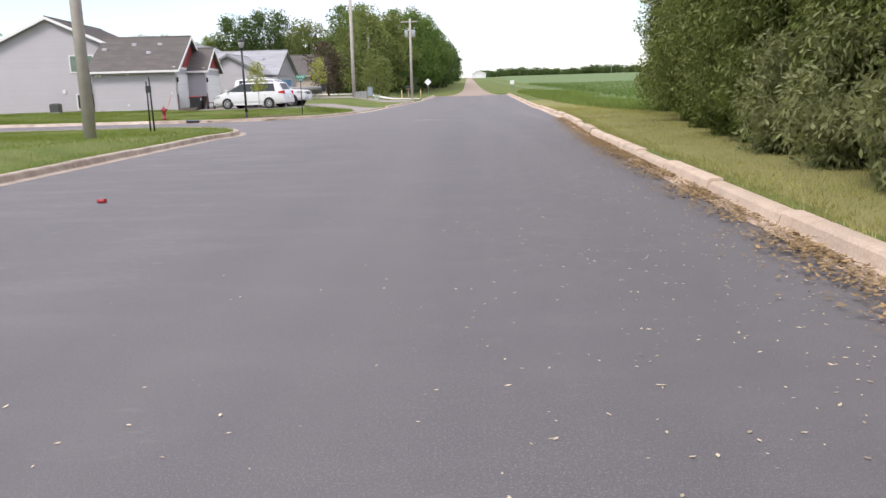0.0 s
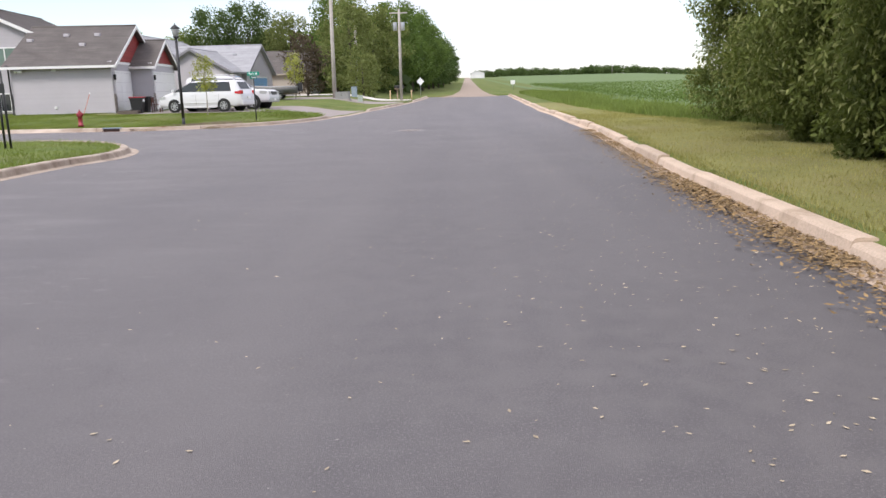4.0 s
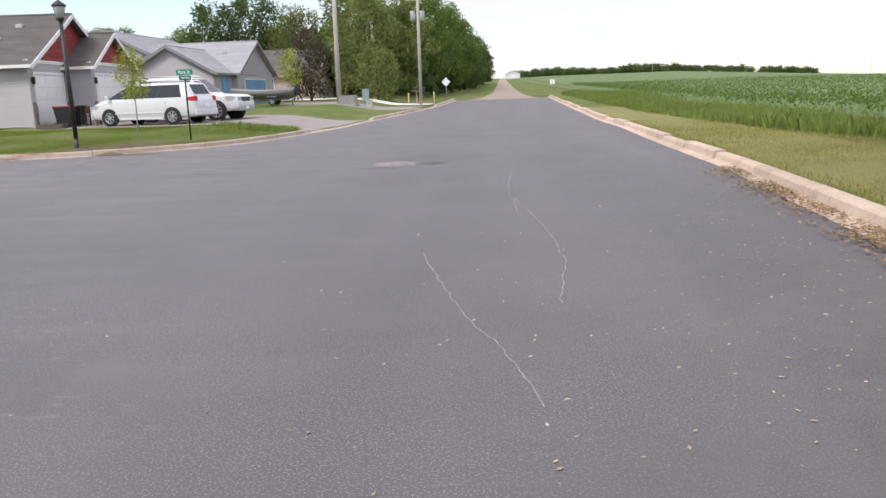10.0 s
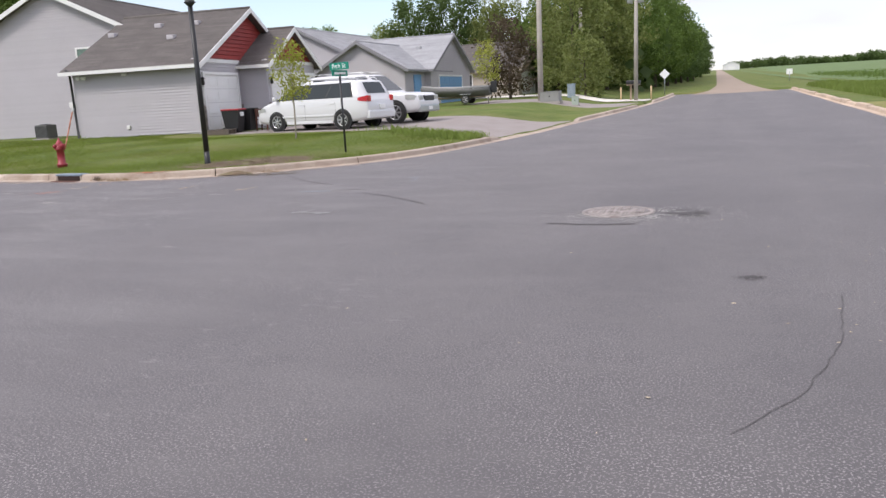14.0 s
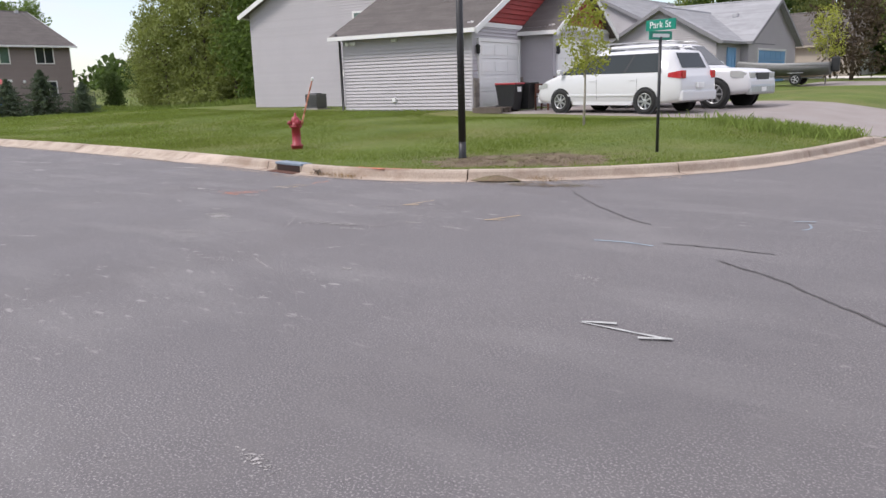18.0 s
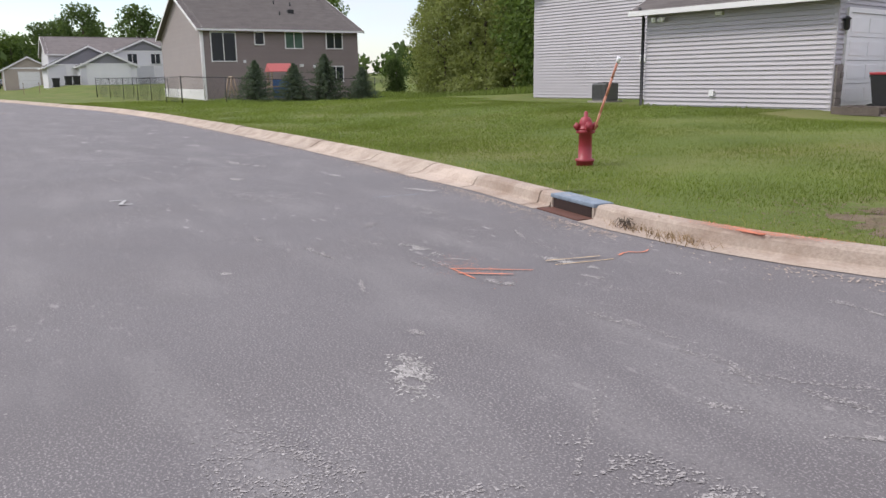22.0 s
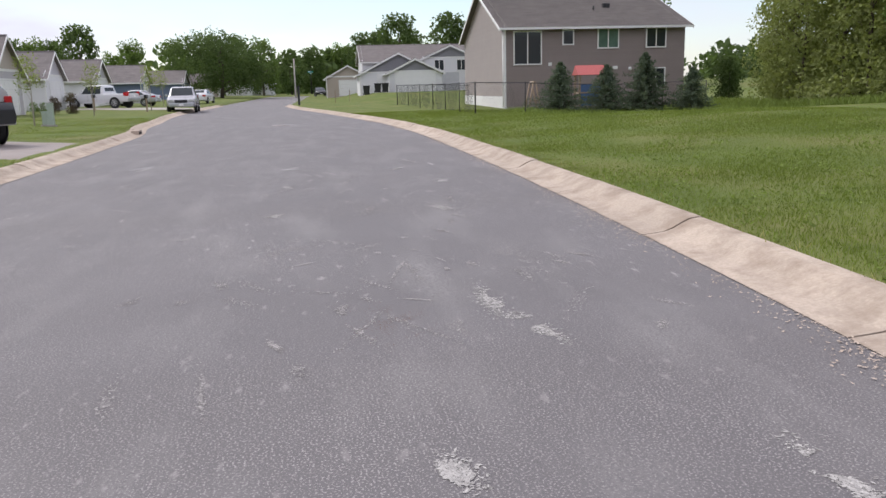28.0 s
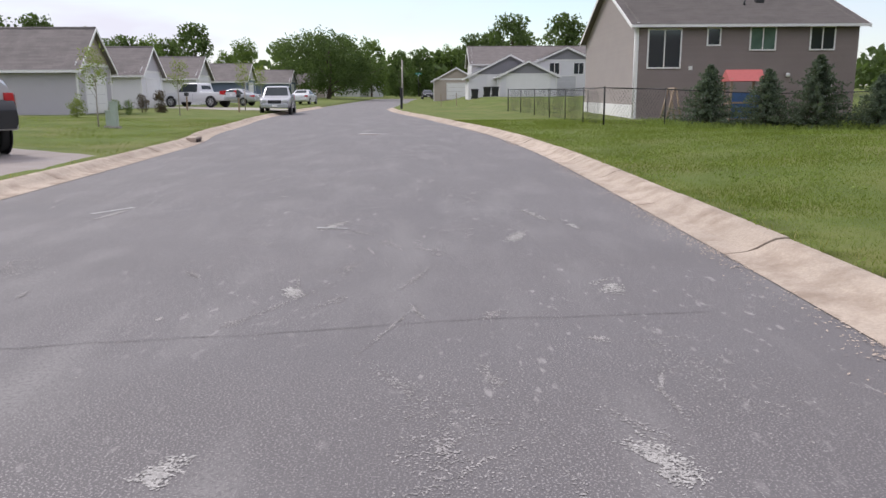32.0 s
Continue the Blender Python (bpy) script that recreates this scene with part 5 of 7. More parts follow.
for s in (-0.42, 0.42):
    part("transformer", lathe([(0.15, 5.7), (0.17, 5.75), (0.17, 6.3), (0.15, 6.35)], 14, None, (s * 0.75, 0, 0)), M["galv"], p3)
p5 = copy_thing(p3, pose(-95.5, 5.7, ground_z(-95.5, 5.7) - 0.3, 0, 0, 60))
p4 = copy_thing(upole, pose(-11.6, 93.5, 0.9))
p6 = copy_thing(upole, pose(-152, 32.4, ground_z(-152, 32.4) - 3.2))
bp_ = thing("marker_post", pose(-84.0, 34.8, ground_z(-84.0, 34.8)), "short black square post beside the kerb", "post")
part("post", box(-0.09, -0.09, -0.1, 0.09, 0.09, 1.55, 0.015), M["black"], bp_)
part("cap", box(-0.11, -0.11, 1.55, 0.11, 0.11, 1.62, 0.02), M["black"], bp_)
for x_, y_ in ((-92.0, 38.0), (-93.0, 39.4)):
    sk = thing("survey_stake", pose(x_, y_, ground_z(x_, y_)), "thin wooden survey stake in the lawn", "stake", group="survey stakes")
    part("stake", box(-0.03, -0.03, -0.1, 0.03, 0.03, 1.1), M["wood"], sk)

tp = thing("double_post", pose(-11.4, 27.85, 0.15), "pair of thin dark steel posts in the grass", "post")
for dx, h in ((-0.07, 1.75), (0.08, 1.9)):
    part("post", tube([(dx, 0, -0.1), (dx * 0.7, 0, h)], 0.03, 8), M["black"], tp)
part("bracket", box(-0.09, -0.03, 1.35, 0.1, 0.03, 1.6, 0.01), M["black"], tp)

ss = thing("street_sign", pose(-9.1, 42.85, 0.14), "green street name sign on a slim post", "street sign")
part("post", tube([(0, 0, -0.1), (0, 0, 2.0)], 0.026, 8), M["black"], ss)
blade = part("blade", box(-0.29, -0.012, 2.1, 0.29, 0.012, 2.265, 0.004), M["sign_green"], ss)
blade2 = part("cross_blade", box(-0.012, -0.27, 1.95, 0.012, 0.27, 2.085, 0.004), M["sign_green"], ss)


def text_mesh(words, size, material, parent, m, name="lettering"):
    cu = bpy.data.curves.new(name, "FONT")
    cu.body = words
    cu.size = size
    cu.align_x, cu.align_y = "CENTER", "CENTER"
    cu.extrude = 0.002
    ob = bpy.data.objects.new(name, cu)
    me = bpy.data.meshes.new_from_object(ob)
    bpy.data.objects.remove(ob)
    me.materials.clear()
    me.materials.append(material)
    t = new(name, me)
    t.parent = parent
    t.matrix_basis = m
    return t


text_mesh("Park St", 0.148, M["sign_white"], blade, Matrix.Translation((0, -0.016, 2.182)) @ pose(0, 0, 0, 90, 0, 0))
text_mesh("Park St", 0.148, M["sign_white"], blade, Matrix.Translation((0, 0.016, 2.182)) @ pose(0, 0, 0, 90, 0, 180))
part("lettering_bar", box(0.012, -0.2, 1.99, 0.016, 0.2, 2.045), M["sign_white"], blade2)
part("lettering_bar", box(-0.016, -0.2, 1.99, -0.012, 0.2, 2.045), M["sign_white"], blade2)
ss.matrix_basis = pose(-9.1, 42.85, 0.0, 0, 0, -15)
ss_far = copy_thing(ss, pose(-142, 35.2, ground_z(-142, 35.2) + 0.6, 0, 0, 75) @ Matrix.Scale(1.5, 4))
tagged(ss_far, "green street name sign far down the side street")

dg = thing("warning_sign", pose(-4.4, 87.5, ground_z(-4.4, 87.5)), "white diamond-shaped road sign on a post", "road sign")
part("post", tube([(0, 0, -0.1), (0, 0, 1.9)], 0.035, 8), M["galv"], dg)
bm = box(-0.27, -0.012, -0.27, 0.27, 0.012, 0.27, 0.01)
bm.transform(Matrix.Translation((0, -0.05, 1.5)) @ pose(0, 0, 0, 0, 45, 0))
part("panel", bm, M["sign_white"], dg)

hy = thing("fire_hydrant", pose(-16.15, 41.21, 0.15) @ Matrix.Diagonal((0.76, 0.76, 0.9, 1)), "red fire hydrant with a leaning red marker rod", "fire hydrant")
part("barrel", lathe([(0.15, -0.08), (0.15, 0.04), (0.17, 0.05), (0.17, 0.08), (0.12, 0.09), (0.115, 0.46), (0.165, 0.47), (0.165, 0.51), (0.12, 0.52)], 22), M["hydrant"], hy)
part("bonnet", lathe([(0.15, 0.52), (0.15, 0.545), (0.122, 0.55), (0.12, 0.60), (0.105, 0.66), (0.07, 0.70), (0.035, 0.715), (0.032, 0.78), (0.015, 0.79)], 20), M["hydrant"], hy)
for k, (a, rr) in enumerate(((0, 0.042), (90, 0.056), (180, 0.042))):
    bm = lathe([(rr, 0.08), (rr, 0.15), (rr * 1.35, 0.155), (rr * 1.35, 0.19), (rr * 0.6, 0.2), (rr * 0.5, 0.225)], 12)
    bm.transform(Matrix.Translation((0, 0, 0.57)) @ pose(0, 0, 0, 0, 90, a - 20 - 90))
    part("outlet_cap", bm, M["hydrant"], hy)
rod = Vector((0.66, 0.12, 1.56))
root = Vector((0.2, 0.03, 0.52))
cuts_ = (0, 0.24, 0.48, 0.72, 0.93, 1.0)
for k in range(5):
    part("marker_rod", tube([root.lerp(rod, cuts_[k]), root.lerp(rod, cuts_[k + 1])], 0.021 if k < 4 else 0.032, 8), M["sign_white" if k == 4 else "rod"], hy)

# storm inlet in the kerb
inl = thing("storm_inlet", pose(-13.88, 39.298, 0, 0, 0, -8.1) @ Matrix.Diagonal((0.67, 1, 1, 1)), "open kerb storm inlet with a blue-painted top", "storm drain")
part("hood", box(-0.60, -0.195, 0.108, 0.60, 0.03, 0.150, 0.014), M["inlet"], inl)
part("cheek", box(-0.60, -0.19, -0.1, -0.54, 0.0, 0.115, 0.012), M["concrete_stained"], inl)
part("cheek", box(0.54, -0.19, -0.1, 0.60, 0.0, 0.115, 0.012), M["concrete_stained"], inl)
# dark plate almost flush with the face, in place of the shaded cavity
part("throat_shade_plate", box(-0.51, -0.185, -0.1, 0.51, -0.15, 0.125), M["throat"], inl)
part("throat_sill", box(-0.575, -0.36, -0.05, 0.575, -0.12, 0.010), M["rust"], inl)

# bins in front of the garage
for k, (bx, by, lid) in enumerate(((-18.0, 51.55, "red_lid"), (-17.95, 52.3, "plastic_black"))):
    bn = thing("wheelie_bin", pose(bx, by, ground_z(bx, by) + 0.03, 0, 0, 97) @ Matrix.Diagonal((1, 0.95, 0.84, 1)), "black wheeled rubbish bin" + (" with a red lid" if k == 0 else ""), "bin", group="bins by the garage")
    bm = bmesh.new()
    q = [bm.verts.new(p) for p in ((-0.24, -0.26, 0.04), (0.24, -0.26, 0.04), (0.24, 0.26, 0.04), (-0.24, 0.26, 0.04), (-0.32, -0.36, 0.98), (0.32, -0.36, 0.98), (0.32, 0.36, 0.98), (-0.32, 0.36, 0.98))]
    for f in ((0, 1, 2, 3), (0, 4, 5, 1), (1, 5, 6, 2), (2, 6, 7, 3), (3, 7, 4, 0), (4, 7, 6, 5)):
        bm.faces.new([q[i] for i in f])
    part("body", bm, M["plastic_black"], bn)
    part("lid", box(-0.34, -0.4, 0.98, 0.34, 0.38, 1.05, 0.025), M[lid], bn)
    for s in (-0.28, 0.28):
        bm = lathe([(0.12, -0.03), (0.12, 0.03)], 14)
        bm.transform(Matrix.Translation((s, 0.3, 0.12)) @ pose(0, 0, 0, 0, 90))
        part("wheel", bm, M["rubber"], bn)
    part("handle", tube([(-0.25, 0.4, 0.95), (0.25, 0.4, 0.95)], 0.02, 6), M["plastic_black"], bn)
    if k == 0:
        part("sticker", box(-0.13, -0.372, 0.72, 0.13, -0.345, 0.9), M["sign_white"], bn)


for bx_, by_ in ((-99.4, 42.6), (-99.4, 43.4), (-99.3, 41.4)):
    copy_thing(bn, pose(bx_, by_, ground_z(bx_, by_) + 0.02, 0, 0, 90) @ Matrix.Scale(1.1, 4))

# ---- vegetation ----
def leaf_cloud(rnd, centers, radii, per, size, droop=0.0, flat=1.0, aspect=0.30):
    """Small leaf blades scattered round clump centres."""
    c = np.repeat(np.asarray(centers, float), per, 0)
    r = np.repeat(np.asarray(radii, float), per)
    d = rnd.normal(size=(len(c), 3))
    d /= np.linalg.norm(d, axis=1)[:, None]
    d[:, 2] *= flat
    p = c + d * (r * rnd.uniform(0.35, 1.0, len(c)) ** 0.6)[:, None]
    u = rnd.normal(size=(len(c), 3)) + d * 0.6
    u[:, 2] -= droop
    u /= np.linalg.norm(u, axis=1)[:, None]
    v = np.cross(u, rnd.normal(size=(len(c), 3)))
    v /= np.linalg.norm(v, axis=1)[:, None] + 1e-9
    L = (size * rnd.uniform(0.6, 1.3, len(c)))[:, None]
    wd = L * aspect
    w = np.cross(u, v)
    verts = np.stack([p, p + u * L * 0.5 + v * wd + w * L * 0.08, p + u * L, p + u * L * 0.5 - v * wd + w * L * 0.08], 1).reshape(-1, 3)
    faces = np.arange(len(verts)).reshape(-1, 4)
    return verts, faces


def tree_mesh(seed, height, spread, base, clumps, per, size, leaf, clump_r, trunk_r=0.2, trunk_mat="bark", droop=0.2, shape="round", limbs=7, aspect=0.30):
    """A tree: tapered trunk, limbs and a crown of leaf clumps. Returns trunk and crown meshes."""
    rnd = np.random.RandomState(seed)
    centers = []
    radii = []
    for _ in range(clumps):
        for _try in range(40):
            z = rnd.uniform(base, height)
            u = (z - base) / (height - base)
            if shape == "round":
                lim = spread * math.sqrt(max(0.02, 1 - (2 * u - 0.85) ** 2 / 1.6)) * (0.75 + 0.25 * rnd.rand())
            elif shape == "oval":
                lim = spread * math.sqrt(max(0.02, 1 - (2 * u - 0.9) ** 2 / 1.3))
            else:
                lim = spread * (1 - 0.55 * u)
            a = rnd.uniform(0, 2 * math.pi)
            k = lim * rnd.uniform(0.15, 1.0) ** 0.5
            k *= 0.85 + 0.3 * noise.noise(Vector((math.cos(a) * 1.3, math.sin(a) * 1.3, u * 3 + seed)))
            break
        centers.append((k * math.cos(a), k * math.sin(a), z))
        radii.append(clump_r * rnd.uniform(0.6, 1.3))
    bm = tube([(0, 0, -0.3), (0.04 * spread, 0, base * 0.6), (0.02, 0.05 * spread, height * 0.55), (0, 0, height * 0.85)], [trunk_r, trunk_r * 0.85, trunk_r * 0.5, trunk_r * 0.12], 8)
    for k in range(limbs):
        c = Vector(centers[int(rnd.randint(len(centers)))])
        z0 = max(base * 0.5, min(height * 0.6, c.z - 0.45 * math.hypot(c.x, c.y) - 0.3))
        mid = Vector((c.x * 0.45, c.y * 0.45, (z0 + c.z) / 2 + 0.1))
        tube([(0, 0, z0), mid, c], [trunk_r * 0.38, trunk_r * 0.22, trunk_r * 0.06], 5, bm)
    trunk = mesh_of(bm, "trunk", M[trunk_mat])
    v, f = leaf_cloud(rnd, centers, radii, per, size, droop, aspect=aspect)
    crown = raw_mesh("crown", v, f, M[leaf])
    return trunk, crown


def tree(meshes, x, y, z, rz, s, label, name="tree", category="tree", group=""):
    t = thing(name, pose(x, y, z, 0, 0, rz) @ Matrix.Diagonal((s, s, s * random.uniform(0.92, 1.08), 1)), label, category, group)
    piece("trunk", meshes[0], t)
    piece("crown", meshes[1], t)
    return t


far_a = tree_mesh(1, 10.5, 4.9, 1.6, 150, 75, 0.29, "leaf_mid", 0.85, 0.24)
far_b = tree_mesh(2, 11.5, 5.4, 2.0, 160, 75, 0.29, "leaf_dark", 0.9, 0.28)
far_c = tree_mesh(3, 9, 4.2, 0.8, 140, 75, 0.26, "leaf_light", 0.75, 0.2)
far_d = tree_mesh(4, 9.5, 4.4, 0.7, 140, 75, 0.26, "leaf_olive", 0.8, 0.2)
small_a = tree_mesh(5, 11, 4.2, 1.6, 80, 50, 0.5, "leaf_dark", 0.95, 0.24)
small_b = tree_mesh(6, 11, 4.2, 1.6, 80, 50, 0.5, "leaf_mid", 0.95, 0.24)
rt = random.Random(5)
kinds = [far_a, far_b, far_c, far_d]
labels = ["broad green roadside tree in full leaf", "tall dark oak in full leaf", "bright green young tree in full leaf", "olive green tree in full leaf"]
# wood along the far side of the street
for k in range(32):
    y = 88 + k * 5.2 + rt.uniform(-2, 2)
    x = interp([(86, -10.6), (110, -7.4), (150, -4.8), (300, -2.6)], y) - rt.uniform(0, 1.6) - (3.5 if k % 2 else 0)
    i = rt.choice([0, 0, 1, 2, 3]) if y < 125 else rt.choice([0, 1, 1])
    tree(kinds[i] if y < 135 else (small_b, small_a)[i], x, y, ground_z(x, y), rt.uniform(0, 360), rt.uniform(0.80, 1.0) if y < 130 else rt.uniform(0.7, 0.85), labels[i], group="wood along the street")
for k in range(20):
    x = -14 - k * 3.1 + rt.uniform(-1.5, 1.5)
    y = 97 + rt.uniform(-4, 8) + (6 if k % 2 else 0)
    i = rt.choice([0, 1, 1, 2, 3])
    tree(kinds[i], x, y, ground_z(x, y), rt.uniform(0, 360), rt.uniform(0.78, 0.92) if k < 6 else rt.uniform(0.66, 0.8), labels[i], group="trees behind the houses")
# willows and brush between the houses
wil = tree_mesh(7, 8.9, 2.8, 0.5, 130, 62, 0.2, "leaf_willow", 0.6, 0.12, droop=0.7, limbs=14)
wil2 = tree_mesh(8, 9.5, 3.0, 0.4, 140, 62, 0.2, "leaf_willow", 0.62, 0.13, droop=0.6, limbs=14)
wil3 = tree_mesh(9, 9.2, 3.0, 0.3, 170, 75, 0.23, "leaf_mid", 0.75, 0.14, droop=0.5, limbs=12)
for k in range(14):
    u = k / 13
    x = -41.5 - 16.7 * u + rt.uniform(-0.5, 0.5)
    y = 62.0 + rt.uniform(-0.4, 1) + (3.2 if k % 2 and k < 12 else 0)
    tree((wil3, wil2, wil)[min(2, int(u * 2.4 + rt.random() * 0.8))], x, y, ground_z(x, y), rt.uniform(0, 360), (1.08 - 0.85 * max(0, u - 0.55)) * rt.uniform(0.94, 1.05), "loose green willow thicket tree behind the lawn", group="thicket behind the lawn")
low_bush = tree_mesh(17, 4.6, 1.9, 0.3, 70, 60, 0.26, "leaf_dark", 0.6, 0.1)
tree(low_bush, -67.0, 64.5, ground_z(-67, 64.5), 30, 0.6, "dark green bush behind the house")
# trees at the end of the side street
big = tree_mesh(9, 11.5, 12.5, 2.0, 240, 80, 0.42, "leaf_dark", 1.5, 0.4)
tree(big, -150, 20.5, 0.5, 20, 0.88, "large spreading dark green tree", group="trees down the side street")
for x, y, s_ in ((-150, 50, 1.12), (-158, 60, 1.25), (-146, 44, 0.9), (-140, 62, 1.0)):
    tree(small_a, x, y, 0.5, rt.uniform(0, 360), s_, "tall dark oak rising behind the white houses", group="trees down the side street")
for k in range(22):
    x = -165 - rt.uniform(0, 60)
    y = -30 + k * 6 + rt.uniform(-2, 2)
    i = rt.choice([0, 1, 1])
    tree((small_b, small_a)[i], x, y, 0.2, rt.uniform(0, 360), rt.uniform(0.9, 1.2), labels[i], group="trees down the side street")
for k in range(16):
    tree(rt.choice((small_a, small_b)), -80 - k * 5 + rt.uniform(-2, 2), -8 - rt.uniform(0, 12), 0.2, rt.uniform(0, 360), rt.uniform(0.75, 1.0), "leafy garden tree behind the houses", group="garden trees")
for k in range(7):
    tree(rt.choice(kinds), -96 - k * 7, 62 + rt.uniform(0, 10), 0.1, rt.uniform(0, 360), rt.uniform(0.9, 1.15), "leafy tree behind the houses", group="garden trees")
# big roadside trees over the east kerb
near_a = tree_mesh(11, 7.5, 2.75, 0.3, 330, 210, 0.125, "leaf_near", 0.46, 0.18, droop=1.2, limbs=20, aspect=0.19)
near_b = tree_mesh(12, 7.0, 2.65, 0.2, 330, 210, 0.12, "leaf_near", 0.44, 0.16, droop=1.2, limbs=20, aspect=0.19)
near_back = tree_mesh(13, 7.3, 2.6, 0.35, 150, 70, 0.2, "leaf_near", 0.6, 0.18)
# outer shells in the paler leaf colour, painting the crowns' lit tips
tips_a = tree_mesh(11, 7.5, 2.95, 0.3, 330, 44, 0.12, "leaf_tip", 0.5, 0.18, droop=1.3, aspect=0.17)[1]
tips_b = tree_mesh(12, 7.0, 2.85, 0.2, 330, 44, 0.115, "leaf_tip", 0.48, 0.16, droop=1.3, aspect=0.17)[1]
for x, y, s, i in ((6.9, 3.0, 1.0, 1), (6.6, 7.5, 1.0, 0), (6.7, 11.6, 1.0, 1), (6.9, 15.6, 1.0, 0), (7.4, 19.6, 1.0, 1), (7.9, 23.6, 1.05, 0), (8.7, 27.8, 1.0, 0), (9.3, 32.6, 1.05, 1), (10.5, 5.5, 1.1, 0), (10.8, 10.5, 1.1, 0), (11.2, 15.5, 1.1, 1), (11.5, 20.5, 1.1, 0), (12, 25.5, 1.05, 1)):
    t = tree((near_a, near_b)[i] if x < 10 else near_back, x, y, 0.1, rt.uniform(0, 360), s, "dense dark green tree overhanging the verge", group="trees by the kerb")
    if x > 10:
        continue
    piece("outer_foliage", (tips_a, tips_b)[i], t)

# shrubs under the roadside trees
under_a = tree_mesh(31, 1.9, 1.0, 0.05, 60, 130, 0.125, "leaf_silver", 0.30, 0.04, droop=0.9, limbs=12, aspect=0.16)
under_b = tree_mesh(32, 1.7, 0.95, 0.05, 60, 110, 0.13, "leaf_near", 0.30, 0.04, droop=0.9, limbs=12, aspect=0.2)
for x, y, s_, i in ((5.1, 5.5, 1.0, 1), (5.0, 8.2, 1.05, 0), (5.25, 10.6, 1.1, 0), (5.2, 12.9, 0.95, 0), (5.7, 15.0, 1.0, 1), (6.0, 17.6, 1.0, 1), (6.4, 20.6, 0.9, 1), (6.9, 23.8, 0.8, 1)):
    tree((under_a, under_b)[i], x, y, 0.1, rt.uniform(0, 360), s_, ("silvery green shrub", "dark leafy shrub")[i] + " spreading over the verge", name="shrub", category="shrub", group="shrubs under the trees")

# spruces
def spruce_mesh(seed, h, r):
    rnd = np.random.RandomState(seed)
    bm = tube([(0, 0, -0.1), (0, 0, h * 0.95)], [0.07, 0.015], 7)
    cs, P, U = [], [], []
    for k in range(17):
        u = k / 16
        z = 0.15 + (h - 0.25) * u
        rr = (r * (1 - u) ** 0.8 + 0.06) * rnd.uniform(0.82, 1.12)
        n = int(6 + 9 * (1 - u))
        for j in range(n):
            a = 2 * math.pi * (j + rnd.rand() * 0.9) / n
            le = rr * rnd.uniform(0.55, 1.2)
            tip = Vector((math.cos(a) * le, math.sin(a) * le, z + le * rnd.uniform(-0.12, 0.22)))
            tube([(0, 0, z), tip], [0.012, 0.004], 4, bm)
            for q in np.linspace(0.2, 1.0, 7):
                P.append(Vector((0, 0, z)).lerp(tip, q))
    v, f = leaf_cloud(rnd, P, np.full(len(P), 0.07), 8, 0.10, -0.1)
    return mesh_of(bm, "trunk", M["bark"]), raw_mesh("crown", v, f, M["needle"])


sp = spruce_mesh(3, 2.75, 1.6)
for x, y, s in ((-54.2, 48.5, 0.96), (-54.2, 50.9, 0.92), (-53.6, 52.7, 1.06), (-53.2, 55.0, 0.85)):
    tree(sp, x, y, -0.1, rt.uniform(0, 360), s, "small bluish spruce tree at the lawn's edge", name="spruce", group="spruces")

# young staked trees
yt = tree_mesh(21, 3.0, 0.72, 1.35, 44, 38, 0.085, "leaf_yellow", 0.24, 0.03, "pale_bark", limbs=16)
yt_thin = tree_mesh(24, 2.8, 0.6, 1.3, 26, 24, 0.085, "leaf_light", 0.22, 0.03, "pale_bark", limbs=10)
tree(yt, -12.4, 46.3, 0.3, 0, 1.0, "slim young street tree with yellow-green leaves", group="young trees")
tree(yt, -13.2, 70.0, 0.5, 90, 1.15, "slim young street tree with yellow-green leaves", group="young trees")
for x, y in ((-52.5, 24.3), (-66.5, 23.0), (-77, 24.2), (-88, 23)):
    tree(yt_thin, x, y, ground_z(x, y), rt.uniform(0, 360), 1.1, "thin young street tree on the lawn", group="young trees")
plum = tree_mesh(22, 3.6, 1.6, 0.8, 50, 60, 0.16, "leaf_plum", 0.45, 0.09)
tree(plum, -13.7, 77.0, 0.6, 0, 1.35, "dark plum-leaved ornamental tree")
bush = tree_mesh(23, 4.0, 2.2, 0.4, 60, 60, 0.2, "leaf_olive", 0.55, 0.1)
tree(bush, -9.3, 80.5, 0.8, 0, 1.0, "round green ornamental tree near the utility box")
# houses along the side street
row = ((-65.6, 17.8, 4.7, 9.5, 2.65, 4.75, "siding", "roof_slate", 2.7, 181), (-80.6, 15.8, 4.9, 9.5, 2.6, 4.5, "siding_white", "roof_slate", 2.7, 182), (-95.5, 15.4, 5.6, 9.5, 2.55, 4.4, "siding_white", "roof_slate", 4.0, 182), (-115, 15.4, 6.0, 9.5, 2.5, 4.4, "siding_blue", "roof_slate", 2.7, 182), (-140, 16.0, 7.0, 9.5, 2.5, 4.3, "siding_blue", "roof_slate", 2.7, 182), (-165, 18, 7.0, 9.5, 2.5, 4.3, "siding_tan", "roof", 2.7, 182))
names = ("grey single-storey house with a white garage door and tan gable", "white single-storey house with a front gable", "white single-storey garage beside a blue gable", "slate blue single-storey house with white trim", "blue single-storey house with white trim", "tan single-storey house far down the street")
for (x, y, w, d, e, p, wm, rm, dw, rz), lab in zip(row, names):
    simple_house(x, y, ground_z(x, y) + 0.05, rz, w, d, e, p, wm, rm, lab, door_w=dw, gable="siding" if wm != "siding" else "siding_tan")
simple_house(-97.0, 8.5, 0.5, 182, 9, 10, 3.0, 5.0, "siding_blue", "roof", "blue-gabled house behind its garage", door_w=2.4)
simple_house(-63.5, 7.0, 0.5, 181, 11, 11, 2.9, 5.3, "siding", "roof", "grey house standing behind its garage", door_w=2.4)
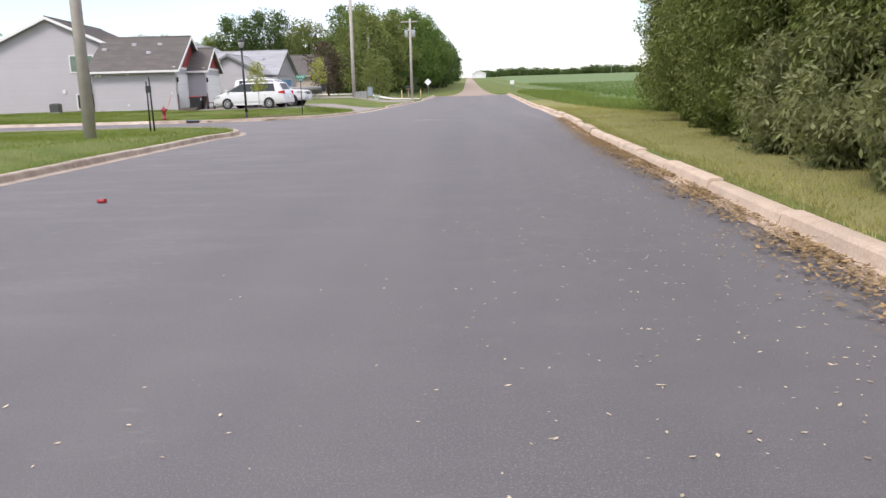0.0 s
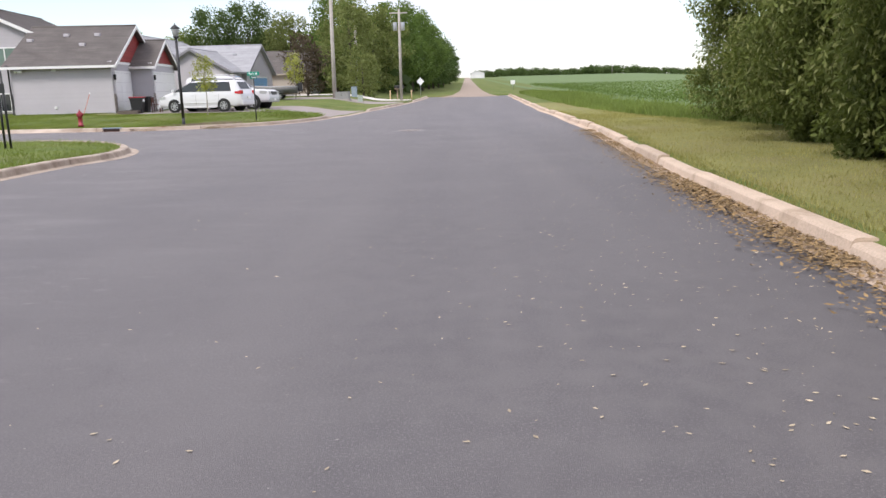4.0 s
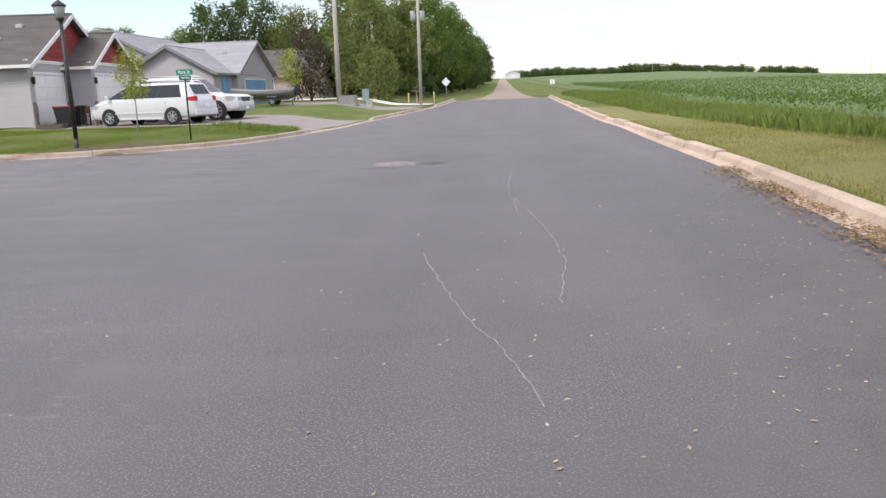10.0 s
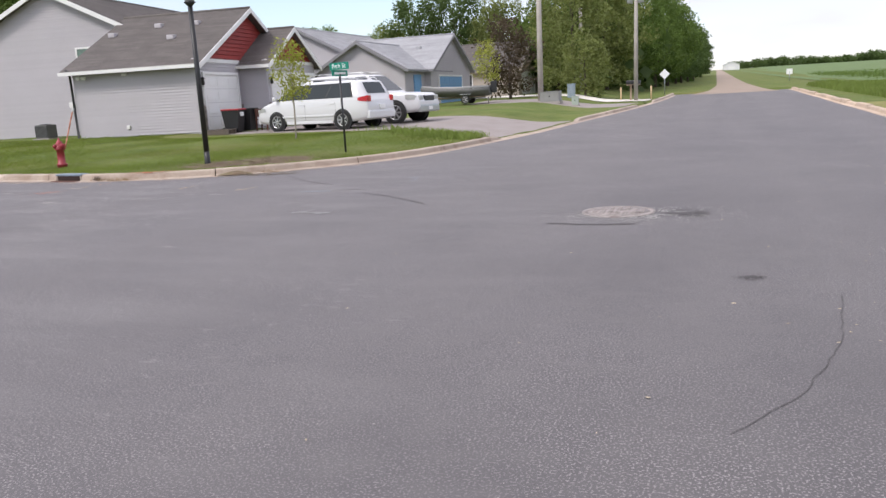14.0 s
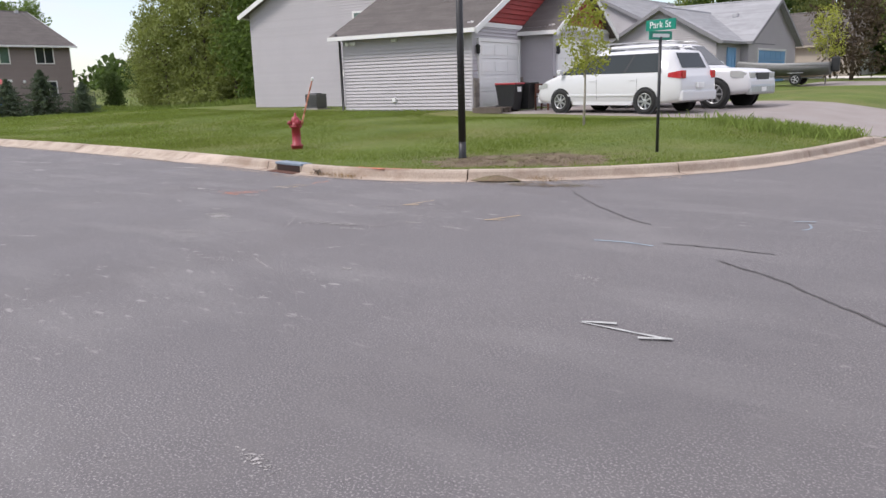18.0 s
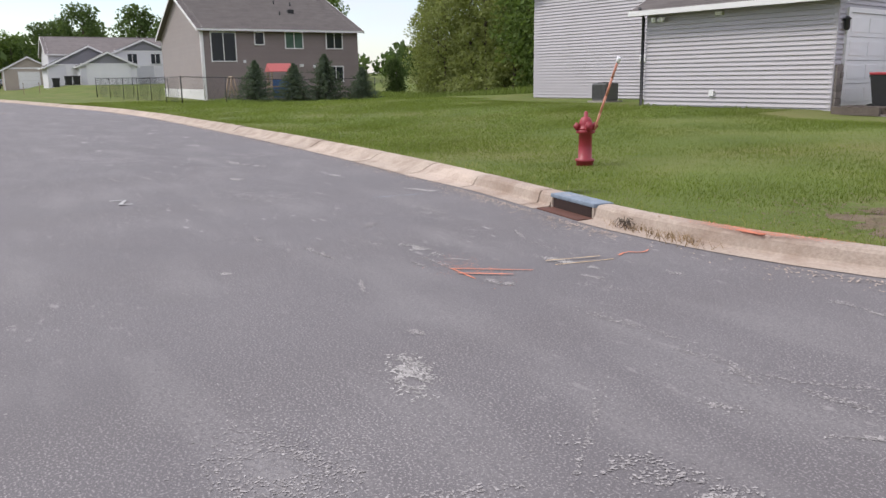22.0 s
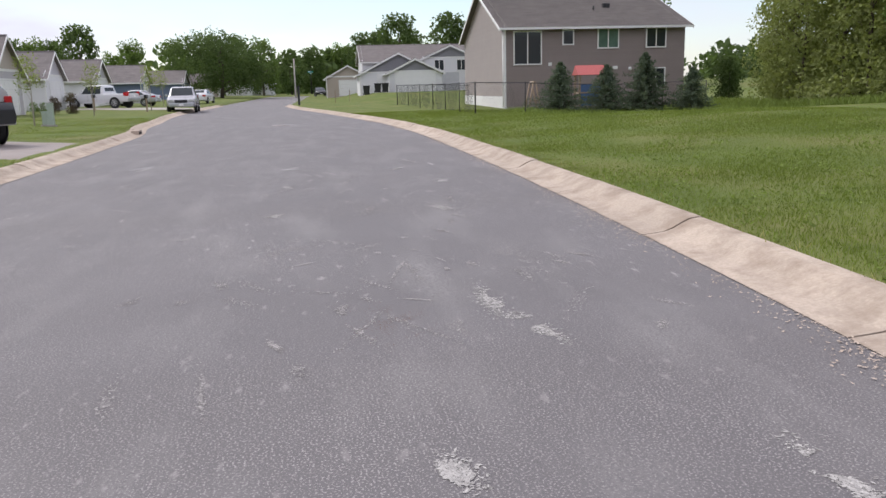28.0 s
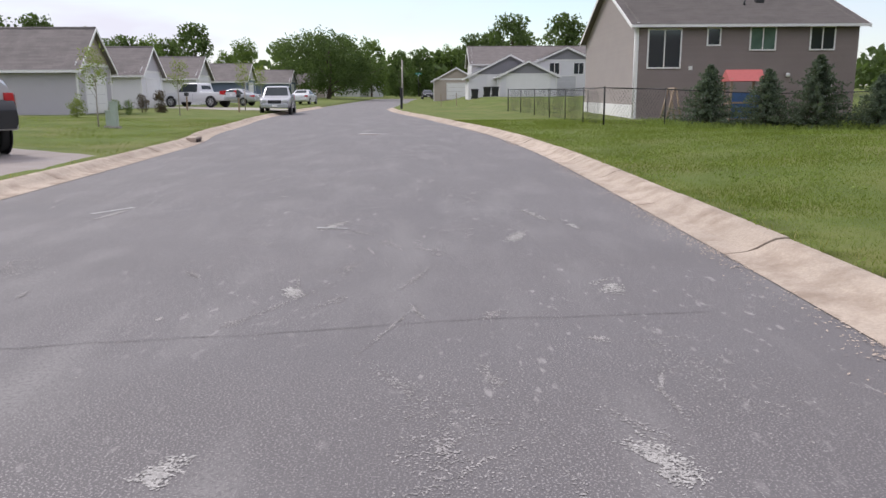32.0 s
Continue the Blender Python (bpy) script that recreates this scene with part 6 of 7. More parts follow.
simple_house(-190, 22, ground_z(-190, 22), 140, 7, 8, 2.5, 4.4, "siding_white", "roof", "small white house at the end of the street", door_w=2.0)
WZ = ground_z(-104, 46) - 0.05
simple_house(-118.0, 41.6, WZ, 0, 10.0, 15, 3.6, 5.6, "siding_white", "roof_slate", "white two-storey house with a brown-grey roof", door_w=2.4)
simple_house(-103.0, 41.0, WZ, 90, 8.4, 8, 2.15, 4.25, "siding_white", "roof_slate", "white garage wing with a wide grey gable", door_w=4.6, door="door", gable="siding_grey")
simple_house(-100.0, 43.9, WZ, 90, 5.6, 6, 2.15, 3.5, "siding_white", "roof_slate", "white garage wing with a small grey gable", door_w=4.2, door="door", gable="siding_grey")
simple_house(-105.5, 48.2, WZ, 90, 6.4, 8, 3.7, 5.1, "siding_white", "roof_slate", "white two-storey wing with a grey gable and dark windows", door_w=2.0, door="door_grey", gable="siding_grey", upper=2)
simple_house(-128.0, 37.5, ground_z(-128, 40), 90, 6.0, 8, 2.6, 4.2, "siding_tan", "roof", "tan house with a red-brown roof behind the white one", door_w=2.4)

# ---- fields, verges and litter ----
def scatter_blades(name, pts, z, height, width, material, rnd, lean=0.5, label="", category="grass"):
    """Upright tapering blades, one triangle pair each, bent outward."""
    n = len(pts)
    a = rnd.uniform(0, 2 * math.pi, n)
    h = height * rnd.uniform(0.5, 1.25, n)
    w = width * rnd.uniform(0.7, 1.3, n)
    dx, dy = np.cos(a), np.sin(a)
    b = rnd.uniform(0, 2 * math.pi, n)
    lx, ly = np.cos(b) * h * lean * rnd.rand(n), np.sin(b) * h * lean * rnd.rand(n)
    p = np.c_[pts, z]
    lo = -0.02 * np.ones(n)
    corners = [p + np.c_[-dx * w, -dy * w, lo], p + np.c_[dx * w, dy * w, lo], p + np.c_[lx, ly, h]]
    if np.max(height) > 0.12:
        corners.insert(2, p + np.c_[lx * 0.45 + dx * w * 0.6, ly * 0.45 + dy * w * 0.6, h * 0.6])
    v = np.stack(corners, 1).reshape(-1, 3)
    f = np.arange(len(v)).reshape(-1, len(corners))
    ob = new(name, raw_mesh(name, v, f, material))
    return tagged(ob, label, category, kind="stuff")


rg = np.random.RandomState(31)


def lawn_points(n, x0, x1, y0, y1, margin=0.02, power=None):
    p = np.c_[rg.uniform(x0, x1, n), rg.uniform(y0, y1, n)]
    d, _ = road_distance(p)
    k = d > margin
    return p[k], d[k]


def keep(p, *boxes):
    k = np.ones(len(p), bool)
    for x0, x1, y0, y1 in boxes:
        k &= ~((p[:, 0] > x0) & (p[:, 0] < x1) & (p[:, 1] > y0) & (p[:, 1] < y1))
    return p[k]


drive_box = (-19.5, -6.0, 48.9, 59.5)
house_box = (-33.5, -17.5, 50.6, 70)
soil = (-10.6, 41.1)
p, d = lawn_points(420000, -34, -6.5, 39.2, 50.6)
p = keep(p, drive_box, house_box)
bare = np.hypot((p[:, 0] - soil[0]) / 1.65, (p[:, 1] - soil[1]) / 1.15) + 0.25 * np.array([noise.noise(Vector((a * 1.3, b * 1.3, 0))) for a, b in p])
tuft = np.array([noise.noise(Vector((a * 2.6, b * 2.6, 13))) + 0.6 * noise.noise(Vector((a * 7, b * 7, 2))) for a, b in p])
p = p[(bare > 1.0) | (tuft > 0.28 - 0.45 * np.clip(bare, 0, 1) ** 2) | (rg.rand(len(p)) < 0.08)]
scatter_blades("lawn_grass", p, lawn_height(p[:, 0], p[:, 1]), 0.032, 0.0042, M["grass"], rg, 1.4, "short green grass of the corner lawn")
p, d = lawn_points(260000, -60, -34, 38.0, 52)
scatter_blades("lawn_grass", p, lawn_height(p[:, 0], p[:, 1]), 0.042, 0.006, M["grass"], rg, 1.3, "rough green grass beside the side street")
p, d = lawn_points(150000, 3.0, 9.0, -2, 46)
scatter_blades("verge_grass", p, lawn_height(p[:, 0], p[:, 1]) + 0.03, 0.045, 0.006, M["grass_dry"], rg, 1.1, "mown yellowish verge grass")
p, d = lawn_points(90000, -22, -7.4, 6, 31)
scatter_blades("corner_grass", p, lawn_height(p[:, 0], p[:, 1]), 0.05, 0.007, M["grass"], rg, 1.2, "green verge grass at the street corner")
p, d = lawn_points(130000, -62, -20, 17, 31.2)
p = p[~((p[:, 0] > -48) & (p[:, 0] < -33.5) & (p[:, 1] < 30.7) & (np.abs((p[:, 0] + 41) - (p[:, 1] - 23) * 0.75) < 3.5))]
scatter_blades("side_lawn_grass", p, lawn_height(p[:, 0], p[:, 1]), 0.036, 0.0065, M["grass"], rg, 1.3, "green lawn grass in front of the houses")
bm = bmesh.new()
prev_row = None
for y in np.arange(-8, 60.1, 0.8):
    row_ = [bm.verts.new((x, y, ground_z(x, y) + noise.noise(Vector((x * 0.45, y * 0.45, 3.3))) * 0.03 + 0.03 - 0.06 * (j in (0, 10)))) for j, x in enumerate(np.linspace(east_x(y) - 0.005, 8.2 if y < 30 else 7.0, 11))]
    if prev_row:
        for a, b, c, d_ in zip(prev_row, prev_row[1:], row_[1:], row_):
            bm.faces.new((a, b, c, d_))
    prev_row = row_
tagged(new("verge", mesh_of(bm, "verge", M["lawn_dry"])), "dry yellowish mown verge beside the kerb", "verge", kind="structure")
# grass fringe hanging over the kerb
p, d = lawn_points(160000, -60, 9, 0, 60, margin=-0.03)
p = p[rg.rand(len(p)) < np.clip(1.25 - d / 0.38, 0, 1)]
p = keep(p, (-7.2, -5.6, 48.2, 57.2), (-14.45, -13.45, 38.9, 39.6))
scatter_blades("kerb_fringe", p, lawn_height(p[:, 0], p[:, 1]), 0.065, 0.006, M["grass_dry"], rg, 1.4, "uneven grass fringe along the kerbs")
p, d = lawn_points(9000, -60, -20, 40.0, 50)
k_ = np.array([noise.noise(Vector((a * 0.8, b * 0.8, 17))) for a, b in p])
p = keep(p[(k_ > 0.05)], house_box)
v, f = leaf_cloud(rg, np.c_[p, lawn_height(p[:, 0], p[:, 1]) + 0.035], np.full(len(p), 0.035), 5, 0.045, -0.4)
tagged(new("lawn_weeds", raw_mesh("lawn_weeds", v, f, M["weed"])), "low broad-leaved weeds in the rough lawn", "weeds", kind="stuff")
p, d = lawn_points(60000, -14, -7.3, 5, 31.3)
p = p[d < 0.35]
p = p[rg.rand(len(p)) < 0.6]
scatter_blades("corner_weeds", p, lawn_height(p[:, 0], p[:, 1]), 0.11, 0.006, M["weed"], rg, 1.2, "uncut grass leaning over the corner kerb")
# tall weeds: at the driveway corner and between verge and field
p = np.c_[rg.normal(-8.2, 0.9, 2200), rg.normal(47.5, 0.45, 2200)]
p = p[(road_distance(p)[0] > 0.05) & (p[:, 1] < 48.6)]
scatter_blades("tall_grass", p, lawn_height(p[:, 0], p[:, 1]), 0.2, 0.007, M["weed"], rg, 0.8, "tall unmown grass beside the driveway")
n = 42000
wy = 30 + 62 * rg.rand(n) ** 1.3
wx = np.interp(wy, [30, 38, 45, 61, 92], [8.6, 6.9, 6.4, 6.0, 5.7]) + rg.gamma(1.6, 1.3, n)
p = np.c_[wx, wy]
tallness = 0.30 + 0.2 * np.array([noise.noise(Vector((a * 0.35, b * 0.35, 7))) for a, b in p])
scatter_blades("field_edge_weeds", p, lawn_height(p[:, 0], p[:, 1]), tallness, 0.02, M["weed"], rg, 0.6, "tall yellow-green weeds along the field edge")

# bean field
FX = axis_steps([(8.5, 0), (60, 2.5), (200, 14), (1300, 110)])
FY = axis_steps([(24, 0), (110, 2.5), (300, 14), (865, 60)])
fx, fy = np.meshgrid(FX, FY)
fz = lawn_height(fx, fy) + 0.42 * sstep(9.0, 13.0, fx - 0.03 * (fy - 40)) + 0.05 * np.sin(fx * 1.7) * (fx < 60)
fi = np.arange(fx.size).reshape(fx.shape)
fq = np.stack([fi[:-1, :-1], fi[:-1, 1:], fi[1:, 1:], fi[1:, :-1]], -1).reshape(-1, 4)
field = tagged(new("field", raw_mesh("field", np.c_[fx.ravel(), fy.ravel(), fz.ravel()], fq, M["crop"], True)), "wide green bean field up to the horizon", "field", kind="structure")
n = 60000
by = 28 + 110 * rg.rand(n) ** 1.5
bx = 10.5 + 60 * rg.rand(n) ** 1.6
bx = np.round(bx / 0.76) * 0.76 + rg.normal(0, 0.13, n)
bz = lawn_height(bx, by) + 0.38 + rg.uniform(0, 0.22, n)
v, f = leaf_cloud(rg, np.c_[bx, by, bz], np.full(n, 0.1), 1, 0.13, -0.2)
tagged(new("crop_leaves", raw_mesh("crop_leaves", v, f, M["leaf_mid"])), "broad green bean leaves in rows", "crop", kind="stuff")

# far woods on the horizon
def far_wood(name, x0, x1, y0, y1, n, h, label, seed):
    r = np.random.RandomState(seed)
    c, rad = [], []
    for k in range(n):
        x, y = r.uniform(x0, x1), r.uniform(y0, y1)
        hh = h * (0.55 + 0.6 * abs(noise.noise(Vector((x * 0.012, 3.1, seed))))) * r.uniform(0.7, 1.2)
        g = ground_z(x, y)
        for j in range(7):
            c.append((x + r.normal(0, h * 0.3), y + r.normal(0, h * 0.3), g + hh * r.uniform(0.15, 1.0)))
            rad.append(h * 0.28)
    v, f = leaf_cloud(r, c, rad, 22, h * 0.22)
    return tagged(new(name, raw_mesh(name, v, f, M["leaf_dark"])), label, "trees", kind="stuff")


far_wood("far_wood", 10, 260, 690, 740, 230, 6.5, "distant dark tree line along the horizon", 3)
far_wood("far_copse", 330, 420, 690, 740, 26, 8, "distant copse on the horizon", 4)
far_wood("wood_thicket", -26, -10, 98, 210, 70, 8, "dense dark growth inside the wood", 8)
far_wood("field_hedge", -150, -35, 92, 125, 90, 5.5, "low green hedge trees beyond the thicket", 6)
far_wood("street_wood", -330, -215, -20, 90, 90, 11, "dark trees beyond the end of the side street", 5)
for x, y, w, d, rz, wm, rm, lab in ((4, 560, 9, 7, 8, "siding_white", "roof_grey", "long low pale farm shed in the distance"), (395, 640, 26, 12, 80, "siding_white", "shake", "distant white barn with a red roof")):
    simple_house(x, y, ground_z(x, y), rz, w, d, 3.4, 5.2, wm, rm, lab, door_w=4.0, lap=0.6)
for x, y in ((90, 500), (260, 600), (420, 650)):
    t = copy_thing(upole, pose(x, y, ground_z(x, y)))
rs_ = thing("road_sign", pose(6.6, 118, ground_z(6.6, 118)), "small pale sign board at the field edge", "road sign")
part("post", tube([(0, 0, -0.1), (0, 0, 1.1)], 0.04, 6), M["galv"], rs_)
part("panel", box(-0.3, -0.02, 0.7, 0.3, 0.02, 1.25, 0.01), M["sign_white"], rs_)


# leaf litter in the gutter and specks on the street
def litter(name, pts, z, size, material, label, category="leaf litter", tilt=0.35):
    n = len(pts)
    c = np.c_[pts, z]
    nrm = np.c_[rg.normal(0, tilt, n), rg.normal(0, tilt, n), np.ones(n)]
    nrm /= np.linalg.norm(nrm, axis=1)[:, None]
    u = np.cross(nrm, rg.normal(size=(n, 3)))
    u /= np.linalg.norm(u, axis=1)[:, None]
    w = np.cross(nrm, u)
    L = (size * rg.uniform(0.5, 1.4, n))[:, None]
    v = np.stack([c - u * L, c + w * L * 0.45, c + u * L, c - w * L * 0.45], 1).reshape(-1, 3)
    v[:, 2] = np.maximum(v[:, 2], np.repeat(z, 4) - 0.001)
    ob = new(name, raw_mesh(name, v, np.arange(len(v)).reshape(-1, 4), material))
    return tagged(ob, label, category, kind="stuff")


n = 36000
ly = np.r_[rg.uniform(-6, 20, n * 2 // 3), rg.uniform(14, 32, n // 3)]
thick = np.array([0.55 + 0.9 * noise.noise(Vector((a * 0.9, 0, 2))) for a in ly])
ok = rg.rand(len(ly)) < np.clip(thick, 0.08, 1)
ly = ly[ok]
lx = np.array([east_x(a) for a in ly]) - 0.22 - np.abs(rg.normal(0, 0.23, len(ly)))
litter("leaf_litter", np.c_[lx, ly], 0.03 + np.abs(rg.normal(0, 0.012, len(lx))), 0.027, M["leaf_litter"], "brown and yellow fallen leaves along the gutter")
n = 3800
ly = rg.uniform(0, 42, n)
lx = np.array([east_x(a) for a in ly]) - 0.5 - rg.gamma(1.2, 1.1, n)
litter("road_specks", np.c_[lx, ly], np.full(n, 0.006), 0.0145, M["leaf_dry"], "scattered leaf bits on the asphalt", tilt=0.1)


def street_points(n, x0, x1, y0, y1):
    p = np.c_[rg.uniform(x0, x1, n), rg.uniform(y0, y1, n)]
    d, _ = road_distance(p)
    return p[d < -0.6]


p = np.vstack([street_points(16000, -48, -4, 30, 39.5), street_points(12000, -8, 4, 16, 44), street_points(3000, -8, 4, 0, 16)])
w = np.array([noise.noise(Vector((a * 0.5, b * 0.5, 11))) for a, b in p])
p = p[rg.rand(len(p)) < np.clip(0.35 + 1.4 * w, 0.03, 1)]
litter("pale_grit", p, np.full(len(p), 0.004), 0.008, M["chalk"], "pale stone chips scattered on the asphalt", "grit", tilt=0.05)

# ---- street surface marks ----
def ribbon(name, pts, width, material, label, category, z=0.006, wiggle=0.0, breaks=0.0, seed=1):
    """A thin line on the asphalt through the points."""
    r = random.Random(seed)
    q = smooth_line(pts, 0.05) if len(pts) > 2 else np.array([np.array(pts[0]) + (np.array(pts[1]) - np.array(pts[0])) * t for t in np.linspace(0, 1, max(3, int(math.dist(*pts) / 0.08)))])
    d = np.gradient(q, axis=0)
    d /= np.hypot(*d.T)[:, None] + 1e-9
    off = np.cumsum([r.gauss(0, wiggle) for _ in q]) * 0.5
    bm = bmesh.new()
    prev = None
    gap = 0
    for i in range(len(q)):
        c = q[i] + np.array([-d[i][1], d[i][0]]) * (off[i] - off.mean())
        w = width * r.uniform(0.55, 1.25) / 2
        zz = z + float(rise(c[0], c[1]))
        cur = (bm.verts.new((c[0] - d[i][1] * w, c[1] + d[i][0] * w, zz)), bm.verts.new((c[0] + d[i][1] * w, c[1] - d[i][0] * w, zz)))
        if prev and gap <= 0:
            bm.faces.new((prev[0], prev[1], cur[1], cur[0]))
        gap = gap - 1 if gap > 0 else (r.randint(1, 3) if r.random() < breaks else 0)
        prev = cur
    ob = new(name, mesh_of(bm, name, material))
    if len(ob.data.polygons) and ob.data.polygons[0].normal.z < 0:
        ob.data.flip_normals()
    return tagged(ob, label, category)


crack_lab = "thin crack across the asphalt"
for k, (pts, m, w) in enumerate((
    ([(-0.36, 26.21), (0.01, 24.63), (0.29, 23.71), (0.51, 22.91)], "crack_pale", 0.007),
    ([(0.49, 29.56), (0.73, 27.18), (0.83, 25.7), (0.74, 24.54)], "crack_pale", 0.007),
    ([(0.37, 32.8), (0.38, 30.73), (0.54, 29.27), (0.6, 28.26)], "crack_pale", 0.007),
    ([(-2.9, 27.9), (-0.98, 28.1), (-0.03, 28.04), (1.17, 27.95), (3.2, 28.05)], "asphalt_dark", 0.007),
    ([(-0.68, 29.05), (-0.38, 29.47), (-0.14, 30.11), (-0.01, 31.27)], "asphalt_dark", 0.005),
    ([(-8.62, 39.3), (-7.39, 38.01), (-6.84, 37.64)], "asphalt_dark", 0.022),
    ([(-6.37, 36.91), (-5.9, 36.98), (-5.48, 36.97)], "asphalt_dark", 0.022),
    ([(-5.75, 36.53), (-5.11, 36.12), (-4.32, 35.37)], "asphalt_dark", 0.022),
    ([(-5.15, 39.46), (-4.7, 39.6), (-4.26, 39.68)], "asphalt_dark", 0.02),
    ([(-4.57, 38.55), (-3.84, 38.68), (-3.24, 38.45)], "asphalt_dark", 0.03),
    ([(-14.63, 34.98), (-14.51, 35.74), (-14.33, 36.59)], "asphalt_dark", 0.005),
    ([(-26.2, 34.4), (-26.48, 36.28), (-26.7, 37.23), (-26.7, 38.9)], "asphalt_dark", 0.006))):
    ribbon("pavement_crack", pts, w, M[m], ("pale " if m == "crack_pale" else "dark ") + crack_lab, "crack", 0.005, 0.014, 0.0, k)
for k, (pts, m, w, lab) in enumerate((
    ([(-12.62, 36.94), (-12.28, 36.93)], "orange", 0.018, "orange spray-painted survey arrow"),
    ([(-12.6, 36.95), (-12.24, 37.38)], "orange", 0.014, "orange spray-painted survey arrow"),
    ([(-12.45, 36.9), (-12.22, 37.2)], "orange", 0.018, "orange spray-painted survey arrow"),
    ([(-12.40, 37.62), (-12.30, 38.05)], "yellow", 0.014, "faded orange paint stroke"),
    ([(-12.29, 37.62), (-12.2, 38.09)], "yellow", 0.014, "faded orange paint stroke"),
    ([(-12.27, 38.2), (-12.32, 38.34), (-12.22, 38.4), (-12.27, 38.52)], "orange", 0.02, "small orange spray-painted scribble"),
    ([(-9.71, 37.34), (-9.64, 37.81)], "yellow", 0.016, "faded yellow paint arrow"),
    ([(-9.71, 37.34), (-9.56, 37.45)], "yellow", 0.016, "faded yellow paint arrow"),
    ([(-8.32, 37.05), (-8.18, 37.48)], "yellow", 0.016, "faded yellow paint arrow"),
    ([(-8.34, 37.06), (-8.15, 37.14)], "yellow", 0.014, "faded yellow paint arrow"),
    ([(-15.96, 37.93), (-15.92, 38.19), (-15.87, 38.52)], "blue_paint", 0.02, "faded blue paint stroke"),
    ([(-5.74, 38.43), (-5.57, 38.52)], "blue_paint", 0.03, "faint pale blue paint scribble"),
    ([(-5.57, 38.07), (-5.51, 38.19), (-5.6, 38.4)], "blue_paint", 0.025, "faint pale blue paint scribble"),
    ([(-5.84, 34.61), (-5.29, 34.6)], "white_paint", 0.022, "white painted arrow on the asphalt"),
    ([(-5.84, 34.61), (-5.66, 34.69)], "white_paint", 0.03, "white painted arrow on the asphalt"),
    ([(-5.29, 34.6), (-5.45, 34.52)], "white_paint", 0.03, "white painted arrow on the asphalt"),
    ([(-6.92, 36.74), (-6.65, 36.80), (-6.39, 36.77)], "blue_paint", 0.035, "faded blue paint stroke"),
    ([(-17.48, 35.33), (-17.44, 35.50)], "white_paint", 0.036, "white painted zigzag mark on the asphalt"),
    ([(-17.44, 35.50), (-17.10, 35.40)], "white_paint", 0.036, "white painted zigzag mark on the asphalt"),
    ([(-17.10, 35.40), (-17.06, 35.53)], "white_paint", 0.036, "white painted zigzag mark on the asphalt"),
    ([(-31.18, 33.13), (-31.68, 33.43)], "white_paint", 0.07, "worn white paint patch"),
    ([(-30.08, 35.94), (-30.0, 36.26)], "white_paint", 0.06, "worn white paint patch"),
    ([(-49.9, 34.6), (-49.4, 35.6)], "white_paint", 0.3, "worn white paint patch by the manhole"))):
    ribbon("paint_mark", pts, w, M[m], lab, "road marking", 0.004 + 0.003 * (k % 4), 0.006, 0.0, 50 + k)


def blotch(name, x, y, rx, ry, material, label, category, seed, z=0.0045, rot=0.0, n=420, size=0.016, drape=False):
    """A worn patch: small flat flakes, dense in the middle and thin at the rim."""
    r = np.random.RandomState(seed)
    u, v = r.normal(0, 0.5, n) * rx, r.normal(0, 0.5, n) * ry
    w = np.array([noise.noise(Vector((a * 5, b * 5, seed))) for a, b in zip(u, v)])
    k = w > -0.12
    u, v = u[k], v[k]
    pts = np.c_[x + u * math.cos(rot) - v * math.sin(rot), y + u * math.sin(rot) + v * math.cos(rot)]
    zz = z + (lawn_height(pts[:, 0], pts[:, 1]) if drape else rise(pts[:, 0], pts[:, 1])) + np.linspace(0, 0.0015, len(pts))
    return litter(name, pts, zz, size, material, label, category, tilt=0.25 if drape else 0.02)


for k, (x, y, rx, ry, m, lab) in enumerate(((-12.55, 37.05, 0.4, 0.22, "orange", "faint orange overspray on the asphalt"), (-20.55, 37.05, 0.35, 0.2, "rust", "dark reddish stain on the asphalt"), (-8.7, 38.95, 0.9, 0.2, "dirt", "tan soil washed over the gutter"))):
    blotch("worn_patch", x, y, rx, ry, M[m], lab, "road patch", 100 + k, size=0.0045, n=700, z=0.002)


SCUFFS = ((-20.8, 37.7, 0.45, 0.10), (-18.6, 37.1, 0.16, 0.10), (-30.2, 36.1, 0.35, 0.07), (-30.9, 38.3, 0.55, 0.06), (-30.2, 38.6, 0.3, 0.05), (-29.5, 37.95, 0.35, 0.08), (-27.4, 36.15, 0.16, 0.07), (-31.2, 33.4, 0.5, 0.05), (-27.5, 38.4, 0.3, 0.12), (-24.8, 38.0, 0.25, 0.12), (-24.7, 36.1, 0.22, 0.08), (-13.3, 37.05, 0.30, 0.08), (-12.3, 37.75, 0.30, 0.05), (-11.0, 35.75, 0.3, 0.12), (-20.2, 37.85, 0.4, 0.08), (-18.3, 38.4, 0.35, 0.06), (-52.2, 34.7, 0.9, 0.12), (-16.2, 38.7, 0.3, 0.06))
for k, (x, y, rx, ry) in enumerate(SCUFFS):
    blotch("scuff_mark", x, y, rx * 0.8, ry * 0.8, M["scuff_white"], "pale scuffed patch of stone grit on the asphalt", "scuff mark", 200 + k, rot=0.35 * math.sin(k * 2.3), n=700, size=0.011, z=0.002)
for k, (x, y, rx, ry) in enumerate(((-28.3, 33.7, 0.5, 0.3), (-25.8, 38.5, 0.8, 0.3), (-25.0, 37.2, 0.7, 0.35), (-22.8, 36.3, 0.6, 0.3), (-22.0, 38.2, 0.8, 0.25), (-17.2, 36.8, 0.6, 0.3), (-10.4, 34.9, 0.6, 0.3), (-14.8, 38.0, 0.7, 0.2))):
    blotch("worn_grit", x, y, rx, ry, M["scuff"], "faint pale bloom of worn stone on the asphalt", "scuff mark", 240 + k, rot=0.2 * math.sin(k * 1.7), n=1100, size=0.008, z=0.002)


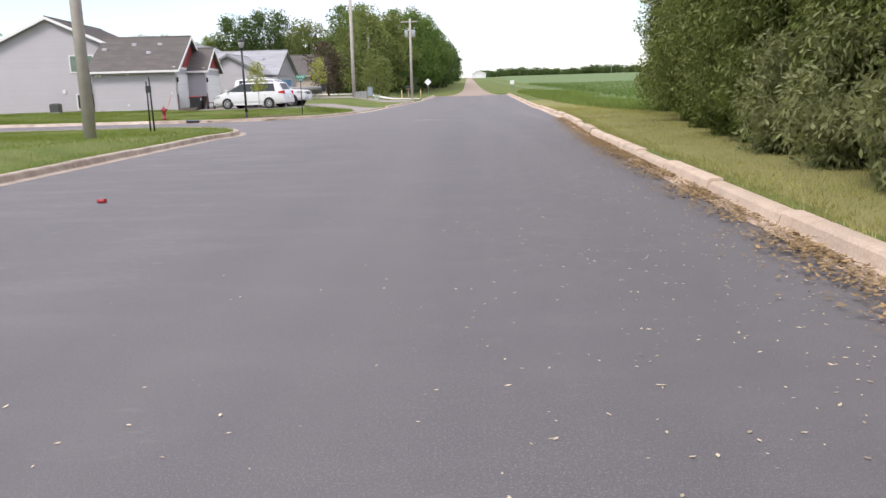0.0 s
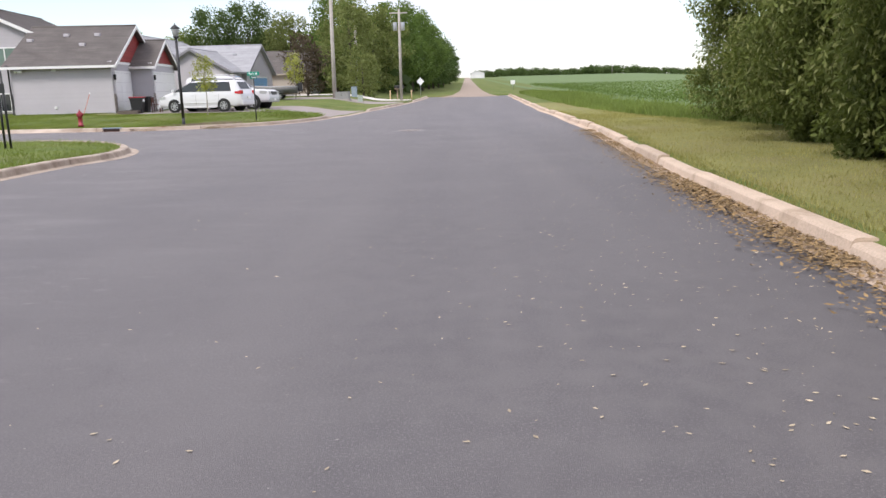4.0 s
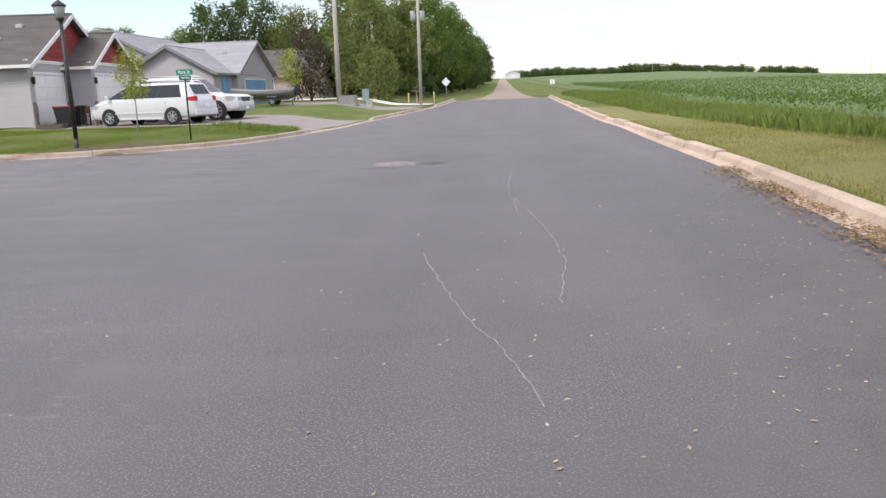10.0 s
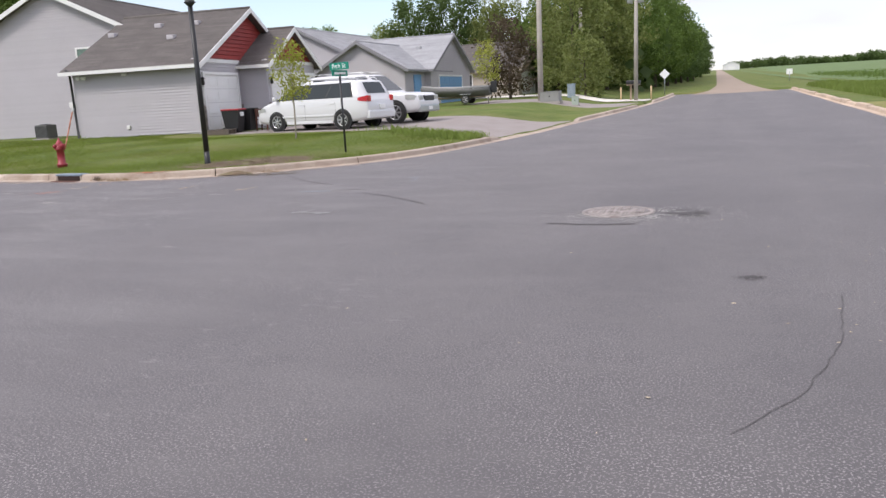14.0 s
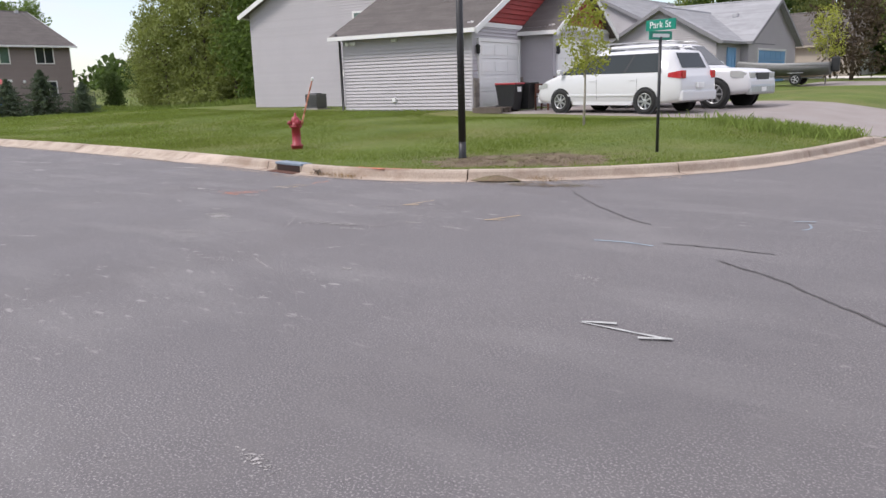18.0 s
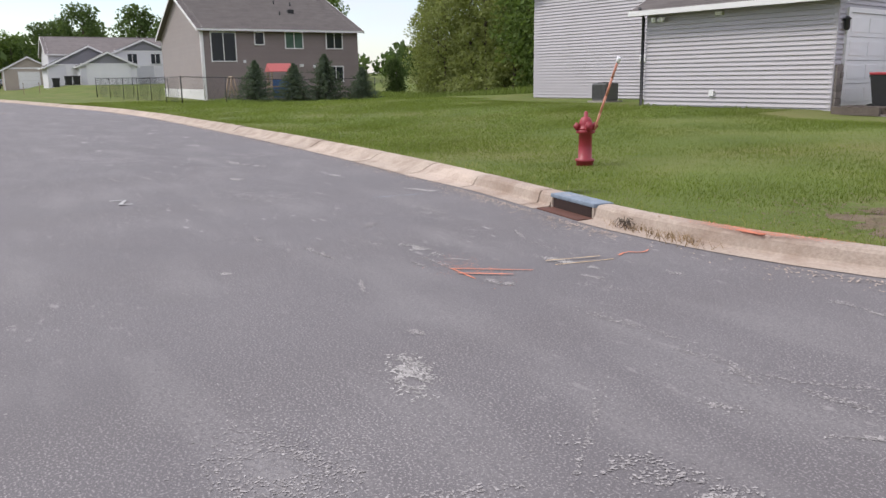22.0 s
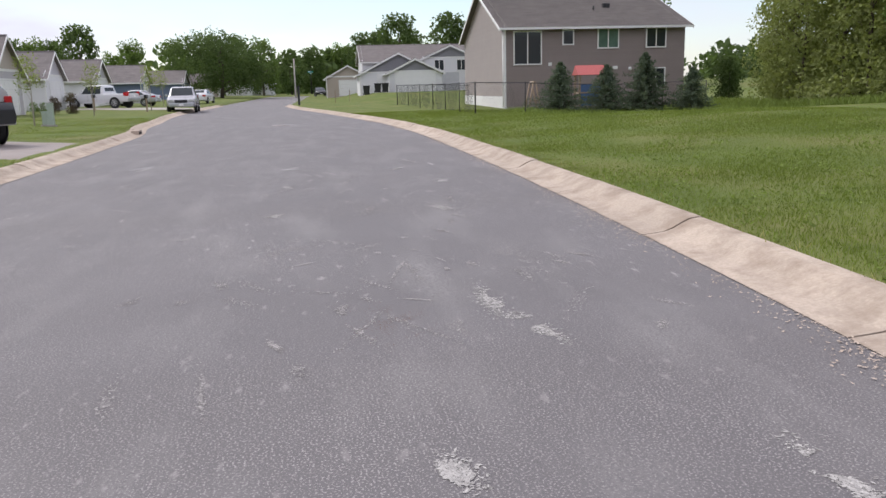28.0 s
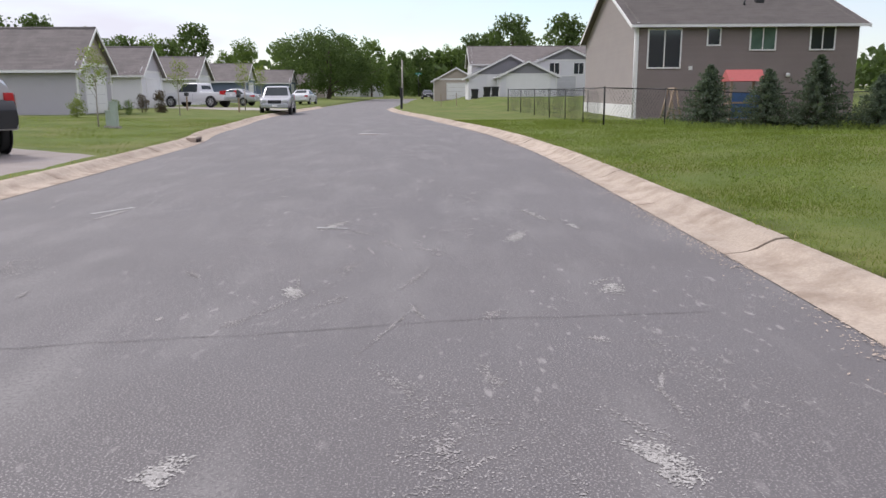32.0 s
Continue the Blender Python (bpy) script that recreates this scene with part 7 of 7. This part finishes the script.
def scuff_strokes(n, seed):
    """Short ragged scrapes, most of them along the street, each a thin cluster of ground stone flakes."""
    r = np.random.RandomState(seed)
    c = np.c_[r.uniform(-46, -6, n), np.where(r.rand(n) < 0.45, r.uniform(32.0, 38.9, n), r.normal(37.2, 0.8, n))]
    rough = np.array([noise.noise(Vector((a * 0.35, b * 0.35, 4))) for a, b in c])
    c = c[(road_distance(c)[0] < -0.75) & (rough > -0.12)]
    pts = []
    for x, y in c:
        a, le, wd, m = r.normal(0.1, 0.5), r.gamma(2.0, 0.10), r.uniform(0.012, 0.06), r.randint(40, 150)
        u = r.normal(0, 0.6, m) * le
        w = r.normal(0, 0.5, m) * wd + 0.15 * wd * np.sin(u * 30)
        pts.append(np.c_[x + u * math.cos(a) - w * math.sin(a), y + u * math.sin(a) + w * math.cos(a)])
    p = np.vstack(pts)
    return litter("scuff_strokes", p, 0.0022 + r.uniform(0, 0.0012, len(p)), 0.009, M["scuff"], "pale ragged scrapes on the worn asphalt", "scuff mark", tilt=0.02)


scuff_strokes(420, 12)
edge_line = smooth_line([q for q in NORTH if -60 < q[0] < -8], 0.02)
edge_dir = np.gradient(edge_line, axis=0)
edge_dir /= np.hypot(*edge_dir.T)[:, None]
pick = rg.randint(0, len(edge_line), 24000)
off = 0.48 + rg.gamma(1.3, 0.07, 24000)
p = edge_line[pick] + np.stack([edge_dir[pick][:, 1], -edge_dir[pick][:, 0]], 1) * off[:, None]
dense = np.array([noise.noise(Vector((a * 0.7, b * 0.7, 21))) for a, b in p])
p = p[rg.rand(len(p)) < np.clip(0.4 + dense, 0.05, 1)]
litter("gutter_grit", p, np.full(len(p), 0.008), 0.012, M["concrete_stained"], "tan grit and sand along the gutter edge", "grit", tilt=0.2)
bm = bmesh.new()
ring_lo = [bm.verts.new((soil[0], soil[1], ground_z(*soil) + 0.03))]
prev_ring = None
for rr in np.linspace(0.15, 1.0, 12):
    ring = []
    for k in range(64):
        a = 2 * math.pi * k / 64
        q = rr * (1 + 0.35 * rr * noise.noise(Vector((math.cos(a) * 2.2, math.sin(a) * 2.2, 5))) + 0.18 * rr * noise.noise(Vector((math.cos(a) * 7, math.sin(a) * 7, 9))))
        u, v = 1.75 * q * math.cos(a), 1.0 * q * math.sin(a)
        x, y = soil[0] + u * math.cos(0.5) - v * math.sin(0.5), soil[1] + u * math.sin(0.5) + v * math.cos(0.5)
        ring.append(bm.verts.new((x, y, ground_z(x, y) + noise.noise(Vector((x * 0.45, y * 0.45, 3.3))) * 0.03 + 0.014 * noise.noise(Vector((x * 6, y * 6, 1))) + 0.012 - 0.03 * rr ** 6)))
    for k in range(64):
        if prev_ring:
            bm.faces.new((prev_ring[k], prev_ring[(k + 1) % 64], ring[(k + 1) % 64], ring[k]))
        else:
            bm.faces.new((ring_lo[0], ring[k], ring[(k + 1) % 64]))
    prev_ring = ring
tagged(new("soil_patch", mesh_of(bm, "soil_patch", M["dirt"])), "bare tan soil showing through the lawn", "soil", kind="structure")
blotch("bare_soil", soil[0], soil[1], 1.9, 1.05, M["dirt"], "bare brown soil patch in the corner lawn", "soil", 131, z=0.022, rot=0.5, n=11000, size=0.016, drape=True)


def manhole(x, y, lab):
    m = thing("manhole", pose(x, y, float(rise(x, y)) + 0.002), lab, "manhole cover", group="manholes")
    part("frame", lathe([(0.40, -0.02), (0.40, 0.006), (0.345, 0.008), (0.34, -0.02)], 32), M["iron"], m)
    part("cover", lathe([(0.335, -0.02), (0.335, 0.004), (0.05, 0.006)], 32), M["iron"], m)
    bm = bmesh.new()
    for a in range(-3, 4):
        for b in range(-3, 4):
            if math.hypot(a, b) < 3.3:
                bm_box(bm, a * 0.085 - 0.025, b * 0.085 - 0.025, 0.004, a * 0.085 + 0.025, b * 0.085 + 0.025, 0.011)
    tagged(part("tread", bm, M["iron"], m), kind="stuff")
    return m


manhole(-1.75, 34.65, "round pale iron manhole cover in broken asphalt")
manhole(-49.4, 35.0, "round iron manhole cover in the side street")
blotch("broken_asphalt", -1.5, 34.45, 0.85, 0.5, M["scuff_white"], "pale broken asphalt round the manhole", "road patch", 151, n=2600, size=0.014, z=0.003)
blotch("soil_wash", -9.3, 39.62, 0.75, 0.22, M["dirt"], "tan soil washed over the gutter and street edge", "soil", 152, n=4200, size=0.009, z=0.008, rot=0.25)
blotch("worn_grit", -9.5, 36.1, 0.6, 0.12, M["scuff"], "worn pale grit streak on the asphalt", "scuff mark", 153, n=900, size=0.009, z=0.003, rot=0.3)
blotch("pothole_edge", -0.51, 31.7, 0.09, 0.07, M["asphalt_dark"], "small dark chips broken out of the asphalt", "road patch", 154, n=70, size=0.02, z=0.003)
heap = bmesh.new()
rings_ = []
for rr in np.linspace(0.02, 1.0, 7):
    rings_.append([heap.verts.new((0.34 * rr * math.cos(q) * (1 + 0.2 * math.sin(3 * q)), 0.10 * rr * math.sin(q), 0.07 * (1 - rr ** 1.6) + 0.012 * noise.noise(Vector((rr * 9, q * 3, 1))))) for q in np.linspace(0, 2 * math.pi, 24, endpoint=False)])
for ra, rb in zip(rings_, rings_[1:]):
    for k in range(24):
        heap.faces.new((ra[k], ra[(k + 1) % 24], rb[(k + 1) % 24], rb[k]))
heap.faces.new(rings_[0])
soil_heap = tagged(new("soil_heap", mesh_of(heap, "soil_heap", M["dirt"])), "small heap of brown soil lying in the gutter", "soil")
soil_heap.matrix_basis = pose(-10.04, 39.62, 0.018, 0, 0, 24)
blotch("patched_asphalt", -1.05, 34.55, 0.22, 0.2, M["asphalt_dark"], "dark crumbling asphalt beside the manhole", "road patch", 140, n=300, size=0.03)
ribbon("pavement_crack", [(-2.4, 33.9), (-1.9, 33.8), (-1.5, 33.85)], 0.05, M["asphalt_dark"], "dark crack beside the manhole", "crack", 0.005, 0.01, 0, 77)
bl = thing("crushed_can", pose(-4.84, 9.92, 0.0), "small crumpled pink can lying on the asphalt", "litter")
part("can", tube([(-0.05, 0, 0.032), (0.0, 0.008, 0.03), (0.06, 0, 0.034)], [0.03, 0.022, 0.03], 10), M["red_lid"], bl)
for x, y in ((-12.85, 39.0), (-12.35, 38.95), (-9.6, 40.05)):
    p = np.c_[rg.normal(x, 0.16, 160), rg.normal(y, 0.07, 160)]
    scatter_blades("dead_weeds", p, np.full(160, 0.02), 0.06, 0.0035, M["leaf_litter"], rg, 1.8, "dry dead weeds in the gutter", "weeds")
part("kerb_paint", box(-0.12, -0.03, 0, 0.12, 0.03, 0.004), M["orange"], thing("kerb_paint_mark", pose(-11.85, 39.16, 0.142), "orange paint mark on the kerb top", "road marking"))

r_ = np.random.RandomState(9)
kx = r_.normal(-11.85, 0.3, 1600)
ky = np.interp(kx, [-13.2, -11.8, -10.6], [39.2, 39.25, 39.65]) - r_.uniform(0.0, 0.16, 1600)
litter("kerb_overspray", np.c_[kx, ky], np.full(1600, 0.149), 0.007, M["orange"], "orange paint overspray on the kerb top", "road marking", tilt=0.02)
tw = thing("twig_clump", pose(-13.0, 38.95, 0.02), "small tangle of dead twigs in the gutter", "twigs")
rr_ = random.Random(4)
for k in range(16):
    a, b = rr_.uniform(0, 6.28), rr_.uniform(0.05, 0.16)
    part("twig", tube([(rr_.gauss(0, 0.05), rr_.gauss(0, 0.03), 0.0), (math.cos(a) * b * 0.5, math.sin(a) * b * 0.4, 0.05 + 0.04 * rr_.random()), (math.cos(a) * b, math.sin(a) * b * 0.7, 0.02 + 0.05 * rr_.random())], 0.003, 4), M["bark"], tw)
inl2 = thing("kerb_inlet", pose(-45.2, 30.02, 0, 0, 0, 185), "small dark kerb inlet beside the lawn", "storm drain")
part("surround", box(-0.5, -0.24, 0.0, 0.5, 0.0, 0.17, 0.03), M["concrete_stained"], inl2)
# dark box on the surround's face paints the opening's shade
part("throat", box(-0.3, -0.25, 0.02, 0.3, -0.2, 0.11), M["throat"], inl2)
for x, y, lab in ((-76.3, 20.4, "black mailbox on a wooden post by the lawn"), (-73.6, 24.6, "dark mailbox on a post by the driveway")):
    mb_ = thing("mailbox", pose(x, y, ground_z(x, y), 0, 0, 90), lab, "mailbox", group="mailboxes along the side street")
    part("post", box(-0.05, -0.05, -0.1, 0.05, 0.05, 0.95, 0.01), M["wood"], mb_)
    part("box", box(-0.1, -0.25, 0.95, 0.1, 0.25, 1.2, 0.06), M["plastic_black"], mb_)

# ---- yards ----
fence = thing("fence", pose(0, 0, 0), "black chain-link fence round the back yard", "fence")
runs = ([(-52.8, 43.9), (-56.0, 43.7), (-59.4, 43.5), (-63.0, 43.3), (-66.8, 43.0), (-71.0, 42.7), (-76.0, 42.4)], [(-52.8, 43.9), (-53.8, 46.6), (-54.8, 49.3), (-55.6, 52.0), (-56.2, 54.8), (-56.8, 57.6)], [(-76.0, 42.4), (-76.3, 45.2), (-76.6, 48.0)])
for run in runs:
    for x, y in run:
        z = ground_z(x, y)
        part("post", tube([(x, y, z - 0.2), (x, y, z + 1.5)], 0.035 if (x, y) == run[0] else 0.025, 8), M["black"], fence)
    for (xa, ya), (xb, yb) in zip(run, run[1:]):
        za, zb = ground_z(xa, ya), ground_z(xb, yb)
        part("top_rail", tube([(xa, ya, za + 1.45), (xb, yb, zb + 1.45)], 0.02, 6), M["black"], fence)
        bm = bmesh.new()
        for k in range(-6, 26):
            for s in (1, -1):
                u0, u1 = k / 20, (k + s * 7) / 20
                pts_ = []
                for u, h in ((u0, 0.05), (u1, 1.45)):
                    pts_.append((u, h))
                (ua, ha), (ub, hb) = pts_
                if ua < 0 or ua > 1 or ub < 0 or ub > 1:
                    continue
                tube([(xa + (xb - xa) * ua, ya + (yb - ya) * ua, za + (zb - za) * ua + ha), (xa + (xb - xa) * ub, ya + (yb - ya) * ub, za + (zb - za) * ub + hb)], 0.004, 3, bm, cap=False)
        part("wire_mesh", bm, M["black"], fence)

play = thing("playset", pose(-57.6, 51.2, ground_z(-57.6, 51.2), 0, 0, 85), "wooden play tower with a red canopy and blue panel", "playset")
for sx in (-0.65, 0.65):
    for sy in (-0.55, 0.55):
        part("post", box(sx - 0.05, sy - 0.05, -0.1, sx + 0.05, sy + 0.05, 2.1, 0.01), M["wood"], play)
part("deck", box(-0.75, -0.65, 1.0, 0.75, 0.65, 1.08, 0.01), M["wood"], play)
part("side_panel", box(-0.62, -0.62, 0.35, 0.62, -0.57, 1.5, 0.01), M["play_blue"], play, "blue plastic panel")
bm = bmesh.new()
q = [bm.verts.new(c) for c in ((-0.8, -0.75, 1.98), (0.8, -0.75, 1.98), (0.8, 0.75, 1.98), (-0.8, 0.75, 1.98), (-0.8, 0, 2.5), (0.8, 0, 2.5))]
for f in ((0, 1, 5, 4), (2, 3, 4, 5), (0, 4, 3), (1, 2, 5), (0, 3, 2, 1)):
    bm.faces.new([q[i] for i in f])
part("canopy", bm, M["play_red"], play, "faded red fabric canopy")
sw = thing("swing_frame", pose(-56.8, 47.9, ground_z(-56.8, 47.9), 0, 0, 80), "pale wooden swing frame standing in the yard", "swing")
for sx in (-0.35, 0.35):
    part("leg", tube([(sx, 0, -0.05), (sx * 0.15, 0, 1.55)], 0.045, 6), M["wood"], sw)
    part("leg", tube([(sx, 2.2, -0.05), (sx * 0.15, 2.2, 1.55)], 0.045, 6), M["wood"], sw)
part("top_beam", tube([(0, -0.15, 1.55), (0, 2.35, 1.55)], 0.05, 6), M["wood"], sw)
part("brace", tube([(-0.2, 0, 0.6), (0.2, 0, 0.6)], 0.03, 6), M["wood"], sw)

# rough growth round the spruces and along the thicket
p = np.c_[rg.uniform(-58, -51.5, 6000), rg.uniform(46.5, 58, 6000)]
scatter_blades("rough_grass", p, lawn_height(p[:, 0], p[:, 1]), 0.24, 0.01, M["weed"], rg, 0.9, "rough long grass round the spruces")
p = np.c_[rg.uniform(-64, -40, 6000), rg.normal(60.0, 0.7, 6000)]
scatter_blades("rough_grass", p, lawn_height(p[:, 0], p[:, 1]), 0.4, 0.014, M["weed"], rg, 0.9, "rough long grass before the thicket")

# service boxes
def cabinet(x, y, w, d, h, mname, lab, rz=0.0, name="utility_box"):
    c = thing(name, pose(x, y, ground_z(x, y), 0, 0, rz), lab, "utility box", group="utility boxes")
    part("plinth", box(-w / 2 - 0.06, -d / 2 - 0.06, -0.05, w / 2 + 0.06, d / 2 + 0.06, 0.07), M["slab"], c)
    part("casing", box(-w / 2, -d / 2, 0.07, w / 2, d / 2, h, 0.02), M[mname], c)
    part("lid", box(-w / 2 - 0.02, -d / 2 - 0.02, h, w / 2 + 0.02, d / 2 + 0.02, h + 0.04, 0.012), M[mname], c)
    part("latch", box(-0.03, -d / 2 - 0.015, h * 0.55, 0.03, -d / 2, h * 0.65), M["black"], c)
    return c


cabinet(-9.4, 69.3, 1.05, 0.9, 0.58, "ac", "grey transformer cabinet beside the utility pole")
cabinet(-8.0, 69.0, 0.35, 0.3, 0.5, "box_green", "small grey-green service pedestal", name="service_pedestal")
cabinet(-51.6, 25.3, 0.24, 0.22, 0.95, "box_green", "pale grey service pedestal on the lawn", name="service_pedestal")
cabinet(-52.1, 24.9, 0.22, 0.22, 0.6, "box_green", "small pale service pedestal on the lawn", name="service_pedestal")
cabinet(-19.2, 30.0, 0.35, 0.35, 0.8, "box_green", "pale green service pedestal near the kerb", name="service_pedestal")
for k in range(3):
    b_ = thing("bollard", pose(-6.5 + 0.9 * k, 77.5 + 0.5 * k, ground_z(-6, 77)), "short yellow marker post", "bollard", group="marker posts")
    part("post", tube([(0, 0, -0.1), (0, 0, 0.85)], 0.05, 8), M["yellow"], b_)
mb = thing("mailboxes", pose(-5.6, 76.3, ground_z(-5.6, 76.3), 0, 0, 80), "row of dark mailboxes on a wooden stand", "mailbox")
for sx in (-0.6, 0.6):
    part("post", box(sx - 0.05, -0.05, -0.1, sx + 0.05, 0.05, 0.95, 0.01), M["wood"], mb)
part("shelf", box(-0.9, -0.2, 0.95, 0.9, 0.2, 1.0), M["wood"], mb)
for k in range(4):
    part("mailbox", box(-0.85 + 0.44 * k, -0.24, 1.0, -0.48 + 0.44 * k, 0.24, 1.25, 0.06), M["plastic_black"], mb)
nb = thing("newspaper_box", pose(-9.5, 76.5, ground_z(-9.5, 76.5)) @ Matrix.Scale(0.65, 4), "pale blue cabinet by the drive", "utility box")
part("casing", box(-0.35, -0.3, 0, 0.35, 0.3, 1.3, 0.03), M["blue_paint"], nb)
part("lid", box(-0.38, -0.33, 1.3, 0.38, 0.33, 1.36, 0.02), M["blue_paint"], nb)

# boat on its trailer
bt = thing("boat_trailer", pose(-14.9, 69.3, ground_z(-14.9, 69.3) + 0.05, 0, 0, 186) @ Matrix.Scale(0.78, 4), "dark covered fishing boat on a trailer", "boat")
hull = []
for x, w, k0, k1 in ((-2.6, 0.95, 0.55, 1.1), (-1.5, 1.0, 0.5, 1.08), (0.0, 0.98, 0.5, 1.1), (1.4, 0.75, 0.58, 1.18), (2.2, 0.4, 0.72, 1.26), (2.7, 0.06, 0.95, 1.32)):
    hull.append([(x, -w, k1), (x, -w * 0.9, (k0 + k1) / 2), (x, -w * 0.45, k0), (x, w * 0.45, k0), (x, w * 0.9, (k0 + k1) / 2), (x, w, k1)])
part("hull", loft(hull), M["ac_dark"], bt)
cover = [[(x, -w, k1 + 0.005), (x, -w * 0.4, k1 + 0.16), (x, w * 0.4, k1 + 0.16), (x, w, k1 + 0.005)] for x, w, k1 in ((-2.55, 0.93, 1.1), (0, 0.96, 1.1), (1.4, 0.73, 1.18), (2.6, 0.08, 1.3))]
part("cover", loft(cover), M["ac"], bt)
part("outboard_motor", box(-3.05, -0.16, 0.7, -2.62, 0.16, 1.55, 0.08), M["plastic_black"], bt)
part("trailer_frame", tube([(-2.2, 0, 0.42), (3.4, 0, 0.42)], 0.05, 6), M["galv"], bt)
part("axle", tube([(-0.9, -1.05, 0.32), (-0.9, 1.05, 0.32)], 0.035, 6), M["galv"], bt)
part("jockey_stand", tube([(3.2, 0, -0.02), (3.2, 0, 0.5)], 0.03, 6), M["galv"], bt)
for s in (-1, 1):
    wheel(bt, -0.9, s * 1.08, 0.32, 0.18, s, 5)
    part("mudguard", box(-1.3, s * 1.08 - 0.12, 0.66, -0.5, s * 1.08 + 0.12, 0.7, 0.015), M["galv"], bt)
    part("bunk", tube([(-2.2, s * 0.45, 0.48), (1.6, s * 0.45, 0.5)], 0.04, 4), M["wood"], bt)

# clutter at the garage
pal = thing("pallet", pose(-18.25, 51.15, ground_z(-18.2, 51.1), 0, 0, 97), "low stack of weathered pallets by the garage", "pallet")
for k in range(5):
    part("slat", box(-0.6, -0.5 + 0.22 * k, 0.16, 0.6, -0.36 + 0.22 * k, 0.18), M["wood_dark"], pal)
for k in range(3):
    part("bearer", box(-0.6 + 0.55 * k, -0.5, 0.0, -0.5 + 0.55 * k, 0.52, 0.16), M["wood_dark"], pal)
ch_ = thing("garden_chair", pose(-17.35, 52.6, ground_z(-17.4, 52.6), 0, 0, 97), "dark brown wooden chair by the garage wall", "chair")
for sx in (-0.22, 0.22):
    for sy in (-0.22, 0.22):
        part("leg", box(sx - 0.025, sy - 0.025, 0, sx + 0.025, sy + 0.025, 0.42 if sy < 0 else 0.85), M["rust"], ch_)
part("seat", box(-0.26, -0.26, 0.42, 0.26, 0.26, 0.46, 0.01), M["rust"], ch_)
part("backrest", box(-0.26, 0.2, 0.55, 0.26, 0.24, 0.85, 0.01), M["rust"], ch_)
for k, (x, y, s, mname, lab) in enumerate(((-69.0, 20.0, 0.75, "leaf_plum", "small dark red shrub by the garage"), (-70.6, 20.6, 0.9, "leaf_plum", "round dark red shrub by the garage"), (-66.2, 20.2, 0.6, "leaf_mid", "small clipped evergreen shrub"), (-63.5, 20.6, 0.6, "leaf_mid", "small clipped evergreen shrub"), (-61.5, 19.5, 0.8, "leaf_light", "low yellowish shrub in the lawn"))):
    sh = tree_mesh(60 + k, 1.3, 0.55, 0.1, 22, 50, 0.1, mname, 0.24, 0.03, limbs=4)
    tree(sh, x, y, ground_z(x, y), 40 * k, s, lab, name="shrub", category="shrub", group="shrubs by the houses")
